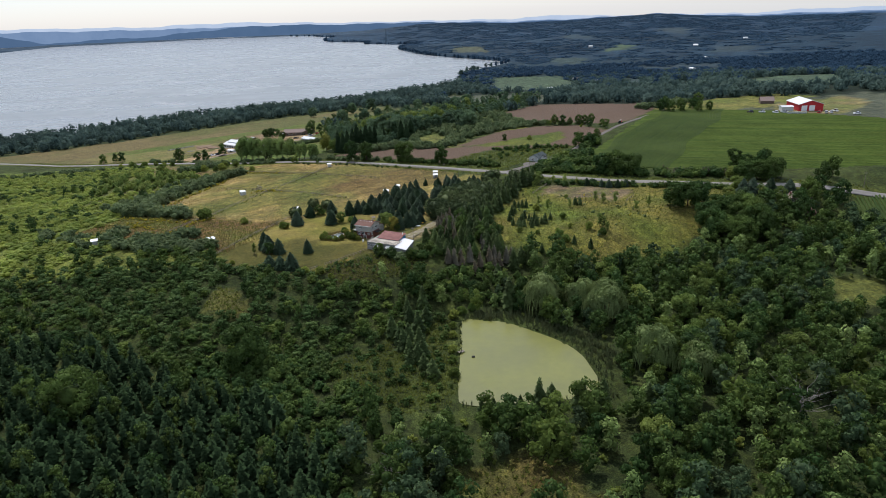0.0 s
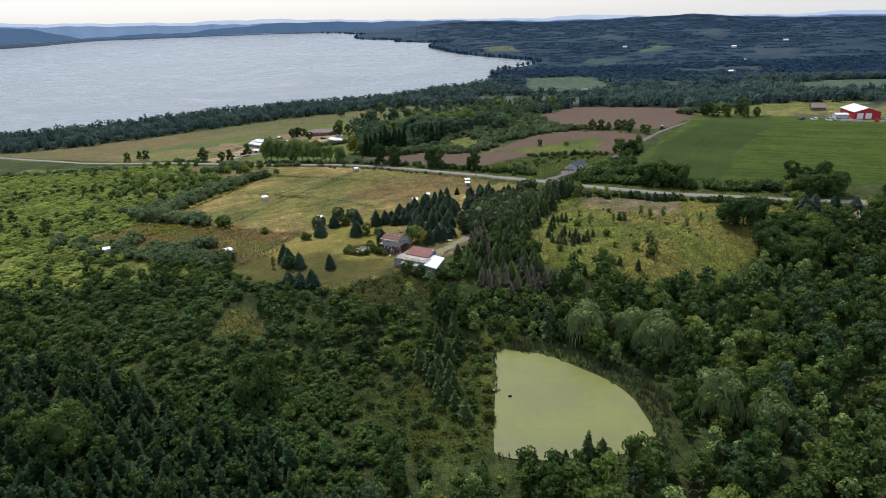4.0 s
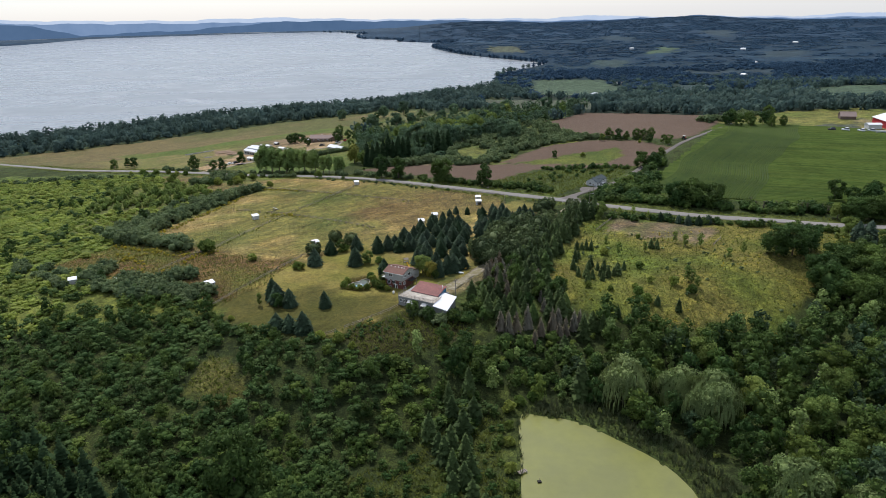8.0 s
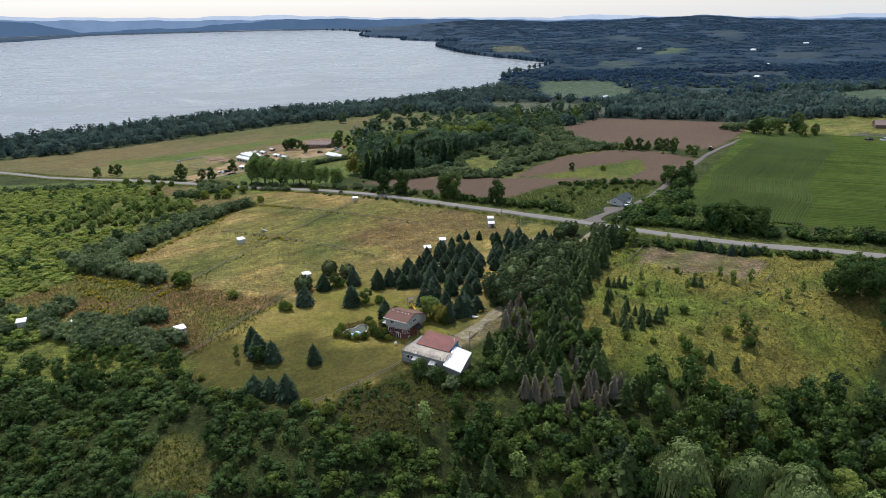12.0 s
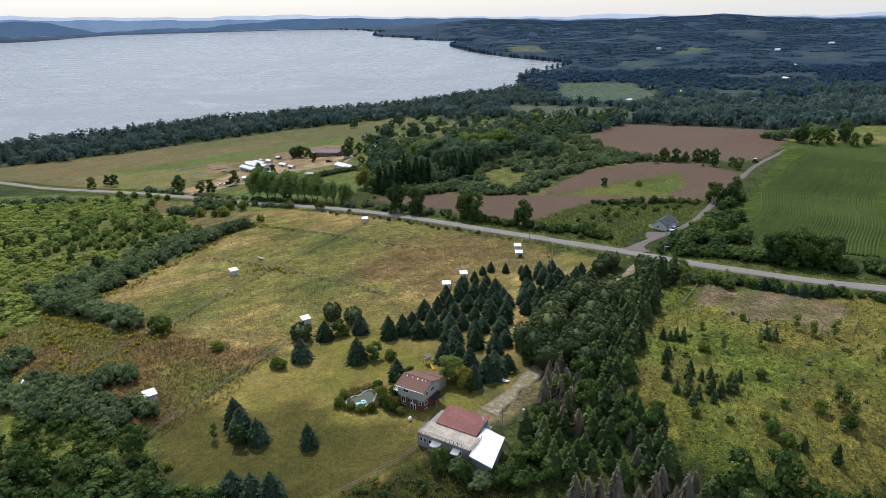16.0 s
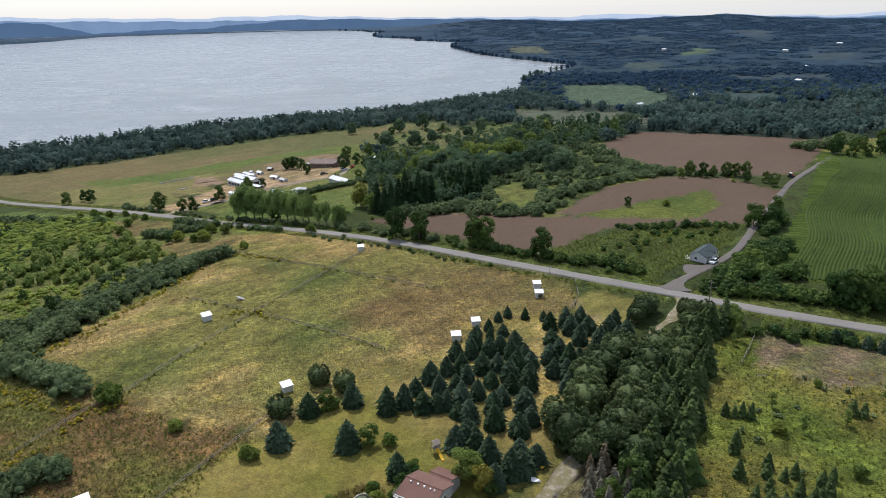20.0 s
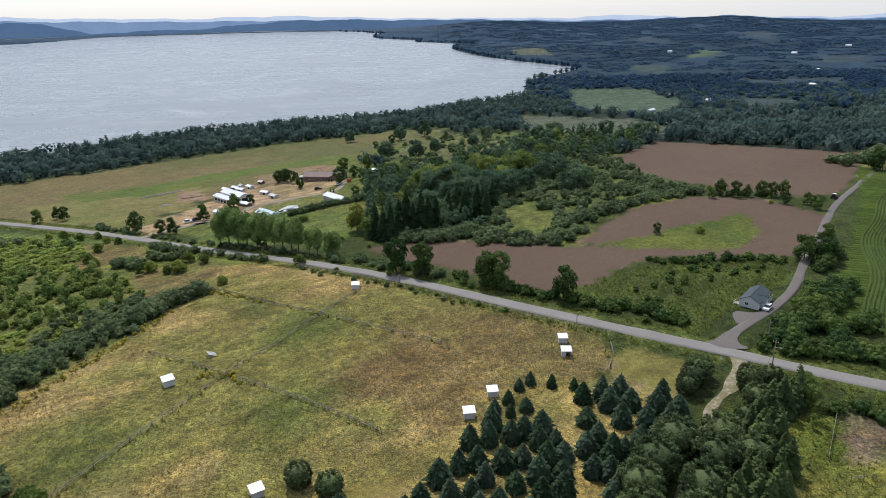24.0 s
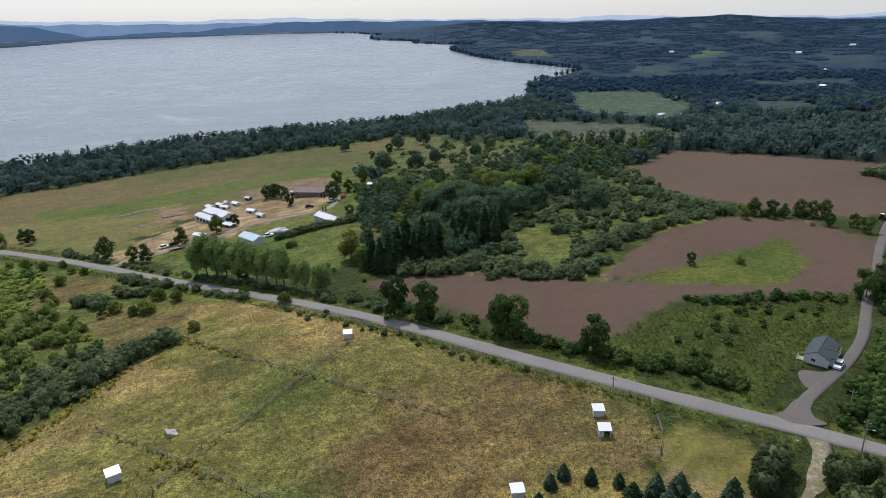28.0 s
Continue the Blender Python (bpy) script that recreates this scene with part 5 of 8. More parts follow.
for pick, name, label, leaf in ((half & (np.abs(tone) <= 0.8), "woodland", "dense mixed broadleaf woodland", "leaf"), (half & (tone > 0.8), "bright_woodland", "bright green trees in the mixed woodland", "lowshrub"),
                                (half & (tone < -0.8), "grey_woodland", "dull blue-green trees in the mixed woodland", "duskleaf")):
    scatter(name, label, "wood", V_TREE, x[pick], y[pick], size[pick], M[leaf])
scatter("slender_woodland", "slender young broadleaf trees in the woodland", "wood", V_TALL, x[~half], y[~half], size[~half] * 0.75, M["poplar"])
x, y = spread(WOODS, 7.2, 0.5)
x, y = out_of(x, y, GLADE_R, POND, [(cx * 1.0, cy * 1.0) for cx, cy in CLEARING])
scatter("undergrowth", "green undergrowth between the trees", "scrub", V_BUSHLET, x, y, RNG.uniform(0.4, 1.0, len(x)), M["shrub"])
x, y = spread([(14, 236), (26, 238), (34, 241), (56, 238), (58, 230), (44, 222), (28, 221), (14, 228)], 3.4, 0.5)
scatter("hollow_bushes", "dark green bushes below the dying conifers", "scrub", V_HEDGE, x, y, RNG.uniform(0.55, 1.15, len(x)), M["leaf"], RNG.uniform(0.6, 1.3, len(x)))
x, y = spread(FILL, 3.6, 0.5)
scatter("slope_scrub", "mixed bushes between pines and pond", "scrub", V_HEDGE, x, y, RNG.uniform(0.5, 1.2, len(x)), M["leaf"])
x, y = spread([(-68, 198), (-40, 193), (-18, 197), (-14, 186), (-40, 175), (-54, 178)], 3.6, 0.5)
scatter("hollow_scrub", "dense bushes in the hollow beside the pines", "scrub", V_HEDGE, x, y, RNG.uniform(0.6, 1.3, len(x)), M["leaf"])
x, y = spread(DIKE, 3.5, 0.5, lambda x, y: np.clip(0.6 + 0.5 * wave(x, y, 9, 1), 0, 1))
scatter("bank_scrub", "low bushes on the open pond bank", "scrub", V_SHRUB, x, y, RNG.uniform(0.35, 0.9, len(x)), M["leaf"])

# hedges, verges and bushes of the open land
HEDGES = [([(-122, 352), (-117, 349), (-100, 339), (-84, 329)], 1.6, 1.6, 1.8), ([(-114, 352), (-108, 375), (-104, 392), (-97, 408), (-90, 420), (-83, 431), (-75, 441)], 1.3, 1.6, 1.45), ([(-121, 517), (-110, 509), (-102, 504), (-88, 497), (-78, 491)], 1.7, 2.2, 0.95), ([(-114, 500), (-106, 492), (-100, 492)], 1.6, 2.0, 1.1), ([(-74, 486), (-65, 480), (-58, 475)], 1.5, 2.0, 0.9), ([(-124, 488), (-116, 484), (-111, 483)], 1.5, 2.5, 1.3),
          ([(38, 486), (44, 480), (50, 475)], 1.6, 3.0, 1.3), ([(57, 481), (66, 474)], 1.7, 2.6, 1.2), ([(63, 491), (76, 494)], 1.7, 3.0, 1.3),
          ([(-150, 322), (-125, 305), (-100, 288)], 2.4, 7, 0.9), ([(-112, 299), (-106, 308)], 1.2, 2.5, 1.3), ([(-86, 290), (-73, 295)], 1.2, 2.2, 1.35), ([(-104, 294), (-88, 285), (-74, 281), (-66, 274)], 1.0, 5, 1.3), ([(-62, 558), (-46, 571), (-24, 583), (-6, 593)], 1.2, 1.0, 1.1),
          ([(-170, 570), (-120, 531), (-66, 493), (-50, 481)], 3.0, 2.5, 0.8), ([(-46, 462), (-10, 434), (34, 399)], 5.5, 2.2, 0.5), ([(20, 430), (52, 408), (80, 388)], 2.0, 3.0, 1.0),
          ([(-36, 474), (-10, 455), (20, 432)], 2.4, 3.0, 0.9), ([(60, 402), (78, 394)], 1.8, 3.5, 1.15), ([(99, 376), (107, 380.5), (118, 388), (130, 398), (140, 410)], 1.3, 4.5, 1.4), ([(97, 373), (115, 366), (140, 353)], 1.5, 4.0, 1.2),
          ([(120, 375), (128, 385)], 1.2, 6.0, 1.5), ([(140, 355), (165, 342), (200, 332)], 1.8, 4.5, 1.3), ([(143, 425), (152, 437), (160, 446)], 1.4, 3.5, 1.4),
          ([(86, 441), (104, 439), (122, 439), (142, 438)], 3.2, 2.2, 0.85), ([(-6, 489), (10, 487), (26, 489), (36, 484)], 1.5, 3.0, 1.5), ([(150, 534), (165, 529), (184, 524)], 4.0, 2.0, 0.8), ([(95, 342), (120, 334), (150, 322), (190, 305)], 2.4, 2.5, 0.9),
          ([(74, 500), (95, 512), (120, 528), (150, 545)], 2.0, 4.0, 1.2), ([(255, 590), (285, 600), (310, 620)], 2.2, 8, 1.6), ([(30, 476), (60, 470), (74, 484)], 2.2, 4, 1.1),
          ([(66, 404), (85, 415), (110, 432), (135, 438)], 2.6, 7, 0.6), ([(-300, 560), (-230, 560), (-200, 545)], 2.5, 5, 1.1), ([(12, 246), (22, 248), (26, 252)], 1.6, 2.5, 1.0), ([(4, 255), (9, 250)], 1.4, 1.2, 0.9)]
hx, hy, hs = [], [], []
for line, gap, width, size in HEDGES:
    a, b = along(line, gap * 0.8, width)
    hx.append(a)
    hy.append(b)
    hs.append(size * RNG.uniform(0.65, 1.2, len(a)))
x, y, s = np.concatenate(hx), np.concatenate(hy), np.concatenate(hs)
far_off = (distance(ROAD, x, y) > 4.6) & (distance(SIDE_ROAD, x, y) > 5.4) & (distance(DRIVE, x, y) > 2.8)
dark = far_off & (x > 15) & (y < 460)
pale = far_off & ~dark
scatter("hedges", "rounded grey-green hedgerow bushes along the field", "hedge", V_HEDGE, x[pale], y[pale], s[pale], M["hedge"])
scatter("roadside_thicket", "dense dark green thicket along the side road", "hedge", V_HEDGE, x[dark], y[dark], s[dark], M["leaf"])

# ---- the woods beyond the road ----
x, y = spread(MID_WOOD, 7.6, 0.5, lambda x, y: np.clip(0.85 - np.clip(y - 620, 0, 200) / 260 + 0.75 * wave(x, y, 17, 3), 0.05, 1))
x, y = out_of(x, y, OPEN_MID, NORTH_GRASS)
tone = wave(x, y, 19, 6) + RNG.normal(0, 0.5, len(x))
for pick, name, label, leaf in ((tone > 1.1, "pale_middle_woods", "bright yellow-green trees in the woods beyond the road", "litleaf"), ((tone <= 1.1) & (tone > -0.7), "middle_woods", "mixed green woods beyond the road", "midleaf"),
                                (tone <= -0.7, "dark_middle_woods", "dark trees in the woods beyond the road", "leaf")):
    k = pick.sum()
    scatter(name, label, "wood", V_MID, x[pick], y[pick], RNG.uniform(0.7, 1.7, k), M[leaf], RNG.uniform(0.6, 1.6, k))
x, y = spread(MID_SCRUB, 4.6, 0.5, lambda x, y: np.clip(0.75 + 0.7 * wave(x, y, 11, 5), 0.08, 1))
x, y = out_of(x, y, OPEN_MID, OPEN_EAST)
scatter("middle_scrub", "rounded grey-green scrub at the edge of the woods", "scrub", V_HEDGE, x, y, RNG.uniform(0.55, 1.7, len(x)), M["hedge"], RNG.uniform(0.6, 1.7, len(x)))
x, y = spread(MIDWOODS, 9.0, 0.5, lambda x, y: np.clip(0.45 + 0.6 * wave(x, y, 20, 5), 0.02, 1))
x, y = out_of(x, y, MID_SCRUB, OPEN_MID)
scatter("scattered_bushes", "bushes in rough grass behind the woods", "scrub", V_DOME, x, y, RNG.uniform(0.8, 1.8, len(x)), M["hedge"])

# shore belt and the far woods
SHORE_BELT = [(-560, 725), (-380, 862), (-292, 925), (-240, 962), (-165, 1005), (-75, 1035), (-5, 1062), (70, 1130), (185, 1225), (215, 1070), (150, 1010), (60, 960), (-10, 935), (-65, 918), (-140, 876), (-206, 836), (-256, 789),
              (-304, 756), (-400, 704), (-480, 640)]
x, y = spread(SHORE_BELT, 9.5, 0.5)
x2, y2 = along(LAKE[2:14], 7, 7)
x, y = np.concatenate([x, x2]), np.concatenate([y, y2])
keep = ~inside(LAKE, x, y) & ~inside(HAY, x, y) & ~inside(NORTH_GRASS, x, y)
x, y = x[keep], y[keep]
tall = RNG.random(len(x)) < 0.35
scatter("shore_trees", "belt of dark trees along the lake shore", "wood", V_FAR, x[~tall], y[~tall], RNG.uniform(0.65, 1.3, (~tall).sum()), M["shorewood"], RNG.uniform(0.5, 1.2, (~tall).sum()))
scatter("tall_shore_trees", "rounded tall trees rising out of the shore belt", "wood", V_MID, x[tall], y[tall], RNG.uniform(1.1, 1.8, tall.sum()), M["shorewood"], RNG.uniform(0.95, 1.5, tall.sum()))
gx, gy = np.meshgrid(np.arange(-500, 1200, 12.5), np.arange(600, 1500, 12.5))
x, y = gx.ravel() + RNG.uniform(-6, 6, gx.size), gy.ravel() + RNG.uniform(-6, 6, gx.size)
keep = ~inside(LAKE, x, y) & ~inside(HAY, x, y) & ~inside(CAMP, x, y) & ~inside(MIDWOODS, x, y) & ~inside(PLOUGH_C, x, y) & ~inside(CORN, x, y) & ~inside(NORTH_GRASS, x, y) & ~inside(SHORE_BELT, x, y) & (x > -420)
keep &= (np.abs(np.degrees(np.arctan2(x, y))) < 42) & (y > 660 - 0.1 * x)
reach = 1 + 45 / np.hypot(x, y - 150)  # trees that would hide the fields from the camera are left out
for p in FAR_FIELDS:
    keep &= ~inside(p, x, y, 6) & ~inside(p, x * reach, 150 + (y - 150) * reach)
keep &= RNG.random(x.size) < np.clip(0.75 + 0.4 * wave(x, y, 70, 3), 0.15, 1)
x, y = x[keep], y[keep]
# share of trees in the haze-tinted leaf colour, growing with distance
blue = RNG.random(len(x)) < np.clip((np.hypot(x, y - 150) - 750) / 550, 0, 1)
for pick, name, label, leaf in ((~blue, "distant_woods", "dark green woods between distant fields", "shorewood"), (blue, "distant_blue_woods", "woods between distant fields, haze put into their colour", "farwood")):
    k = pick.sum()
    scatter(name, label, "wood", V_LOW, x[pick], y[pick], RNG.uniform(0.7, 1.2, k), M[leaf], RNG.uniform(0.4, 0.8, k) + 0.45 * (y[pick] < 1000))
rad = np.sqrt(RNG.uniform(1300 ** 2, 4600 ** 2, 5200))
ang = np.radians(RNG.uniform(0, 40, 5200))
x, y = rad * np.sin(ang), 150 + rad * np.cos(ang)
keep = ~inside(LAKE, x, y) & (distance(LAKE, x, y, True) > 12) & (y < 4820) & (np.degrees(ang) > 1 + RNG.uniform(0, 5, x.size))
# clears the hill trees between the camera and the far fields too
reach = 1 + 110 / np.hypot(x, y - 150)
for p in FAR_FIELDS:
    keep &= ~inside(p, x, y, 20) & ~inside(p, x * reach, 150 + (y - 150) * reach)
keep &= RNG.random(x.size) < np.clip(0.7 + 0.5 * wave(x, y, 190, 8), 0.15, 1)
x, y, rad = x[keep], y[keep], rad[keep]
edge = np.clip((np.degrees(np.arctan2(x, y - 150)) - 1) / 9, 0.15, 1)
scatter("hill_woods", "wooded hills beyond the lake, haze put into their colour", "wood", V_CLUMP, x, y, 0.6 + rad / 3200, M["farwood"], RNG.uniform(0.16, 0.3, len(x)) * edge)
far_shore = LAKE[13:43]
x, y = along(far_shore, 9, 6)
keep = ~inside(LAKE, x, y)
x, y = x[keep], y[keep]
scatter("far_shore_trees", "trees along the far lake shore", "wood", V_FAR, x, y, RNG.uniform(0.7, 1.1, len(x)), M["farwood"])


# ---- single trees ----
def put_all(kind, places, low=0.85, high=1.15, label=""):
    for px, py in places:
        s = float(RNG.uniform(low, high))
        kind.put(px, py, s, s * float(RNG.uniform(0.92, 1.1)), label)


put_all(SPRUCE, [(-29.8, 300.3), (-24.8, 312.3), (-14.9, 315.6), (-6.6, 311.7), (-2.6, 313.8), (1.7, 311.8), (-14.8, 298.5), (-40.9, 272.2), (-38.9, 268.5), (-34.6, 265.3), (-36.5, 249.5),
                 (-32.6, 248.5), (-28.2, 246.5), (-4.2, 288.5)], 1.0, 1.25)
put_all(SPRUCE, [(-23.2, 262.9)], 0.95, 1.0, "single rounded spruce on the mown lawn")
put_all(SPRUCE, [(9.7, 308.6), (12.1, 306.8), (17.4, 303.3), (7.3, 312.1), (5.0, 311.5), (20.5, 313.2), (15.1, 316.3), (27.9, 318.5), (23.6, 318.1), (10.1, 319.5), (4.2, 324.7), (0.2, 319.5),
                 (12.3, 328.8), (11.4, 336.1), (15.6, 336.7), (17.7, 328.2), (20.6, 337.3), (23.8, 339.1), (21.8, 329.1), (26.7, 328.2), (30.5, 329.8), (29.7, 334.0), (26.2, 334.4), (13.3, 323.8), (8.3, 328.2),
                 (19, 321.5), (24, 323.5), (6, 319), (11, 313.5), (18, 309), (29, 324), (17, 342), (28, 340)])
put_all(SPRUCE, [(40.1, 351.2), (44.8, 351.8), (38.6, 341.8), (39.0, 334.0), (45.4, 347.5), (49.1, 351.2), (46.3, 340.8), (50.4, 347.3), (35.8, 331.2), (35.3, 324.2), (38.4, 322.9), (40.1, 327.6),
                 (48.0, 332.9), (51.7, 340.1), (55.9, 345.4), (42.8, 328.3), (59.0, 349.9), (60.0, 342.6), (42, 317), (37.5, 316), (52, 333), (56, 338), (46, 326)], 0.95, 1.2)
put_all(SPRUCE, [(25.3, 309.4), (25.7, 303.9), (22.4, 299.9), (18.5, 286.1), (24.2, 289.7), (8.3, 296.5), (12.3, 296.1), (14.6, 291.3), (14.9, 283.0), (20.6, 287.1), (10.9, 298.2), (21, 291.5)], 0.95, 1.25)
put_all(SPRUCE, [(29.1, 360.5), (34.1, 358.4), (25.9, 358.2), (22.3, 352.3), (18.5, 349.0), (39.4, 357.0), (22, 347), (26, 349)], 0.5, 0.75, "small dark young spruce in dry grass")
put_all(FIR, [(70.0, 302.9), (71.7, 302.0), (73.4, 301.9), (75.1, 301.0), (98.6, 300.7), (100.6, 299.8), (62.8, 281.7), (62.8, 275.1), (68.2, 281.2), (64.5, 269.5), (71.0, 279.8), (69.7, 270.0), (75.0, 274.1), (66.5, 277), (67, 272.5), (72, 276), (77.5, 278), (70.5, 274),
                 (76.7, 274.5), (73.6, 280.7), (65.0, 273.9), (80.3, 279.1), (83.5, 255.5), (89.5, 252.8), (68.4, 249.6), (50.2, 257.0), (53.1, 258.3), (65.6, 289.3), (67.6, 292.5), (69.9, 284), (72.5, 272.5)], 0.38, 0.6, "small spruce growing in the weedy meadow")
put_all(SPRUCE, [(125.5, 328.3), (129.6, 327.0), (134.0, 327.5), (122.3, 330.5), (119.5, 333.7), (116.0, 335.0)], 0.6, 0.8, "small spruce in a roadside row")
put_all(FIR, [(26.1, 153.7), (29.1, 154.4), (17.3, 154.1), (36.1, 153.4)], 0.6, 0.8, "small dark spruce at the edge of the pond")
put_all(FIR, [(40.9, 152.7), (44, 152.3), (52, 152.3), (57.1, 150.6), (67.7, 147.1)], 1.0, 1.25, "dark spruce at the edge of the pond")
put_all(SPRUCE, [(180.8, 298.3), (185.3, 297.8), (193.1, 295.4), (204.5, 297.5)], 1.2, 1.6, "tall dark spruce behind the brown house")
put_all(MAPLE, [(39.1, 291.6), (44.0, 295.5), (53.0, 313.0), (48.2, 304.2), (59.4, 322.4), (32.6, 295.2), (31.6, 301.8), (41.3, 315.0), (38.8, 306.2), (53.8, 329.0), (63.8, 329.4), (47.0, 322.5), (49.5, 298.5), (56.5, 307.5), (67.5, 323.0), (44.5, 287.0), (35.0, 290.0)], 0.85, 1.1)
put_all(MAPLE, [(81.6, 352.4), (79.2, 344.4), (69.0, 355.4), (72.0, 358.8), (65.8, 351.8), (88.0, 354.0), (73.6, 338.0)], 0.55, 0.75)
put_all(MAPLE, [(-31.4, 312.1), (-23.9, 326.0), (-17.4, 322.7)], 0.6, 0.72)
belt_x, belt_y = spread([(91, 351), (86, 340), (75, 325), (67, 309), (57.5, 293), (55, 287), (50, 274), (47, 264), (39, 266), (43, 282), (49, 296), (58, 312), (67, 325), (76, 340), (82, 348)], 3.4, 0.35)
keep = distance(DRIVE, belt_x, belt_y) > 3.4
for bx, by in zip(belt_x[keep], belt_y[keep]):
    (FIR if RNG.random() < (0.95 if by > 290 else 0.4) else GREEN_FIR).put(float(bx), float(by), float(RNG.uniform(0.85, 1.25)))
mixed_x, mixed_y = spread([(24, 244), (27, 256), (28, 264), (33, 270), (36, 282), (43, 284), (49, 268), (52, 258), (56, 247), (56, 236), (40, 232), (28, 234)], 3.5, 0.45)
for bx, by in zip(mixed_x, mixed_y):
    if 27 < bx < 58 and by < 248:
        continue
    pick = RNG.random()
    (FIR if pick < 0.48 else DEAD_FIR if pick < 0.58 else GREEN_FIR if pick < 0.85 else LEAFY).put(float(bx), float(by), float(RNG.uniform(0.6, 0.95)))
put_all(FIR, [(27.7, 251.1), (49.0, 262.4), (44.5, 263.0), (58.5, 243.6), (61.5, 242.3), (50.1, 253.3), (54.6, 239.9), (47.4, 234), (48, 219.5), (30, 262), (27, 258), (24, 262)], 0.8, 1.1)
put_all(FIR, [(12.7, 186.6), (9.0, 194.9), (10.5, 190), (14, 182), (11, 200), (6, 204), (14, 195), (16, 176), (12.4, 211.6), (14.6, 205.3), (17.7, 219.2), (18, 211), (10, 185), (14.5, 189), (12, 216), (8, 199), (16, 230), (21.5, 227)], 0.75, 1.1, "dark conifer on the bank beside the pond")
put_all(FIR, [(48, 218)], 1.4, 1.5, "tall dark conifer beside the pond")
put_all(TALL_FIR, [(-14.3, 496.2), (-11, 492.3), (-7.8, 491.4), (-4.6, 493.6), (-1.4, 495.7), (2, 494.8), (5.5, 498.5), (8.9, 500.6), (12.3, 503.6), (-8, 505.4), (-0.8, 508.3), (6, 511.3), (-15, 503), (-4, 500), (18.5, 509.5), (26.5, 513), (29.3, 526), (36.7, 515), (41, 527), (33, 520)], 0.85, 1.1)
put_all(MID_BIG, [(12.3, 575), (17.9, 570.2), (26.2, 572.5), (33.5, 564.1), (24.1, 541.3), (30.5, 541.1), (37.4, 545.7), (43.2, 552.5)], 0.95, 1.35)
put_all(PALE_BIG, [(14.4, 599), (21, 579.5), (31, 592), (9.4, 592), (44.7, 641), (49.4, 610), (60, 613.5), (70.5, 617)], 1.05, 1.35)
put_all(MID_BIG, [(49, 583), (55, 563.5), (66, 574), (79, 593.5), (89.5, 597), (92.3, 560.5), (85.3, 556)], 0.8, 1.15)
put_all(MID_BIG, [(-53.6, 868), (-4.8, 849.5), (19.1, 868.1), (23.9, 754.7), (56.1, 765.9), (71.7, 799.1), (-15.4, 739.4), (7.8, 726.4), (161.5, 745.8), (186.6, 735.4)], 0.7, 1.15, "single tree in rough grass behind the woods")
put_all(LEAFY, [(-26.3, 804.7), (-12.2, 822.3), (37.3, 822.2)], 0.8, 1.2, "small tree in rough grass behind the woods")
put_all(DEAD_FIR, [(30.2, 243.1), (32.3, 241.6), (34.8, 242.4), (38.5, 243.9), (39.3, 237), (45.9, 243.3), (48.3, 245.6), (49.5, 241.2), (54.9, 245.0), (52.6, 243.4), (35.2, 277.1), (36.0, 270.4), (30.5, 274.3), (34, 285), (37, 286), (37, 279), (40, 280), (32.5, 279.5), (35, 281.5), (38.5, 276), (42, 284), (39.5, 272.5), (33.5, 276.5),
                   (32.4, 263.5), (47.1, 239.0), (34, 273), (42, 241), (33, 267)], 0.75, 1.1)
put_all(LEAFY, [(4.5, 252.5), (9.0, 248.5), (16.5, 246.5), (20.5, 251.0), (23.5, 255.5), (25.5, 247.5), (27, 265)], 0.5, 0.62, "leafy tree beside the low building")
put_all(PALE_BIG, [(91.3, 236.5), (86.7, 230.2), (91, 208), (136.8, 226.5), (101.4, 196.7), (98, 181.4), (113.4, 208.2), (63, 132), (122, 168)], 0.55, 0.8, "bright green tree in the mixed woodland")
put_all(PALE_BIG, [(9.4, 286.6)], 0.6, 0.62, "bright green tree beside the brick house")
put_all(LEAFY, [(13.5, 280.5), (-3.5, 284.5), (-1.0, 287.5)], 0.42, 0.5, "small leafy tree beside the brick house")
put_all(YELLOW, [(12.4, 282.6)], 0.75, 0.78, "yellowing tree beside the brick house")
put_all(YELLOW, [(-24.0, 512.5)], 1.7, 1.75, "round tree turning yellow on the farm lawn")
put_all(YELLOW, [(98, 238), (112, 236)], 0.7, 0.9)
put_all(PALE_BIG, [(91.5, 344), (94.5, 350)], 0.4, 0.5, "bright green young tree at the end of the tree belt")
put_all(PALE_BIG, [(121, 391)], 0.55, 0.6, "pale bushy tree beside the side road")
put_all(LEAFY, [(-38.3, 265.0)], 0.6, 0.62)
put_all(LEAFY, [(-10.3, 299.6), (-21, 314)], 0.6, 0.68, "bushy young tree beside a spruce")
put_all(SAPLING, [(-44.5, 267.2), (112.4, 301.2), (110.3, 305.8), (94.6, 296.7), (82.2, 304.9), (100.0, 267.3), (83.7, 294.8), (87.8, 335.4), (100.2, 342.4), (105.5, 339.9), (111.4, 337.4),
                  (101, 265), (118, 300), (90, 338), (113, 302), (99, 269), (130, 290), (122, 285)], 0.9, 1.35)
put_all(LEAFY, [(-141.0, 553.0)], 1.3, 1.35, "round dark tree at the roadside")
put_all(LEAFY, [(-125.1, 543.9), (-118.5, 541.5), (-214.9, 599), (-207.5, 606), (-200, 600)], 0.75, 1.0)
put_all(BIG, [(141.6, 288.2), (147.3, 286.8), (154.7, 290.3)], 0.8, 0.95, "large tree standing in the meadow")
put_all(BIG, [(146.3, 263.1), (151.6, 259.1), (157.2, 256.9), (156.5, 274.2), (166.1, 260.9), (166.4, 277.2), (168, 269.8), (148.1, 270.3), (160, 266)], 0.8, 1.15)
put_all(BIG, [(132.2, 357.6), (138.7, 356), (147.1, 351)], 0.7, 0.95, "dark spreading tree beside the road")
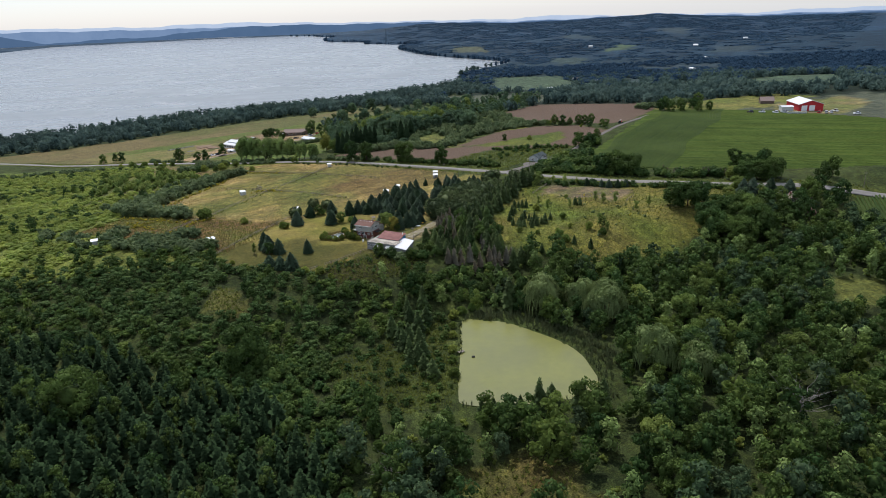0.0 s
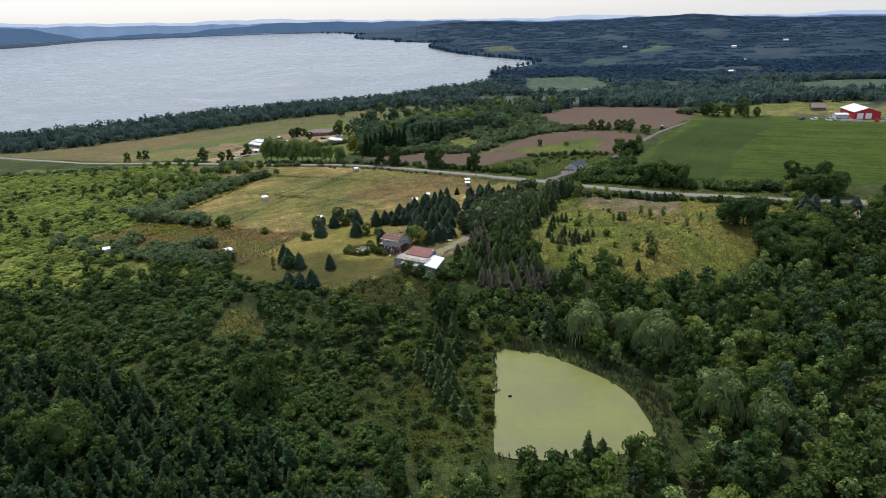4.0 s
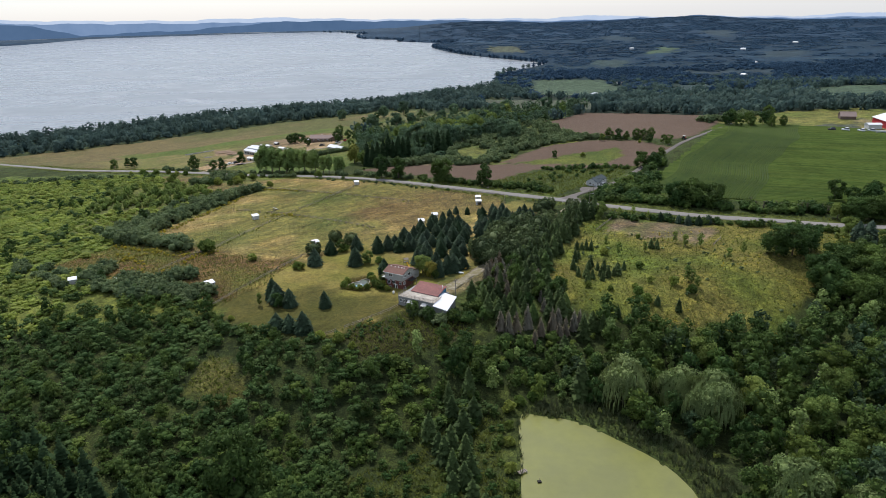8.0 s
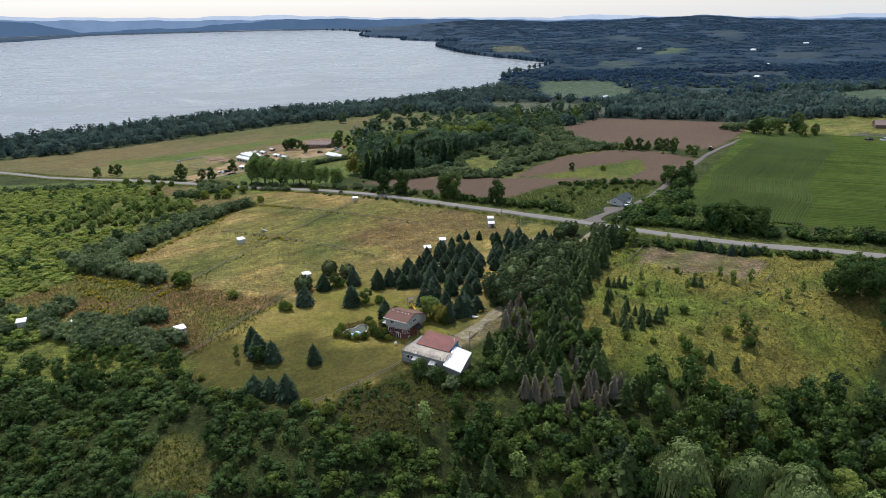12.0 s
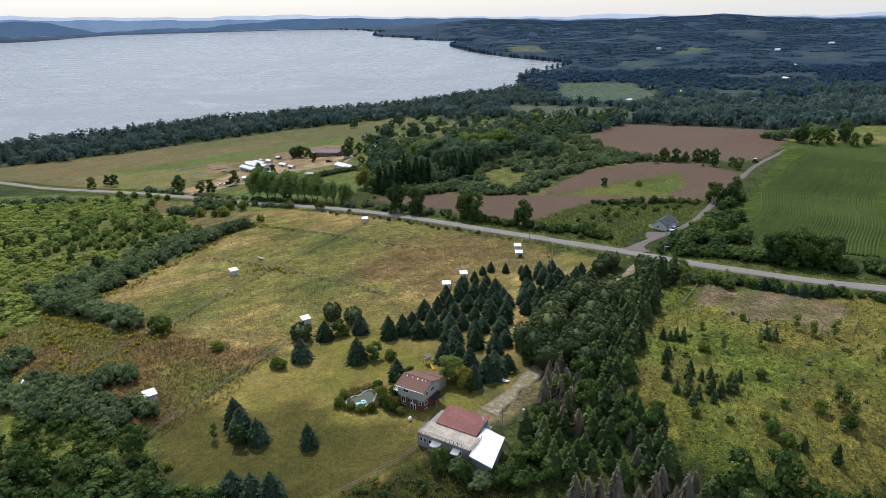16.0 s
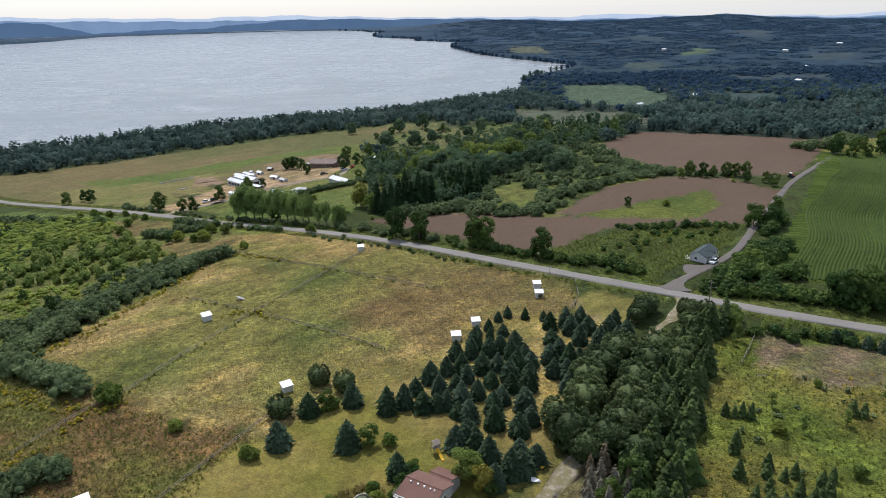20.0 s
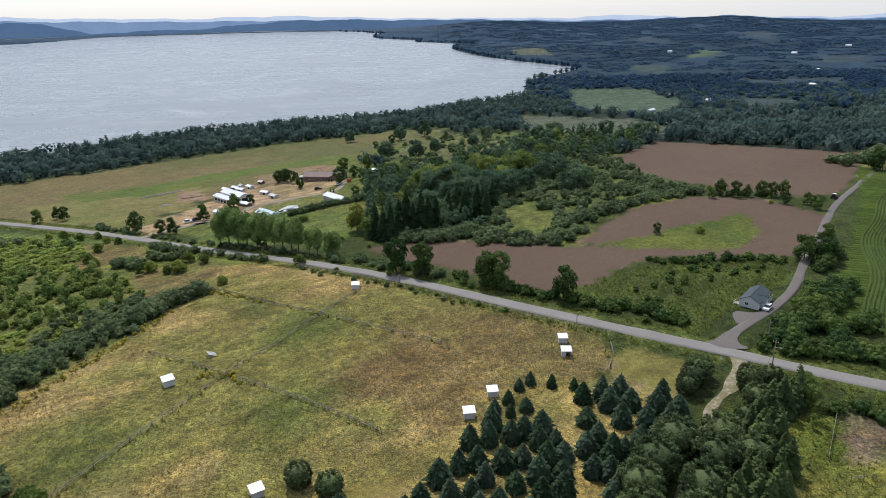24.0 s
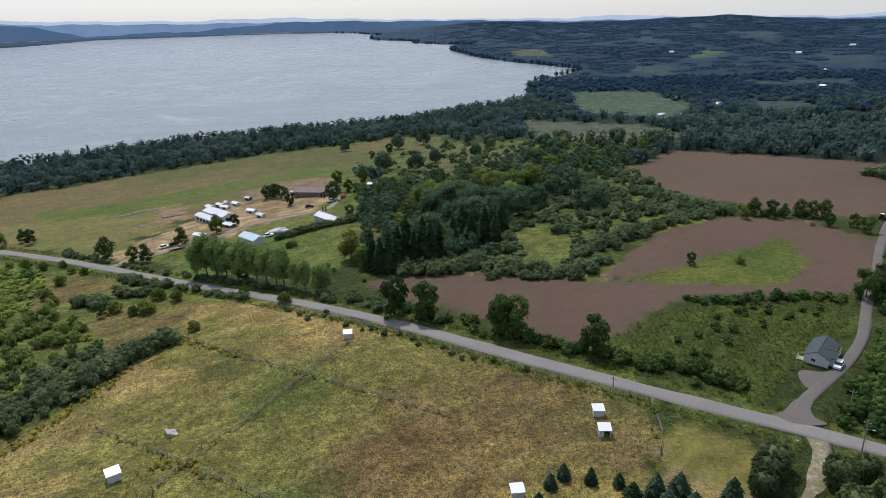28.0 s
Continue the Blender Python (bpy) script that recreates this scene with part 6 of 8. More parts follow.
put_all(BIG, [(145.7, 438), (152.4, 435.1)], 0.62, 0.75, "round dark tree beside the side road")
put_all(BIG, [(194.1, 320.1), (201.8, 321), (206.4, 318), (212, 322)], 0.75, 1.05, "dark tree across the road")
put_all(PALE_BIG, [(189.7, 324), (180.9, 304.2), (170, 292.5)], 0.5, 0.7, "pale tree at the edge of the meadow")
put_all(LEAFY, [(210.4, 289.3), (217.5, 283.8), (226, 290), (213, 296), (222, 300), (232, 312), (241, 317), (164, 454), (209, 343), (214, 337), (219, 343), (205, 349)], 0.9, 1.35)
put_all(POPLAR, [(-86.3, 509.3), (-82.4, 509.5), (-77.2, 505), (-72.5, 502), (-67.4, 498.5), (-62.7, 496), (-58.6, 493), (-54.6, 490.5), (-50.4, 488), (-47.3, 486), (-79, 512), (-65, 502)], 1.1, 1.3)
for bx, by in zip(np.linspace(163, 190, 13), np.linspace(347, 331, 13)):
    bare = tagged(new("bare_tree"), "slender leafless tree at the road's edge", "tree", "leafless roadside trees")
    bare.matrix_basis = pose(float(bx + RNG.uniform(-1, 1)), float(by + RNG.uniform(-2, 2)), float(ground_z(bx, by)) - 0.3)
    add_part("branches", mesh_of("branches", *dead_tree_mesh(g, float(RNG.uniform(7, 9.5)), 1.1), M["bark"]), bare)
put_all(POPLAR, [(-41.9, 480.5), (-38.2, 478), (-30.1, 474), (-33, 473)], 0.75, 0.9)
put_all(ROADSIDE, [(-5.3, 446), (4.3, 441.6), (29.8, 424.6), (25.8, 426.5), (49.4, 410.5)], 1.25, 1.5)
put_all(LEAFY, [(150, 526), (157, 532), (162, 526), (168, 526), (175, 526), (179, 523), (184, 522), (178, 509), (187, 506), (187, 498)], 0.6, 0.95, "round tree in the row between the ploughed fields")
put_all(LEAFY, [(264, 570), (269, 561), (278, 559), (291, 566), (290, 552), (300, 554), (280, 591), (290, 588), (305, 584), (272, 580), (284, 574), (297, 572)], 0.8, 1.4, "bushy tree beyond the corn")
put_all(LEAFY, [(103, 473)], 0.55, 0.6, "round bush-like tree on the grass island")
put_all(BUSH, [(121, 472)], 1.1, 1.2, "round bush on the grass island")
put_all(LEAFY, [(18, 600), (28, 610)], 1.4, 1.8, "large leafy tree at the edge of the wood")
put_all(WILLOW, [(58.5, 214), (71.8, 211), (77, 203), (80.1, 169.7), (88.7, 162)], 1.25, 1.55)
put_all(BIG, [(-38, 190), (-79.2, 170)], 0.95, 1.1, "large tree standing above the scrub")
put_all(LEAFY, [(-68, 168), (-95, 180), (8, 136), (-8, 122), (14, 128), (3, 122), (-66, 500)], 0.8, 1.0)
put_all(LEAFY, [(-81.7, 667.8), (-76, 662), (-69, 640), (-44, 643), (-30, 655), (-25, 648), (-36, 665), (-20, 640), (-15, 652), (-85, 674), (-92, 600), (-30, 590), (-24, 600),
                (-110, 566), (-98, 584), (-12, 662), (-8, 640), (-18, 622), (-4, 620), (-88, 668), (-28, 690), (-45, 690)], 0.75, 1.3, "tree among the farm buildings")
put_all(BUSH, [(-186, 554), (-176, 549), (-165, 543), (-157, 545), (-94, 486), (-86, 482), (-106, 475.5), (-141, 498), (-135, 491), (-145, 517), (-93, 471), (-97.5, 470.5), (-70, 449), (-148, 534), (-141, 530), (-61, 480), (-44, 467)], 1.1, 1.9, "rounded bush in rough grass near the road")
put_all(BUSH, [(27.6, 213.2), (26.2, 206), (25.2, 199), (23.6, 189), (22.8, 183), (30.8, 215.5), (34.5, 217.5), (22.0, 175)], 0.7, 1.15, "dense green bush on the pond bank")
put_all(BUSH, [(-73.5, 322.0), (-76.0, 324.0)], 1.5, 1.8, "large rounded bush at the end of the hedge")
put_all(BUSH, [(-54.1, 308.2), (-36.0, 297), (-34.5, 296.5), (-23, 241.5), (-13.6, 235.5), (-17.6, 238.5), (-44.6, 247), (-52, 258.7), (-5, 291), (-1, 290), (-21, 313.6), (-19.5, 314.5), (55, 267.0),
               (63.5, 265.4), (85.6, 267.9), (79.1, 264.1), (78.6, 260.0), (78.0, 252.4), (80.3, 256.4), (97.7, 261.8), (98.0, 313.1), (70.2, 262.8), (93.3, 266.4), (78.4, 295.2), (86.2, 279.7)], 0.6, 1.1)
put_all(BUSH, [(-54, 541), (-52, 543), (-66, 572), (-8, 443), (-28, 452), (-17, 483), (-30, 500), (-33, 503), (-45, 497), (118, 551), (157, 544), (164, 543), (170, 532), (172, 511), (176, 520), (-6, 299), (-9, 284), (-8, 281),
               (-10, 275), (-15, 276), (-17, 281), (-12.5, 274.6), (-7.2, 277.5), (-6, 275.5), (-5.2, 273.8), (-4.4, 276.5), (-18, 277.5), (-3.2, 272.8), (-4.6, 281.5), (-3.4, 283)], 0.55, 1.0)
wx, wy = spread(WOODS, 17, 0.5)
wx, wy = out_of(wx, wy, CLEARING, GLADE_R, POND)
for bx, by in zip(wx, wy):
    if distance(POND, [bx], [by], True)[0] > 5 and not inside(SNAGS, [bx], [by])[0]:
        LEAFY.put(float(bx), float(by), float(RNG.uniform(0.8, 1.2)), label="taller broadleaf tree in the mixed woodland")
for sx, sy, h, sp in ((1.5, 131, 6.5, 6.0), (102.5, 137.2, 9.5, 8.0)):
    snag = tagged(new("dead_tree"), "bare bleached dead tree with spreading branches", "tree")
    snag.matrix_basis = pose(sx, sy, float(ground_z(sx, sy)))
    add_part("branches", mesh_of("branches", *dead_tree_mesh(g, h * 1.5, sp), M["greywood"]), snag)

# ---- grass, weeds, reeds and crops ----
x, y = spread(FIELD, 0.95, 0.5, lambda x, y: np.clip(0.62 + 0.45 * wave(x, y, 7, 2), 0.15, 1))
dry = wave(x, y, 38, 3) * 0.9 + wave(x, y, 14, 2) * 0.7 + RNG.normal(0, 0.35, len(x)) < 0.4
s = RNG.uniform(0.35, 0.8, len(x))
scatter("dry_grass", "tufts of dry straw-coloured field grass", "grass", V_TUFT, x[dry], y[dry], s[dry], M["straw"], sink=0.02)
scatter("field_grass", "tufts of green grass in the dry field", "grass", V_TUFT, x[~dry], y[~dry], s[~dry] * 0.8, M["weeds"], sink=0.02)
x, y = spread(BROWN, 1.0, 0.5)
some = RNG.random(len(x)) < 0.5 - 0.4 * wave(x, y, 12, 4)
scatter("brown_weeds", "brown and straw-coloured weeds", "grass", V_WEED, x[some], y[some], RNG.uniform(0.4, 0.9, some.sum()), M["straw"], sink=0.02)
scatter("low_green_weeds", "green weeds among brown dry grass", "grass", V_WEED, x[~some], y[~some], RNG.uniform(0.4, 0.9, (~some).sum()), M["weeds"], sink=0.02)
x, y = along([(-17, 279), (-15.5, 275.6), (-11, 275), (-7.8, 278), (-8, 283), (-11, 285.5), (-15, 283), (-17, 279)], 0.12, 1.1)
keep = ~inside([(-16.6, 279.0), (-14.8, 281.4), (-12.4, 283.6), (-9.2, 283.4), (-9.0, 279.4), (-11.0, 276.6), (-15.6, 276.9)], x, y)
scatter("pool_weeds", "overgrown brown weeds round the pool", "weeds", V_WEED, x[keep], y[keep], RNG.uniform(0.7, 1.3, keep.sum()), M["straw"], sink=0.02)
x, y = spread(MEADOW, 1.7, 0.5)
x, y = out_of(x, y, BARE)
scatter("meadow_weeds", "tall green weeds in the meadow", "grass", V_WEED, x, y, RNG.uniform(0.4, 0.9, len(x)), M["weeds"], sink=0.02)
x, y = spread(MEADOW, 6.0, 0.5, lambda x, y: np.clip(0.15 + 0.6 * wave(x, y, 13, 5), 0, 1))
x, y = out_of(x, y, BARE)
scatter("meadow_bushes", "low green bushes scattered in the meadow", "scrub", V_BUSHLET, x, y, RNG.uniform(0.3, 0.75, len(x)), M["hedge"], RNG.uniform(0.25, 0.6, len(x)))
x, y = spread(MEADOW, 2.2, 0.5, lambda x, y: np.clip(wave(x, y, 11, 8) - 0.35, 0, 0.8))
scatter("meadow_goldenrod", "yellow goldenrod flowering in the meadow", "flowers", V_WEED, x, y, RNG.uniform(0.5, 1.0, len(x)), M["goldenrod"], sink=0.02)
x, y = spread(SLOPE, 2.6, 0.5, lambda x, y: np.clip(0.5 + 0.5 * wave(x, y, 6, 2), 0, 1))
scatter("slope_bushes", "small dark bushes on the slope below the lawn", "scrub", V_BUSHLET, x, y, RNG.uniform(0.3, 0.7, len(x)), M["thorn"])
px, py = [], []
for poly, gap in ((NORTH_MEADOW, 1.5), (DIKE, 1.2), (SLOPE, 1.1), (GLADE, 1.3), (CLEARING, 1.6)):
    a, b = spread(poly, gap, 0.5)
    px.append(a)
    py.append(b)
for side in (-6.5, 6.5):
    a, b = along([(rx + side * 0.57, ry + side * 0.82) for rx, ry in ROAD[1:13]], 0.6, 1.6)
    px.append(a)
    py.append(b)
for line in ([(-17.5, 430), (-29, 410), (-50, 374), (-72, 326), (-87, 303)], [(-79, 393), (-58, 379), (-26, 357), (-8, 343)], [(-72, 443), (-43, 419), (-11, 397), (8, 385)], [(-62, 266), (-49, 287.6), (-34, 312)],
             [(-24, 241.5), (-13.6, 248), (0, 259)], [(-45, 463), (-7, 434.5), (37, 398.5), (56, 385)], [(56, 385), (50, 364)]):
    a, b = along(line, 2.6, 0.9)
    px.append(a)
    py.append(b)
x, y = np.concatenate(px), np.concatenate(py)
keep = (distance(ROAD, x, y) > 4) & (distance(SIDE_ROAD, x, y) > 3) & (distance(DRIVE, x, y) > 2.4) & ~inside(POND, x, y)
scatter("verge_weeds", "green weeds along verges and banks", "grass", V_WEED, x[keep], y[keep], RNG.uniform(0.5, 1.3, keep.sum()), M["weeds"], sink=0.02)
gold = [along(line, 0.3, 1.8) for line in ([(-60, 373), (-50, 374), (-45, 368)], [(-110, 352), (-100, 366), (-92, 392), (-80, 425)], [(-82, 310), (-76, 318), (-70, 322)], [(-108, 318), (-98, 326), (-90, 322)],
                                           [(-31, 410), (-28, 410)], [(-73, 442), (-62, 434), (-48, 424)], [(-112, 330), (-104, 320), (-96, 312)], [(-118, 340), (-108, 334), (-94, 328)], [(-88, 322), (-78, 318)], [(-100, 308), (-92, 303)], [(-86, 300), (-80, 305)])]
x, y = np.concatenate([a for a, b in gold]), np.concatenate([b for a, b in gold])
scatter("goldenrod", "yellow flowering goldenrod along the fences", "flowers", V_BUSHLET, x[::2], y[::2], RNG.uniform(0.18, 0.42, len(x[::2])), M["goldenrod"], sink=0.02)
x, y = along([(24, 160), (28, 190), (32, 212), (46, 208), (56, 198), (63, 186), (65, 170), (61, 157), (48, 154), (30, 154)], 0.25, 2.2)
keep = ~inside(POND, x, y)
x, y = x[keep], y[keep]
scatter("reeds", "dark reeds round the pond's edge", "reeds", V_REED, x, y, RNG.uniform(0.5, 1.1, len(x)), M["reed"], sink=0.05)
x, y = along([(34, 214), (48, 211), (60, 201), (68, 188), (69, 172)], 0.18, 3.0)
keep = ~inside(POND, x, y)
scatter("tall_reeds", "broad bed of reeds behind the pond", "reeds", V_REED, x[keep], y[keep], RNG.uniform(0.8, 1.4, keep.sum()), M["reed"], sink=0.05)


def crop_rows(name, label, poly, start, turn, length, gaps, bend, height, leaf="corn"):
    """Rows of standing corn, each a jagged ridge of leaves."""
    d = np.array((math.cos(turn), math.sin(turn)))
    n = np.array((d[1], -d[0]))
    pieces, tints = [], []
    for off in gaps:
        u = np.arange(0, length, 1.6)
        p = np.array(start) + np.outer(u, d) + np.outer(off + bend * np.sin(u / 26) + 0.5 * bend * np.sin(u / 11 + 1), n)
        keep = inside(poly, p[:, 0], p[:, 1], 1.0)
        p = p[keep]
        k = len(p)
        if k < 3:
            continue
        z = ground_z(p[:, 0], p[:, 1])
        w = 0.56 + RNG.uniform(-0.1, 0.1, k)
        top = np.stack([p[:, 0] + RNG.normal(0, 0.12, k), p[:, 1], z + height * RNG.uniform(0.7, 1.1, k)], 1)
        a = np.stack([p[:, 0] + n[0] * w, p[:, 1] + n[1] * w, z], 1)
        b = np.stack([p[:, 0] - n[0] * w, p[:, 1] - n[1] * w, z], 1)
        v = np.stack([a, top, b], 1).reshape(-1, 3)
        tints.append(np.repeat(np.clip(RNG.uniform(0.05, 0.6) + RNG.normal(0, 0.08, k), 0, 0.9), 3))
        i = np.flatnonzero(np.linalg.norm(np.diff(p, axis=0), axis=1) < 3)[:, None] * 3
        pieces.append((v, np.concatenate([i + (0, 3, 1), i + (3, 4, 1), i + (1, 4, 2), i + (4, 5, 2)])))
    v, t = join(pieces)
    me = mesh_of(name, v, t, M[leaf], np.concatenate(tints))
    tagged(new(name, me), label, "crop", kind="stuff")


crop_rows("corn_rows", "rows of green corn beside the side road", CORN, (116, 362), math.atan2(0.8, 0.6), 290, np.arange(-2, 46, 1.2), 2.2, 1.1)
crop_rows("bean_rows", "low even rows of a green field crop", CORN, (110, 380), math.atan2(-0.45, 0.89), 330, np.arange(-240, 30, 2.6), 1.0, 0.55, "bean")
crop_rows("corn_rows_near_house", "rows of green corn near the brown house", CORN_B, (196, 215), math.atan2(0.89, 0.46), 130, np.arange(-10, 100, 2.0), 1.5, 1.7)

mx, my = along([(-8, 505), (12, 562), (42, 552), (58, 600), (80, 650), (110, 740), (130, 800)], 14, 12)
for bx, by in zip(mx, my):
    (MID_BIG if RNG.random() < 0.55 else PALE_BIG).put(float(bx), float(by), float(RNG.uniform(0.7, 1.1)), label="tall tree rising out of the middle woods")


# ---- buildings and made things ----
def solid(bm, x, y, z, sx, sy, sz, turn=0.0):
    """A box whose base stands at z."""
    bmesh.ops.create_cube(bm, size=1, matrix=Matrix.Translation((x, y, z + sz / 2)) @ Matrix.Rotation(turn, 4, "Z") @ Matrix.Diagonal((sx, sy, sz, 1)))
    return bm


def box(name, x, y, z, sx, sy, sz, material, parent, label="", bevel=0.0):
    bm = solid(bmesh.new(), x, y, z, sx, sy, sz)
    if bevel:
        bmesh.ops.bevel(bm, geom=bm.edges[:], offset=bevel, segments=2, affect="EDGES")
    return part(name, bm, material, parent, label)


def rod(name, p0, p1, r, material, parent, sides=8, label="", r2=None):
    p0, p1 = Vector(p0), Vector(p1)
    bm = bmesh.new()
    m = Matrix.Translation((p0 + p1) / 2) @ (p1 - p0).to_track_quat("Z", "Y").to_matrix().to_4x4()
    bmesh.ops.create_cone(bm, cap_ends=True, segments=sides, radius1=r, radius2=r if r2 is None else r2, depth=(p1 - p0).length, matrix=m)
    return part(name, bm, material, parent, label)


def root(name, label, category, x, y, turn=0.0, z=None, group=""):
    ob = tagged(new(name), label, category, group)
    ob.matrix_basis = pose(x, y, float(ground_z(x, y)) if z is None else z, 0, 0, turn)
    return ob


def extrude_profile(profile, length):
    """A solid with the profile (y, z), length long in x, centred."""
    bm = bmesh.new()
    a = [bm.verts.new((-length / 2, py, pz)) for py, pz in profile]
    b = [bm.verts.new((length / 2, py, pz)) for py, pz in profile]
    k = len(profile)
    for i in range(k):
        bm.faces.new((a[i], a[(i + 1) % k], b[(i + 1) % k], b[i]))
    bm.faces.new(a[::-1])
    bm.faces.new(b)
    bmesh.ops.recalc_face_normals(bm, faces=bm.faces[:])
    return bm


def window(parent, side, u, z, w, h, length, width, name="window", frame_mat="white", pane_mat="glass"):
    """A framed window on one wall: f(ront, -y), b(ack), l(eft, -x), r(ight)."""
    n = {"f": (0, -1), "b": (0, 1), "l": (-1, 0), "r": (1, 0)}[side]
    cx, cy = (u, n[1] * width / 2) if n[1] else (n[0] * length / 2, u)
    win = new(name)
    win.parent = parent
    win.matrix_basis = Matrix.Translation((cx, cy, z))
    bm = bmesh.new()
    t = 0.06
    for du, dz, sw, sh in ((-w / 2, 0, t, h), (w / 2, 0, t, h), (0, -h / 2, w + t, t), (0, h / 2, w + t, t), (0, 0, t * 0.6, h)):
        solid(bm, du if n[1] else 0, 0 if n[1] else du, dz - sh / 2, sw if n[1] else 0.14, 0.14 if n[1] else sw, sh)
    part("window_frame", bm, M[frame_mat], win)
    box("pane", 0, 0, -h / 2, w if n[1] else 0.05, 0.05 if n[1] else w, h, M[pane_mat], win)
    return win


def door(parent, side, u, w, h, length, width, material, z=0.0, name="door"):
    n = {"f": (0, -1), "b": (0, 1), "l": (-1, 0), "r": (1, 0)}[side]
    cx, cy = (u, n[1] * width / 2) if n[1] else (n[0] * length / 2, u)
    bm = solid(bmesh.new(), cx, cy, z, w if n[1] else 0.1, 0.1 if n[1] else w, h)
    return part(name, bm, material, parent)


def gable_roof(parent, length, width, high, rise, eave, material, label="", thick=0.16, ribs=0.0, shift=0.0, name="roof"):
    """Two roof slabs over a building, with ribs or a ridge cap."""
    half, drop = width / 2 + eave, rise * eave / (width / 2)
    ln = length + 2 * eave
    bm = extrude_profile([(-half, high - drop), (0, high + rise), (half, high - drop), (half, high - drop + thick), (0, high + rise + thick), (-half, high - drop + thick)], ln)
    if ribs:
        for sgn in (-1, 1):
            a = math.atan2(rise + drop, half)
            run = math.hypot(rise + drop, half)
            for rx in np.arange(-ln / 2 + 0.1, ln / 2, ribs):
                m = Matrix.Translation((rx, sgn * half / 2, (2 * high + rise - drop) / 2 + thick)) @ Matrix.Rotation(-sgn * a, 4, "X") @ Matrix.Diagonal((0.07, run, 0.07, 1))
                bmesh.ops.create_cube(bm, size=1, matrix=m)
    else:
        solid(bm, 0, 0, high + rise + thick - 0.05, ln, 0.3, 0.1)
    bmesh.ops.translate(bm, verts=bm.verts[:], vec=(shift, 0, 0))
    return part(name, bm, material, parent, label)


def gable_walls(parent, length, width, high, rise, material, base=-0.6, name="wall", label=""):
    return part(name, extrude_profile([(-width / 2, base), (width / 2, base), (width / 2, high), (0, high + rise), (-width / 2, high)], length), material, parent, label)


def shed_building(name, label, category, x, y, turn, length, width, high, rise, wall, roof, ribs=0.9, group="", openings=(), eave=0.4):
    ob = root(name, label, category, x, y, turn, None, group)
    gable_walls(ob, length, width, high, rise, M[wall])
    gable_roof(ob, length, width, high, rise, eave, M[roof], ribs=ribs)
    for side, u, w, h, m in openings:
        door(ob, side, u, w, h, length, width, M[m])
    return ob


# the brick house
HZ = float(ground_z(1.0, 277.6))
house = root("brick_house", "two-storey house of red brick and grey siding with a brown roof", "house", 1.05, 277.6, -35.2, HZ)
gable_walls(house, 6.9, 6.5, 2.9, 0.0001, M["brick"], -0.8, "brick_wall")
gable_walls_up = extrude_profile([(-3.45, 2.9), (3.45, 2.9), (3.45, 5.5), (0, 6.6), (-3.45, 5.5)], 7.2)
part("siding_wall", gable_walls_up, M["siding"], house, "grey horizontal siding on the upper storey")
roof = gable_roof(house, 7.2, 6.9, 5.5, 1.15, 0.45, M["shingle"], "brown shingle roof")
for vx in (-2.6, -1.0, 0.4, 1.7, 2.6):
    rod("roof_vent", (vx, -0.75, 6.35), (vx, -0.75, 6.85), 0.16, M["white"], roof, 8, "white roof vent")
box("gutter", 0, -3.95, 5.34, 8.1, 0.12, 0.14, M["white"], house, "white eaves gutter")
for u, z, w, h in ((-1.2, 4.5, 1.5, 0.8),):
    window(house, "f", u, z, w, h, 7.2, 6.9)
for u, z, w, h in ((-2.2, 1.9, 1.2, 1.5), (-0.2, 2.1, 1.3, 1.0), (-2.0, 0.2, 1.5, 0.7), (2.5, 2.0, 0.9, 0.9)):
    window(house, "f", u, z, w, h, 6.9, 6.5)
for u in (0.2, 0.95):
    dd = door(house, "f", u, 0.68, 1.95, 6.9, 6.5, M["white"], -0.45)
    box("pane", u, -3.32, -0.15, 0.45, 0.06, 1.5, M["glass"], dd)
for u, z, w, h in ((-1.9, 4.4, 1.0, 0.9), (0.6, 4.4, 1.6, 0.9)):
    window(house, "r", u, z, w, h, 7.2, 6.9)
for u, z, w, h in ((-2.2, 2.0, 1.1, 1.0), (-2.2, 0.2, 1.0, 0.8)):
    window(house, "r", u, z, w, h, 6.9, 6.5)
porch = box("porch_roof", 4.3, 1.3, 2.2, 1.8, 3.2, 0.14, M["dark"], house, "dark porch roof")
for dx, dy in ((5.1, -0.2), (5.1, 2.8)):
    rod("porch_post", (dx, dy, -0.4), (dx, dy, 2.25), 0.07, M["wood"], house)
annex = new("annex")
annex.parent = house
annex.matrix_basis = Matrix.Translation((-0.6, 6.6, 0))
gable_walls(annex, 4.6, 6.2, 2.5, 1.1, M["siding"])
gable_roof(annex, 4.6, 6.2, 2.5, 1.1, 0.3, M["shingle"])
deck = new("side_deck")
deck.parent = house
for i in range(12):
    box("plank", -4.9, -1.6 + i * 0.27, 2.3, 2.8, 0.24, 0.08, M["offwhite"], deck)
for dx, dy in ((-6.2, -1.7), (-6.2, 1.4), (-3.7, -1.7)):
    rod("deck_post", (dx, dy, -0.6), (dx, dy, 3.2), 0.06, M["wood"], deck)
for z in (2.8, 3.2):
    rod("deck_rail", (-6.2, -1.7, z), (-6.2, 1.4, z), 0.04, M["wood"], deck)
    rod("deck_rail", (-6.2, -1.7, z), (-3.7, -1.7, z), 0.04, M["wood"], deck)

# the low building: its origin is the front left corner of the roof deck
LZ = float(ground_z(0.3, 261.1)) + 0.1
low = root("low_building", "low building with roof deck, red metal roof and white annex", "house", 0.3, 261.1, -35.4, LZ)
bm = solid(bmesh.new(), 6.5, 5.0, -1.6, 13.0, 10.0, 4.55)
part("wall", bm, M["greywall"], low, "grey block walls")
roof_deck = new("roof_deck")
roof_deck.parent = low
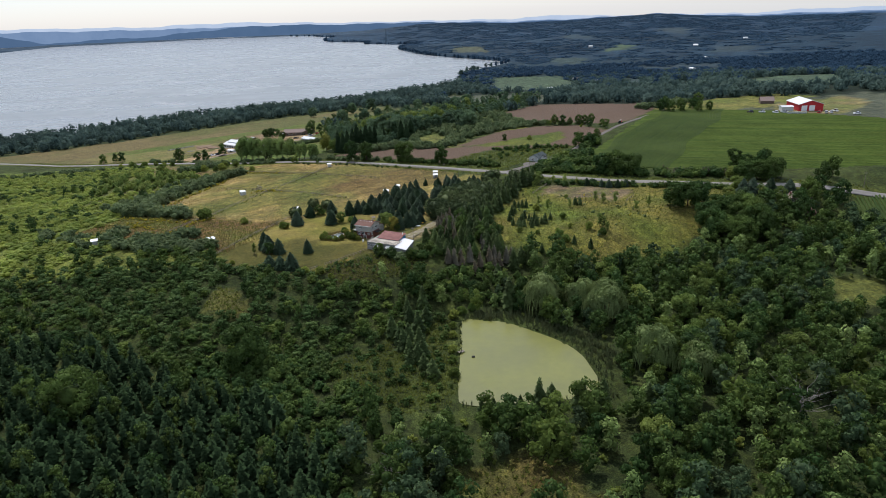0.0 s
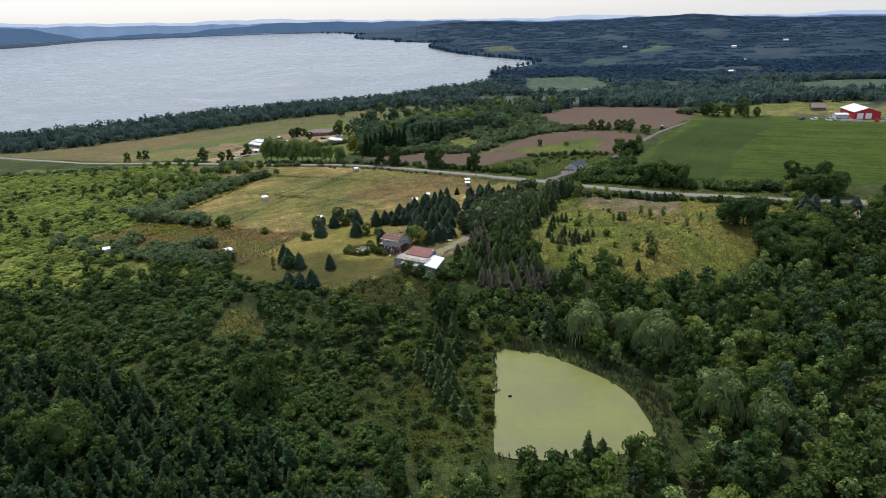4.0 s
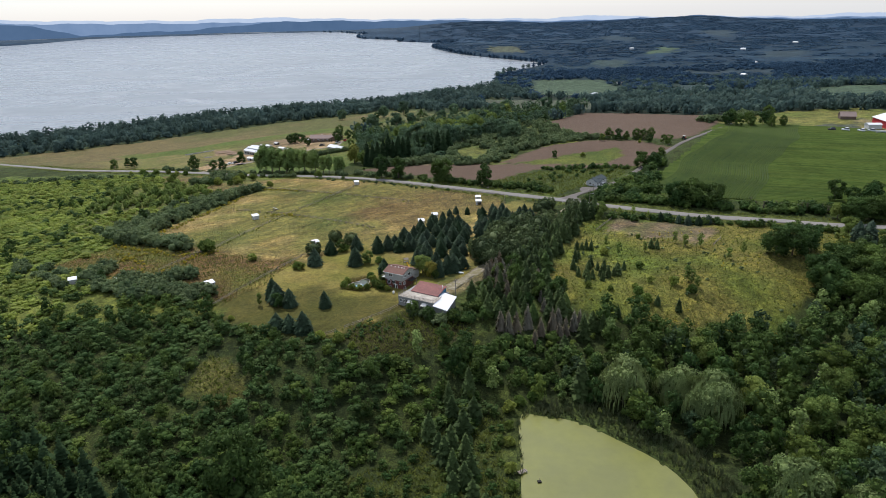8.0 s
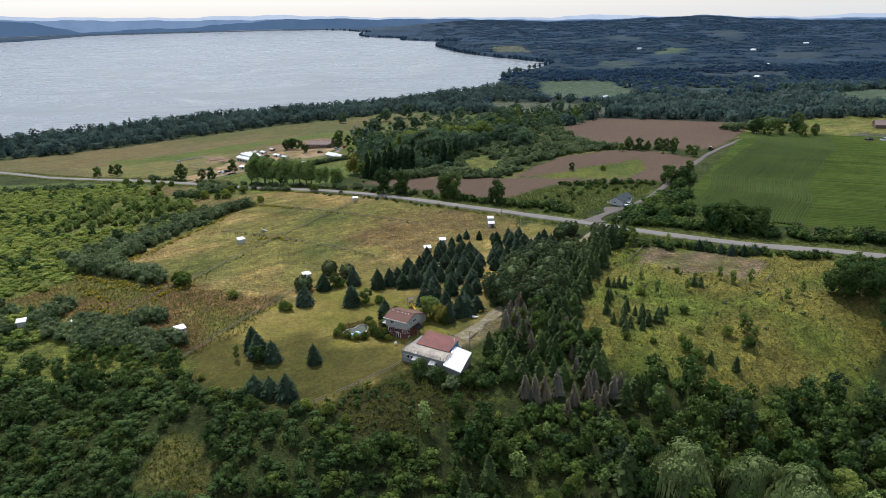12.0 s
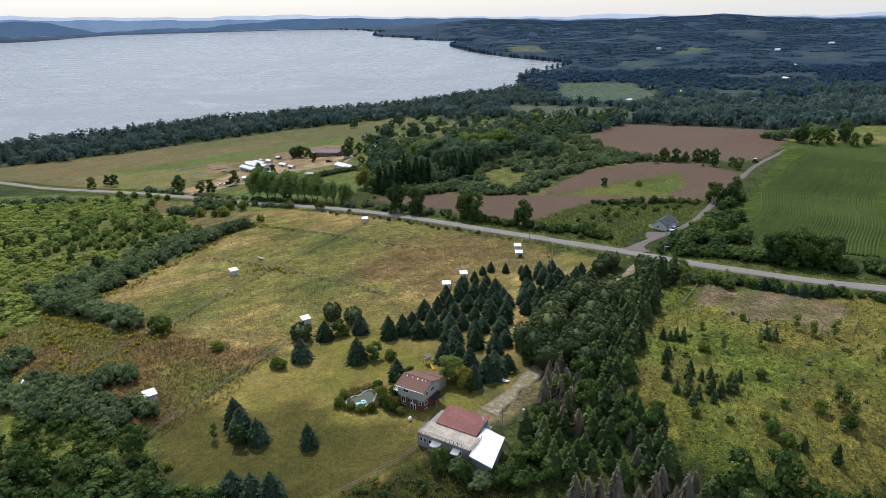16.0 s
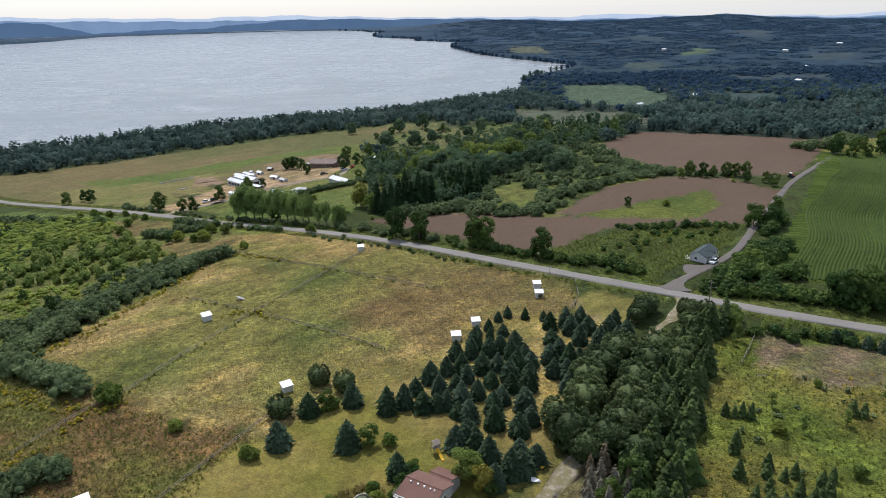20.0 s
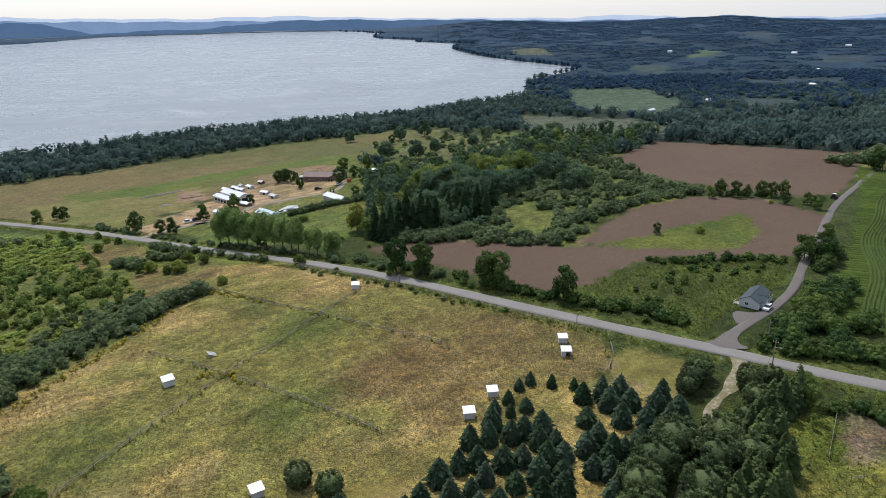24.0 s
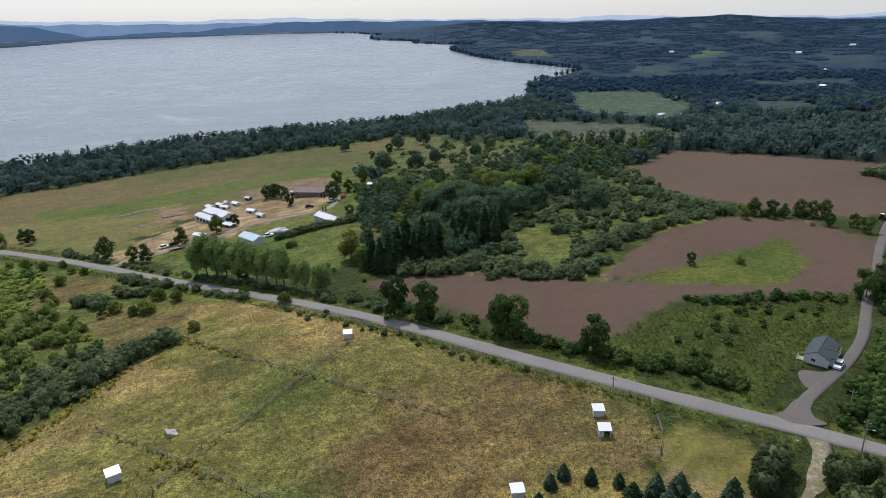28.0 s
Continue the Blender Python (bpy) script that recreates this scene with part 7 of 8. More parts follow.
for i in range(16):
    box("plank", 6.55, 0.18 + i * 0.30, 3.0, 13.2, 0.28, 0.12, M["deckwood"], roof_deck)
for i in range(14):
    rod("rail_post", (0.02 + i * 1.005, 0.05, 3.0), (0.02 + i * 1.005, 0.05, 4.0), 0.045, M["wood"], low)
for z in (3.35, 3.65, 3.98):
    rod("deck_rail", (0, 0.05, z), (13.1, 0.05, z), 0.035, M["wood"], low)
    rod("deck_rail", (0, 0.05, z), (0, 4.9, z), 0.035, M["wood"], low)
    rod("deck_rail", (13.1, 0.05, z), (13.1, 4.4, z), 0.035, M["wood"], low)
for v in (1.6, 3.2, 4.8):
    rod("rail_post", (0, v, 3.0), (0, v, 4.0), 0.045, M["wood"], low)
    rod("rail_post", (13.1, v, 3.0), (13.1, v, 4.0), 0.045, M["wood"], low)
bm = extrude_profile([(4.65, 3.25), (10.5, 4.55), (10.5, 4.68), (4.65, 3.38)], 10.2)
bmesh.ops.translate(bm, verts=bm.verts[:], vec=(6.8, 0, 0))
tilt = math.atan2(1.3, 5.85)
metal = part("metal_roof", bm, M["redmetal"], low, "faded red ribbed metal roof")
for rx in np.arange(1.8, 11.9, 0.62):
    rib = solid(bmesh.new(), 0, 0, -0.04, 0.06, 5.95, 0.08)
    part("rib", rib, M["redmetal"], metal).matrix_basis = Matrix.Translation((float(rx), 7.57, 4.03)) @ Matrix.Rotation(tilt, 4, "X")
part("upper_wall", extrude_profile([(4.9, 2.9), (10.2, 2.9), (10.2, 4.45), (4.9, 3.28)], 9.8), M["blue"], low, "wall sheeted in blue").matrix_basis = Matrix.Translation((6.8, 0, 0))
rod("roof_flue", (10.9, 9.4, 4.2), (10.9, 9.4, 5.1), 0.14, M["white"], low, 10, "white flue with a cap")
rod("roof_flue", (11.2, 9.0, 4.2), (11.2, 9.0, 4.9), 0.11, M["white"], low, 10, "white flue")
def slab(corners, thick):
    """A flat slab with the given upper corners."""
    bm = bmesh.new()
    top = [bm.verts.new(c) for c in corners]
    low_side = [bm.verts.new((c[0], c[1], c[2] - thick)) for c in corners]
    bm.faces.new(top)
    bm.faces.new(low_side[::-1])
    for i in range(len(corners)):
        j = (i + 1) % len(corners)
        bm.faces.new((top[j], top[i], low_side[i], low_side[j]))
    bmesh.ops.recalc_face_normals(bm, faces=bm.faces[:])
    return bm


annex_roof = part("annex_roof", slab([(11.5, 8.5, 3.3), (17.2, 7.5, 3.25), (19.3, -2.2, 2.75), (13.5, -1.2, 2.8)], 0.16), M["whitemetal"], low, "bright white metal annex roof")
part("annex_wall", slab([(12.6, 7.9, 3.05), (16.9, 7.1, 3.02), (18.8, -1.8, 2.55), (13.75, -0.9, 2.6)], 5.4), M["greywall"], low, "grey annex wall")
for u in np.linspace(0.12, 0.88, 6):
    a, b = Vector((11.5, 8.5, 3.31)).lerp(Vector((17.2, 7.5, 3.26)), u), Vector((13.5, -1.2, 2.81)).lerp(Vector((19.3, -2.2, 2.76)), u)
    rod("roof_seam", a, b, 0.03, M["whitemetal"], annex_roof, 4)
landing = new("back_landing")
landing.parent = low
box("plank", 9.2, 11.2, 3.0, 3.2, 1.2, 0.1, M["deckwood"], landing)
for dx in (7.7, 9.2, 10.7):
    rod("landing_post", (dx, 11.75, 0.0), (dx, 11.75, 4.9), 0.05, M["wood"], landing)
for z in (4.4, 4.85):
    rod("landing_rail", (7.7, 11.75, z), (10.7, 11.75, z), 0.04, M["wood"], landing)
for u, w in ((0.9, 0.8), (2.0, 0.8), (3.6, 1.4), (9.3, 0.7), (10.6, 0.9)):
    win = window(low, "f", u, 1.7, w, 0.95, 1, 0.0)
for u in (5.0, 9.9):
    bm = extrude_profile([(-1.35, 1.75), (-0.02, 2.35), (-0.02, 2.43), (-1.35, 1.83)], 2.3 if u < 6 else 1.8)
    bmesh.ops.translate(bm, verts=bm.verts[:], vec=(u, 0, 0))
    part("awning", bm, M["offwhite"], low, "weathered white awning")
for sx in np.arange(3.0, 9.5, 0.8):
    rod("joist_end", (sx, 10.4, 4.3), (sx, 10.9, 4.42), 0.05, M["wood"], low)

# pool
POOL = [(-16.3, 279.0), (-14.8, 281.0), (-13.2, 281.4), (-12.2, 283.0), (-10.6, 283.6), (-9.4, 282.2), (-9.6, 279.6), (-11.2, 277.0), (-13.4, 276.6), (-15.6, 277.2)]
PZ = float(ground_z(-12.8, 279.8))
pool = tagged(new("swimming_pool"), "kidney-shaped garden pool with murky water and stone edge", "pool")
pool.matrix_basis = pose(-12.8, 279.8, PZ)


def ring(pts, n=6):
    out, k = [], len(pts)
    for i in range(k):
        p0, p1, p2, p3 = (np.array(pts[(i + d) % k], float) for d in (-1, 0, 1, 2))
        for u in np.arange(n) / n:
            out.append(0.5 * (2 * p1 + (p2 - p0) * u + (2 * p0 - 5 * p1 + 4 * p2 - p3) * u * u + (3 * p1 - p0 - 3 * p2 + p3) * u ** 3))
    return np.array(out) - (-12.8, 279.8)


def band(pts, inner, outer, z0, z1):
    bm = bmesh.new()
    k = len(pts)
    c = pts.mean(0)
    out = (pts - c) / np.linalg.norm(pts - c, axis=1)[:, None]
    rows = [[bm.verts.new((*(pts[i] + out[i] * o), z)) for i in range(k)] for o, z in ((inner, z0), (inner, z1), (outer, z1), (outer, z0))]
    for r in range(3):
        for i in range(k):
            bm.faces.new((rows[r][i], rows[r][(i + 1) % k], rows[r + 1][(i + 1) % k], rows[r + 1][i]))
    bmesh.ops.recalc_face_normals(bm, faces=bm.faces[:])
    return bm


edge = ring(POOL)
part("pool_edge", band(edge, -0.1, 0.32, -0.3, 0.28), M["stone"], pool, "pale stone coping")
bm = bmesh.new()
bm.faces.new([bm.verts.new((px, py, 0.16)) for px, py in edge])
part("water", bm, M["poolwater"], pool, "dark green murky water")
bm = bmesh.new()
pts = [(-2.2, -2.4), (0.2, -2.6), (1.5, -1.4), (0.6, -0.9), (-0.8, -1.5), (-2.0, -1.6)]
bm.faces.new([bm.verts.new((px, py, 0.19)) for px, py in pts])
part("liner", bm, M["turquoise"], pool, "loose turquoise liner lying on the water")
box("float", 0.5, -1.0, 0.19, 1.1, 0.5, 0.22, M["white"], pool, "white pool float", 0.08)

# play set, kayak, boat and tanks in the yard
play = root("play_set", "wooden climbing frame with a yellow slide", "play set", 3.8, 295.6, 25)
for dx, dy in ((-0.8, -0.8), (0.8, -0.8), (-0.8, 0.8), (0.8, 0.8)):
    rod("post", (dx, dy, -0.3), (dx * 0.8, dy * 0.8, 2.5), 0.07, M["wood"], play)
box("platform", 0, 0, 1.3, 1.5, 1.5, 0.1, M["wood"], play)
for k in range(5):
    rod("rung", (0.8, -0.8, 0.3 + k * 0.45), (0.8, 0.8, 0.3 + k * 0.45), 0.035, M["wood"], play)
part("slide", extrude_profile([(-3.4, 0.05), (-3.0, 0.05), (-0.7, 1.35), (-0.7, 1.5), (-3.0, 0.2), (-3.4, 0.2)], 0.6), M["plastic"], play, "yellow plastic slide")
part("canopy", extrude_profile([(-0.9, 2.4), (0, 2.9), (0.9, 2.4), (0.9, 2.46), (0, 2.98), (-0.9, 2.46)], 1.7), M["wood"], play)


def hull(name, label, category, x, y, turn, ln, w, h, material, lift=0.0):
    ob = root(name, label, category, x, y, turn, float(ground_z(x, y)) + lift)
    bm = bmesh.new()
    rows = []
    for u in np.linspace(-1, 1, 11):
        s = (1 - abs(u) ** 2.6)
        rows.append([bm.verts.new((u * ln / 2, w / 2 * s * q, z * h + 0.18 * h * abs(u) ** 3)) for q, z in ((-1, 0.75), (-0.7, 0.2), (0, 0), (0.7, 0.2), (1, 0.75), (0.5, 1.0), (-0.5, 1.0))])
    for r in range(10):
        for i in range(7):
            bm.faces.new((rows[r][i], rows[r][(i + 1) % 7], rows[r + 1][(i + 1) % 7], rows[r + 1][i]))
    bmesh.ops.remove_doubles(bm, verts=bm.verts[:], dist=0.005)
    bmesh.ops.recalc_face_normals(bm, faces=bm.faces[:])
    part("hull", bm, material, ob)
    return ob


hull("upturned_boat", "white boat lying upturned on the grass", "boat", 22.4, 284.6, -28, 3.4, 1.3, 0.55, M["white"])
kayak = hull("yellow_cart", "yellow plastic cart on the grass", "cart", 25.2, 288.2, 60, 1.7, 0.9, 0.55, M["plastic"], 0.15)
for dx in (-0.5, 0.5):
    rod("wheel", (dx, -0.45, 0.02), (dx, 0.45, 0.02), 0.2, M["rubber"], kayak)


def tank(x, y, h, r):
    ob = root("white_tank", "small white tank standing on grass", "tank", x, y)
    bm = bmesh.new()
    bmesh.ops.create_uvsphere(bm, u_segments=14, v_segments=8, radius=r, matrix=Matrix.Translation((0, 0, h * 0.55)) @ Matrix.Diagonal((1, 1, h * 0.5 / r, 1)))
    part("vessel", bm, M["white"], ob)
    rod("foot_ring", (0, 0, -0.1), (0, 0, 0.18), r * 0.6, M["steel"], ob, 12)
    rod("valve", (0, 0, h * 1.0), (0, 0, h * 1.12), 0.07, M["steel"], ob)


tank(-1.2, 270.0, 1.1, 0.42)
tank(25.1, 270.7, 0.9, 0.35)


# ---- animal shelters in the fields ----
def shelter(label, x, y, turn, size=1.0, open_front=False):
    ob = root("field_shelter", label, "shelter", x, y, turn, None, "field shelters")
    w, d, h = 2.5 * size, 2.2 * size, 1.75 * size
    if open_front:
        box("side_wall", -w / 2 + 0.06, 0, -0.2, 0.12, d, h + 0.1, M["offwhite"], ob)
        box("side_wall", w / 2 - 0.06, 0, -0.2, 0.12, d, h + 0.1, M["offwhite"], ob)
        box("back_wall", 0, d / 2 - 0.06, -0.2, w - 0.26, 0.12, h + 0.1, M["offwhite"], ob)
        box("half_front", -w * 0.28, -d / 2 + 0.06, -0.2, w * 0.36, 0.12, h + 0.1, M["offwhite"], ob)
    else:
        box("wall", 0, 0, -0.3, w, d, h + 0.3, M["offwhite"], ob, "weathered white panels")
        # dark panel that stands for the shade inside the doorway
        door(ob, "r", 0.1, 0.8, 1.6, w, d, M["dark"])
    bm = extrude_profile([(-d / 2 - 0.3, h), (d / 2 + 0.25, h + 0.36), (d / 2 + 0.25, h + 0.46), (-d / 2 - 0.3, h + 0.1)], w + 0.45)
    part("roof", bm, M["whitemetal"], ob, "white sheet roof")
    for sx in (-1, 1):
        box("skid", sx * w * 0.4, 0, -0.15, 0.14, d + 0.5, 0.16, M["wood"], ob)
    return ob


for lab, sx, sy, turn, size, op in (("white box shelter standing in the dry field", -64.1, 370.5, 32, 1.05, False), ("white shelter beside the hillside scrub", -115.6, 297.2, 20, 1.0, False),
                                    ("white shelter half hidden by bushes", -98.3, 294, 20, 0.9, False), ("white shelter in brown weeds beside bushes", -64.3, 284.4, 34, 1.05, False),
                                    ("white shelter near the road fence", 42.2, 381.6, -4, 0.95, False), ("white open-fronted shelter near the road fence", 41.4, 373.9, -6, 1.0, True),
                                    ("white shelter in the far corner of the field", -19.4, 431.8, 4, 0.95, False), ("white shelter at the edge of the spruces", 12.3, 347.6, 2, 1.0, False),
                                    ("white shelter behind small spruces", 18.9, 356.4, 2, 0.95, False), ("white shelter behind dark trees", -31.8, 323.6, 28, 0.95, False)):
    shelter(lab, sx, sy, turn, size, op)

pallet = root("collapsed_rack", "leaning pale slatted hay rack lying in grass", "rack", -57.4, 386, 30)
for i in range(7):
    b = box("slat", 0, -1.2 + i * 0.4, 0.75, 2.6, 0.22, 0.06, M["offwhite"], pallet)
    b.rotation_euler = (radians(0), radians(27), radians(2 * (i % 3)))
for dy in (-1.1, 0, 1.1):
    box("beam", 0, dy, 0.05, 2.4, 0.12, 0.18, M["wood"], pallet)


# ---- fences ----
POST = bpy.data.meshes.new("post")
bm = solid(bmesh.new(), 0, 0, -0.3, 0.13, 0.13, 1.6)
bm.to_mesh(POST)
bm.free()
POST.materials.append(M["wood"])
RAIL = bpy.data.meshes.new("rail")
bm = solid(bmesh.new(), 0.5, 0, -0.05, 1.0, 0.07, 0.12)
bm.to_mesh(RAIL)
bm.free()
RAIL.materials.append(M["wood"])


def fence(line, gap=3.4, rails=(0.55, 1.05), label="weathered grey post and rail fence"):
    ob = tagged(new("fence"), label, "fence", "field fences")
    ob.matrix_basis = Matrix.Translation((*line[0], float(ground_z(*line[0]))))
    base = Vector(ob.matrix_basis.translation)
    pts = []
    for (x0, y0), (x1, y1) in zip(line, line[1:]):
        k = max(1, round(math.hypot(x1 - x0, y1 - y0) / gap))
        pts += [(x0 + (x1 - x0) * i / k, y0 + (y1 - y0) * i / k) for i in range(k)]
    pts.append(line[-1])
    tops = [Vector((x, y, float(ground_z(x, y)))) - base for x, y in pts]
    for i, p in enumerate(tops):
        post = new("post", POST)
        post.parent = ob
        post.matrix_basis = Matrix.Translation(p) @ Euler((radians(RNG.normal(0, 3)), radians(RNG.normal(0, 3)), RNG.uniform(0, 1))).to_matrix().to_4x4()
        if i + 1 < len(tops) and RNG.random() > 0.06:
            for h in rails:
                a, b = p + Vector((0, 0, h + RNG.normal(0, 0.03))), tops[i + 1] + Vector((0, 0, h + RNG.normal(0, 0.03)))
                rail = new("rail", RAIL)
                rail.parent = ob
                rail.matrix_basis = Matrix.Translation(a) @ (b - a).to_track_quat("X", "Z").to_matrix().to_4x4() @ Matrix.Diagonal(((b - a).length, 1, 1, 1))


fence([(-17.5, 430), (-29, 410), (-40, 390), (-50, 374), (-65.7, 341.9), (-72.3, 326.3), (-78, 320), (-87.4, 302.8)])
fence([(-79, 393), (-58, 379), (-38, 365), (-26, 357), (-8, 343)])
fence([(-72, 443), (-43, 419), (-29, 410), (-11, 397), (8, 385)])
fence([(-62, 266), (-55.9, 276.1), (-48.8, 287.6), (-41.1, 300.4), (-34, 312)])
fence([(-23.7, 241.5), (-13.6, 248.2), (-2.6, 256.5), (0.2, 259.5)])
fence([(-45, 463), (-7, 434.5), (37, 398.5), (56, 385)])
fence([(56, 385), (54, 372), (50, 364)])
fence([(84.4, 324.4), (97.3, 341.6)], 2.6)
fence([(85.2, 318.2), (90, 317.8)], 2.4)
fence([(123.3, 300.3), (130.2, 308.1)], 2.6)
fence([(-173.4, 648.2), (-154.1, 667.9)], 4)
fence([(-150, 600), (-128, 582), (-118, 575), (-104, 590)], 4)
fence([(-136, 566), (-124, 590), (-112, 600)], 4)


# ---- utility poles ----
def utility_pole(x, y, turn, h, label, lamp_arm=False):
    ob = root("utility_pole", label, "pole", x, y, turn, None, "utility poles")
    rod("shaft", (0, 0, -0.8), (0, 0, h), 0.15, M["wood"], ob, 8, "", 0.1)
    if lamp_arm:
        rod("lamp_arm", (0, 0, h * 0.72), (1.3, 0, h * 0.76), 0.035, M["steel"], ob)
        box("lamp_head", 1.4, 0, h * 0.74, 0.5, 0.22, 0.16, M["steel"], ob)
    box("crossarm", 0, 0, h - 0.7, 1.5, 0.1, 0.12, M["wood"], ob)
    for dx in (-0.65, 0.65):
        rod("insulator", (dx, 0, h - 0.58), (dx, 0, h - 0.38), 0.05, M["stone"], ob)


utility_pole(18.8, 262.0, 30, 7.2, "wooden utility pole beside the low building")
utility_pole(92.4, 361.6, -35, 8.0, "wooden utility pole with a small lamp at the road", True)
utility_pole(98, 374.5, -35, 7.0, "wooden utility pole in roadside bushes")
utility_pole(48.6, 391, -35, 4.0, "short wooden pole at the roadside")
utility_pole(-4.0, 432.5, -35, 4.0, "short wooden pole at the roadside")
utility_pole(250, 305, -20, 8.0, "wooden utility pole at the road")


def wire(p0, p1, sag):
    cu = bpy.data.curves.new("cable", "CURVE")
    cu.dimensions, cu.bevel_depth = "3D", 0.02
    sp = cu.splines.new("POLY")
    sp.points.add(15)
    for i in range(16):
        u = i / 15
        p = Vector(p0).lerp(Vector(p1), u)
        sp.points[i].co = (p.x, p.y, p.z - sag * 4 * u * (1 - u), 1)
    cu.materials.append(M["rubber"])
    tagged(new("power_cable", cu), "thin sagging power cable between poles", "cable", "power cables")


wire((18.8, 262.0, float(ground_z(18.8, 262)) + 6.8), (92.4, 361.6, float(ground_z(92.4, 361.6)) + 7.6), 1.5)
wire((18.5, 262.4, float(ground_z(18.8, 262)) + 6.7), (5.0, 274.6, HZ + 5.0), 0.5)

# mailbox and posts at the drive
mail = root("mailbox", "grey mailbox on a wooden post", "mailbox", 80.6, 365.4, -35)
rod("post", (0, 0, -0.3), (0, 0, 1.0), 0.06, M["wood"], mail)
part("box", extrude_profile([(-0.14, 1.0), (0.14, 1.0), (0.14, 1.18), (0.08, 1.28), (-0.08, 1.28), (-0.14, 1.18)], 0.5), M["greymetal"], mail)

# ---- the grey house ----
grey = root("grey_house", "single-storey pale grey house with a dark shingle roof", "house", 107.9, 401.3, 46.3)
gable_walls(grey, 13.6, 6.6, 2.7, 1.75, M["palewall"], -0.8)
gable_roof(grey, 13.6, 6.6, 2.7, 1.75, 0.4, M["darkshingle"])
wing = new("front_wing")
wing.parent = grey
wing.matrix_basis = Matrix.Translation((-2.0, -2.6, 0)) @ Matrix.Rotation(radians(90), 4, "Z")
gable_walls(wing, 4.0, 5.0, 2.6, 1.3, M["palewall"])
gable_roof(wing, 4.0, 5.0, 2.6, 1.3, 0.35, M["darkshingle"])
for u in (-5.2, 2.6, 5.0):
    window(grey, "f", u, 1.5, 1.2, 1.1, 13.6, 6.6)
window(grey, "l", 0.8, 1.5, 1.2, 1.0, 13.6, 6.6)
for u in (-4.5, -1.0, 3.0):
    window(grey, "b", u, 1.5, 1.3, 1.1, 13.6, 6.6)
box("corner_trim", -6.82, -3.32, -0.5, 0.14, 0.14, 3.2, M["white"], grey)
box("corner_trim", -6.82, 3.32, -0.5, 0.14, 0.14, 3.2, M["white"], grey)
for i in range(5):
    rod("porch_post", (1.0 + i * 1.3, -4.4, -0.4), (1.0 + i * 1.3, -4.4, 2.3), 0.06, M["white"], grey)
box("porch_floor", 3.6, -3.9, -0.3, 5.8, 1.3, 0.2, M["deckwood"], grey)
back_deck = new("back_deck")
back_deck.parent = grey
for i in range(9):
    box("plank", -6.0 + i * 0.3, 4.4, 0.25, 0.27, 2.1, 0.07, M["deckwood"], back_deck)
for dx in (-6.1, -3.6):
    rod("deck_post", (dx, 5.4, -0.6), (dx, 5.4, 1.2), 0.06, M["white"], grey)
rod("deck_rail", (-6.1, 5.4, 1.15), (-3.6, 5.4, 1.15), 0.05, M["white"], grey)
rod("roof_vent", (2.0, 0.9, 4.0), (2.0, 0.9, 4.6), 0.12, M["steel"], grey)
grey.scale = (0.82, 0.86, 0.9)


def vehicle(name, label, x, y, turn, ln, w, h, paint, lift=0.2):
    ob = root(name, label, "car", x, y, turn, float(ground_z(x, y)) + lift, "parked vehicles")
    body = part("body", extrude_profile([(-w / 2, 0.35), (w / 2, 0.35), (w / 2, h * 0.52), (w / 2 - 0.08, h * 0.58), (-w / 2 + 0.08, h * 0.58), (-w / 2, h * 0.52)], ln), paint, ob)
    bm = bmesh.new()
    q = [bm.verts.new(c) for c in ((-ln * 0.42, -w * 0.46, h * 0.57), (ln * 0.2, -w * 0.46, h * 0.57), (ln * 0.2, w * 0.46, h * 0.57), (-ln * 0.42, w * 0.46, h * 0.57),
                                   (-ln * 0.34, -w * 0.38, h), (ln * 0.06, -w * 0.38, h), (ln * 0.06, w * 0.38, h), (-ln * 0.34, w * 0.38, h))]
    for f in ((0, 1, 5, 4), (1, 2, 6, 5), (2, 3, 7, 6), (3, 0, 4, 7), (4, 5, 6, 7)):
        bm.faces.new([q[i] for i in f])
    part("cabin_glass", bm, M["glass"], ob, "dark car windows")
    box("roof_panel", -ln * 0.14, 0, h - 0.02, ln * 0.42, w * 0.78, 0.06, paint, ob)
    for dx in (-ln * 0.31, ln * 0.31):
        for dy in (-w / 2 + 0.1, w / 2 - 0.1):
            wheel = new("wheel")
            wheel.parent = ob
            rod("tyre", (dx, dy - 0.11, 0.33), (dx, dy + 0.11, 0.33), 0.33, M["rubber"], wheel, 16)
            rod("rim", (dx, dy - 0.12, 0.33), (dx, dy + 0.12, 0.33), 0.19, M["steel"], wheel, 12)
    for dy in (-w * 0.36, w * 0.36):
        box("headlight", ln / 2 - 0.02, dy, h * 0.4, 0.06, 0.35, 0.14, M["stone"], ob)
    return ob


vehicle("parked_car", "white car parked beside the grey house", 109.2, 395.6, 225, 4.5, 1.8, 1.5, M["carpaint"])

# ---- the farm by the lake ----
barn = root("large_barn", "long white-roofed barn with two parallel gables", "barn", -105.5, 619, -46)
gable_walls(barn, 21, 7.2, 4.2, 1.3, M["greymetal"], -1.6)
gable_roof(barn, 21, 7.2, 4.2, 1.3, 0.4, M["whitemetal"], "white ribbed metal roof", ribs=1.2)
side = new("side_bay")
side.parent = barn
side.matrix_basis = Matrix.Translation((-0.6, -6.4, 0))
gable_walls(side, 19, 5.2, 2.9, 1.0, M["offwhite"], -1.6)
gable_roof(side, 19, 5.2, 2.9, 1.0, 0.4, M["whitemetal"], "white ribbed metal roof", ribs=1.2)
# flat dark panels on the closed walls stand for shade inside
door(barn, "r", 0, 4.0, 3.4, 21, 7.2, M["dark"], -0.4)
for u in (-7, -3.5, 0, 3.5, 7):
    door(side, "f", u, 2.2, 1.5, 19, 5.2, M["dark"], 0.4, "shade_panel")
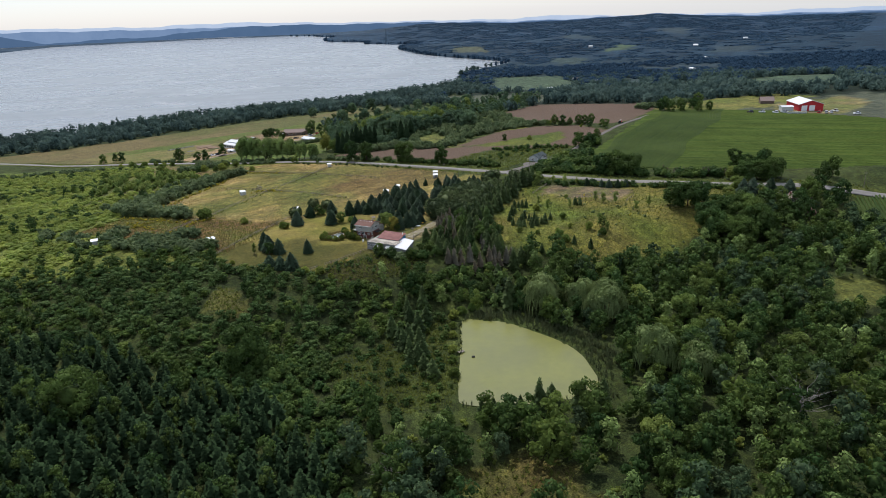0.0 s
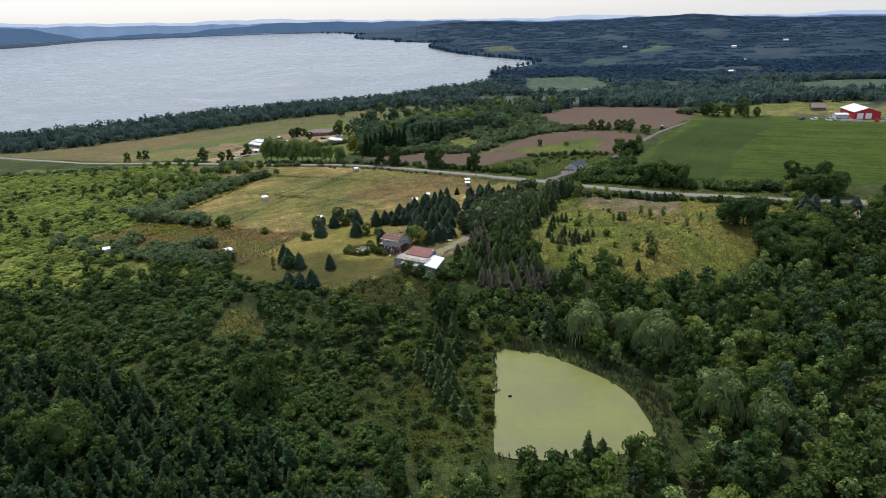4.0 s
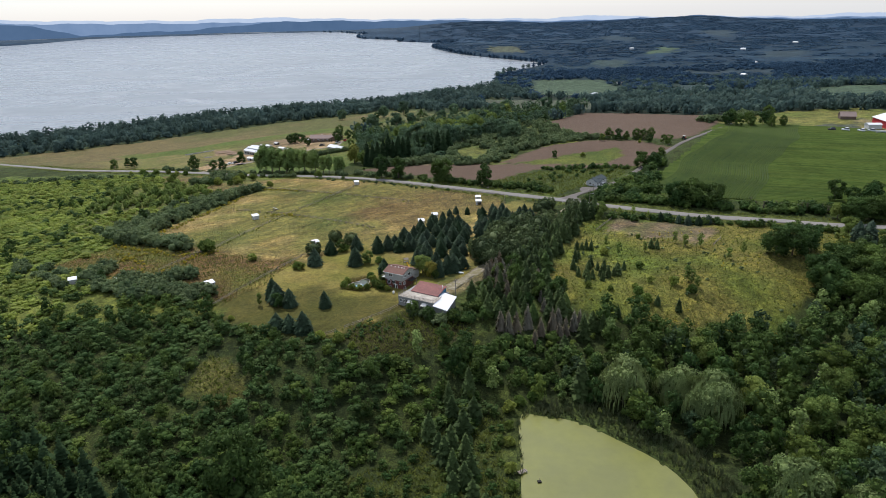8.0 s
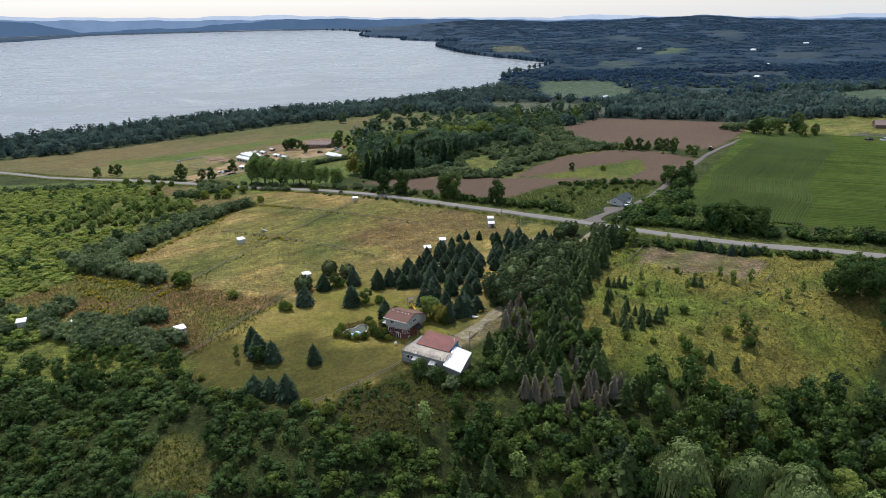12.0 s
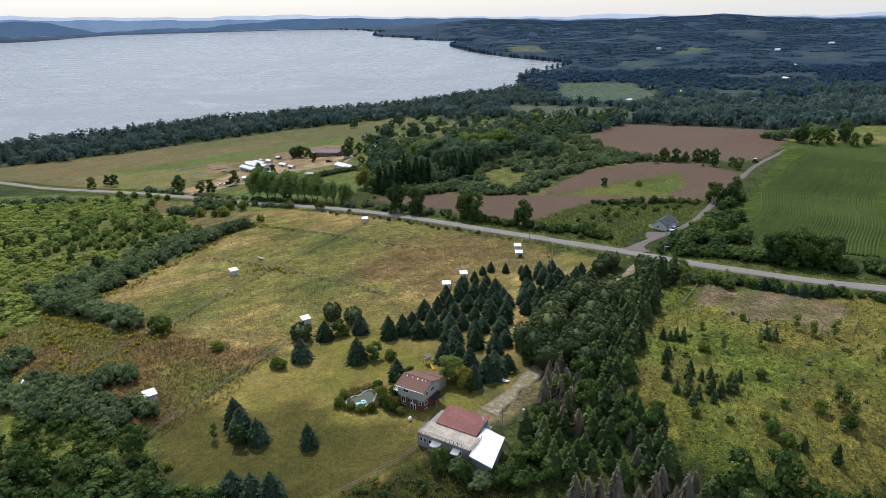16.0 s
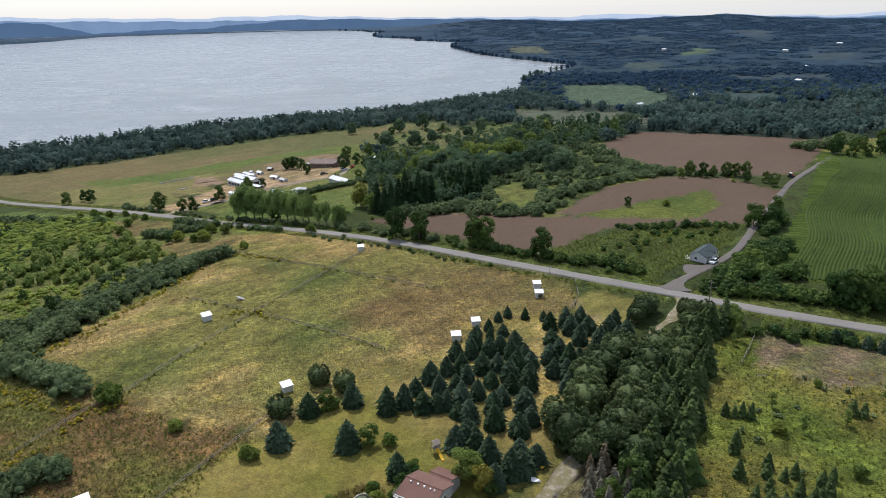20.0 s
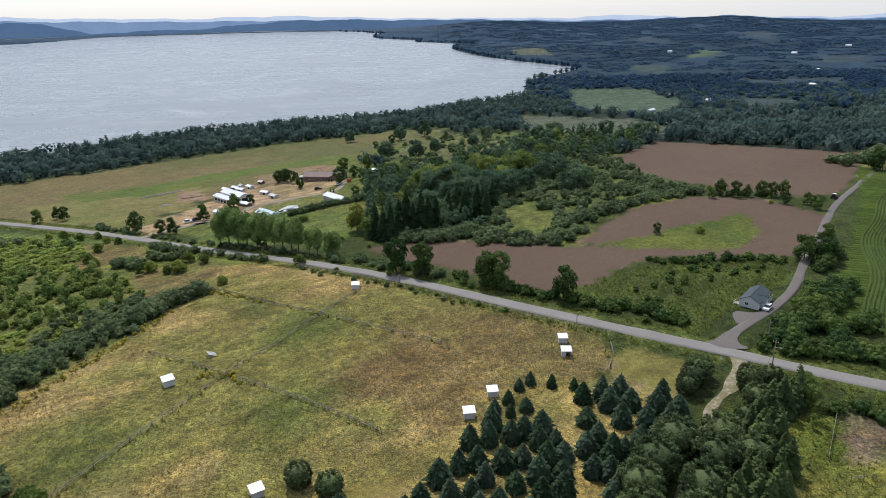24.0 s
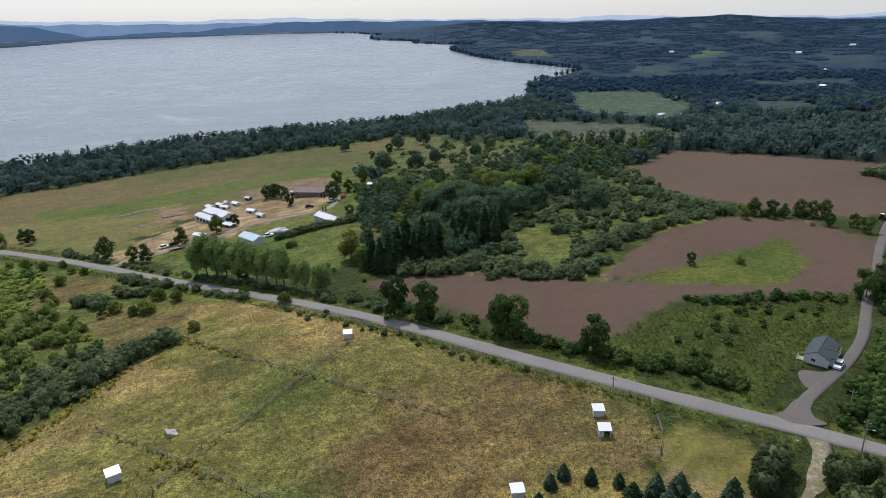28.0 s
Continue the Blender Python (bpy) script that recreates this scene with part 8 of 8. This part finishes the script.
blue_shed = shed_building("machine_shed", "grey shed with a pale blue metal roof", "shed", -74, 557, -46, 12.4, 6.4, 3.2, 1.3, "greymetal", "bluemetal", 1.0)
grey_shed = shed_building("storage_shed", "long grey shed with a pale metal roof", "shed", -40.4, 583.6, -50, 16.6, 6.0, 3.0, 1.3, "siding", "whitemetal", 1.0)
for u in (-4, 0, 4):
    window(grey_shed, "f", u, 1.7, 1.0, 0.8, 16.6, 6.0)
for i, (sx, sy, ln, w, m) in enumerate(((-119.9, 653, 7, 4, "whitemetal"), (-114.5, 657, 6.5, 4, "whitemetal"), (-109.5, 649, 7.5, 4, "whitemetal"), (-105, 657, 6.5, 4, "whitemetal"), (-100.3, 671, 4.5, 3.5, "offwhite"),
                                        (-89.8, 631, 7, 4.5, "whitemetal"), (-81.5, 615.5, 7, 4, "offwhite"), (-94.4, 597, 8, 4.5, "whitemetal"), (-105.1, 578.9, 7, 4.5, "whitemetal"), (-112, 662, 3.5, 3, "offwhite"),
                                        (-72, 676, 5, 3.5, "offwhite"), (-22, 676, 5, 4, "whitemetal"))):
    shed_building("farm_shed", "small farm shed with a white metal roof", "shed", sx, sy, -46 + (i % 3) * 7, ln * 0.8, w * 0.8, 1.7, 0.6, ("offwhite", "brownwall", "greymetal")[i % 3], m, 0.0, "small sheds of the farm",
                  (("f", 0.5, 1.6, 1.5, "dark"),))
longhouse = shed_building("long_house", "long low house with a weathered brown roof", "house", -55.5, 665, -12, 28, 9.0, 3.0, 2.2, "brownwall", "brownroof", 0.0)
part("gable_wall", extrude_profile([(-4.6, -1), (4.6, -1), (4.6, 2.9), (0, 4.9), (-4.6, 2.9)], 7), M["brownwall"], longhouse).matrix_basis = Matrix.Translation((8.5, -2.2, 0)) @ Matrix.Rotation(radians(90), 4, "Z")
gr = gable_roof(longhouse, 7, 9.2, 2.9, 2.0, 0.4, M["brownroof"], name="cross_roof")
gr.matrix_basis = Matrix.Translation((8.5, -2.2, 0)) @ Matrix.Rotation(radians(90), 4, "Z")
for u in (-10, -6, -2, 2):
    window(longhouse, "f", u, 1.5, 1.5, 1.1, 28, 9.0)
window(longhouse, "r", 0, 1.6, 1.5, 1.1, 28, 9.0)
box("chimney", -4, 0.6, 3.8, 0.9, 0.7, 1.7, M["stone"], longhouse, "pale stone chimney")


def heap(name, label, category, x, y, sx, sy, h, material, seed):
    ob = root(name, label, category, x, y, 20)
    r = np.random.default_rng(seed)
    bm = bmesh.new()
    bmesh.ops.create_icosphere(bm, subdivisions=3, radius=1)
    for v in bm.verts:
        n = noise.noise(v.co * 2.1 + Vector((seed, 0, 0))) * 0.35
        v.co = Vector((v.co.x * sx * (1 + n), v.co.y * sy * (1 + n), max(-0.2, v.co.z * h * (1 + n))))
    part("heap", bm, material, ob)
    return ob


heap("tarp_covered_pile", "white tarpaulin over a long pile of goods", "pile", -64.4, 572, 5.5, 3.0, 2.4, M["offwhite"], 3)
heap("manure_heap", "low brown earth heap", "heap", -140, 642, 8, 6, 1.6, M["earth"], 5)
heap("earth_heap", "brown earth heap in the yard", "heap", -130, 628, 5, 4, 1.1, M["earth"], 8)
trough = root("feed_trough", "long pale feed trough in the hay field", "trough", -165, 658.5, 36.9)
for dy in (-0.45, 0.45):
    box("side_board", 0, dy, -0.1, 25, 0.12, 0.8, M["offwhite"], trough)
box("floor_board", 0, 0, 0.2, 24.8, 0.78, 0.1, M["wood"], trough)
for dx in np.arange(-12, 12.1, 3.0):
    box("cross_brace", float(dx), 0, 0.5, 0.12, 0.78, 0.1, M["wood"], trough)
heap("wood_pile", "grey pile of old timber in the grass", "pile", -147, 617, 3.5, 1.4, 0.7, M["greywood"], 9)
trailer = root("flat_trailer", "flat brown farm trailer beside the lane", "trailer", -110.4, 558.8, 35)
box("bed", 0, 0, 0.8, 7.0, 2.2, 0.2, M["brownroof"], trailer)
for dx in (-1.2, 0, 1.2):
    for dy in (-1.0, 1.0):
        rod("wheel", (dx, dy - 0.12, 0.4), (dx, dy + 0.12, 0.4), 0.4, M["rubber"], trailer, 14)
box("drawbar", 4.2, 0, 0.6, 1.6, 0.2, 0.15, M["steel"], trailer)
for i, (cx, cy, turn, m) in enumerate(((-117.6, 563.4, 40, "carpaint"), (-114, 566, 38, "dark"), (-44, 640, 60, "carpaint"), (-38, 648, 80, "redpaint"), (-56, 628, 20, "dark"), (-68, 566, 30, "carpaint"))):
    vehicle("parked_vehicle", ("white vehicle parked in the farmyard", "dark vehicle parked in the farmyard", "white car parked before the long house", "red car parked before the long house", "dark car on the farm lane",
                               "white van beside the covered pile")[i], cx, cy, turn, 4.8, 1.9, 1.7, M[m], 0.25)
for i, (cx, cy) in enumerate(((-47.0, 617), (-45.2, 616), (-52, 655), (-50, 653))):
    ob = root("clipped_cypress", "slim clipped dark evergreen beside the drive", "tree", cx, cy, 0, None, "clipped evergreens")
    add_part("crown", mesh_of("crown", *conifer_crown(g, 3.4, 0.6, 0.1, 9, 8, 0.1), M["pine"]), ob)
    add_part("trunk", mesh_of("trunk", *stem(g, 2, 0.08, 0), M["bark"]), ob)

# ---- the red barn and houses on the right ----
red = root("red_barn", "large red barn with a white gabled roof", "barn", 372, 531, 77)
gable_walls(red, 26, 19, 5.2, 3.0, M["redpaint"], -1.0)
gable_roof(red, 26, 19, 5.2, 3.0, 0.6, M["whitemetal"], "white metal roof", 0.3)
for u in (5.2, -0.8):
    door(red, "l", u, 4.4, 4.3, 26, 19, M["white"])
lean = shed_building("white_annex", "low white shed beside the red barn", "shed", 353, 527, -13, 9, 7, 3.2, 0.8, "offwhite", "whitemetal")
wallb = root("white_wall", "long low white concrete wall before the barnyard", "wall", 350, 508, -23)
box("wall", 0, 0, -0.5, 14, 1.0, 2.2, M["offwhite"], wallb)
for i, (cx, cy, m) in enumerate(((368, 506, "redpaint"), (372.5, 504, "greymetal"), (376.5, 504, "carpaint"), (384, 509, "carpaint"), (338, 518, "carpaint"), (344, 516, "greymetal"), (330, 524, "carpaint"), (322, 527.6, "dark"),
                                 (390, 492, "carpaint"))):
    vehicle("farm_vehicle", ("red truck parked before the red barn", "grey truck parked before the red barn", "white truck parked before the red barn")[i if i < 2 else 2] if m != "dark" else "dark machine in the barnyard",
            cx, cy, 40 + i * 17, 5.0, 2.0, 2.1, M[m], 0.1)
shed_building("old_hut", "old dark timber hut in grass", "hut", 363, 571, -20, 11, 8, 2.6, 3.0, "brownwall", "brownroof", 0.0)
brown = root("brown_house", "brown timber house with a steep gable among trees", "house", 197.5, 285, 62)
gable_walls(brown, 9, 7.0, 3.4, 3.2, M["brownwall"], -1.5)
gable_roof(brown, 9, 7.0, 3.4, 3.2, 0.5, M["brownroof"])
for u in (-1.5, 1.2):
    window(brown, "l", u, 2.4, 1.3, 1.3, 9, 7.0)
window(brown, "l", 0.0, 4.9, 1.1, 0.9, 9, 7.0)
box("chimney", 1, 0.8, 5.0, 0.8, 0.7, 2.4, M["brick"], brown)
shed_building("garden_shed", "small shed with a faded red roof", "shed", 203.0, 279.5, 62, 6, 5, 2.2, 1.6, "brownwall", "shingle", 0.0)
for i, (cx, cy, ln, w, h, m, label) in enumerate(((369, 1015, 12, 9, 6, "whitemetal", "white farmhouse among distant trees"), (384, 1006, 9, 7, 3, "greymetal", "low grey shed near a distant farmhouse"),
                                                  (388, 1175, 18, 9, 4, "brownroof", "distant house with a brown roof"), (275, 955, 16, 6, 3, "whitemetal", "distant low white shed"),
                                                  (296, 946, 9, 6, 3, "brownroof", "distant brown farm building"), (800, 1500, 14, 9, 5, "whitemetal", "white farmhouse on a distant field"),
                                                  (640, 1250, 14, 10, 5, "whitemetal", "distant white barn among fields"), (980, 1900, 18, 10, 6, "whitemetal", "distant white barn on the hills"),
                                                  (1250, 2100, 20, 12, 6, "whitemetal", "distant pale barn on the hills"), (720, 2050, 16, 10, 6, "whitemetal", "distant pale house on the hills"))):
    ob = shed_building("distant_house", label, "house", cx, cy, -30 + i * 23, ln * 0.7, w * 0.75, h * 0.8, h * 0.35, "offwhite", m, 0.0)
    for u in (-ln / 4, ln / 4):
        window(ob, "f", u, h * 0.5, 1.4, 1.4, ln, w)
tractor = root("tractor", "small red tractor at the field's edge", "tractor", 205, 514, 30)
box("bonnet", 0.9, 0, 0.8, 1.8, 0.8, 0.8, M["redpaint"], tractor, "", 0.1)
box("cab", -0.5, 0, 0.9, 1.3, 1.3, 1.7, M["glass"], tractor, "", 0.08)
box("cab_roof", -0.5, 0, 2.6, 1.5, 1.5, 0.12, M["white"], tractor)
for dx, r in ((-0.7, 0.8), (1.4, 0.5)):
    for dy in (-0.85, 0.85):
        rod("wheel", (dx, dy - 0.18, r), (dx, dy + 0.18, r), r, M["rubber"], tractor, 16)
raft = root("pond_float", "small dark float on the pond water", "float", 29.3, 185, 0, -9.47)
box("platform", 0, 0, 0.0, 0.9, 0.7, 0.35, M["dark"], raft, "", 0.05)
rod("post", (0, 0, 0.3), (0, 0, 1.1), 0.04, M["wood"], raft)
jetty = root("jetty", "short dark wooden jetty at the pond's bank", "jetty", 26.2, 188.6, 25, -9.4)
for i in range(6):
    box("plank", -0.9 + i * 0.36, 0, 0.3, 0.3, 1.1, 0.08, M["wood"], jetty)
for dx in (-0.8, 0.8):
    rod("pile", (dx, 0.4, -0.6), (dx, 0.4, 0.3), 0.07, M["wood"], jetty)
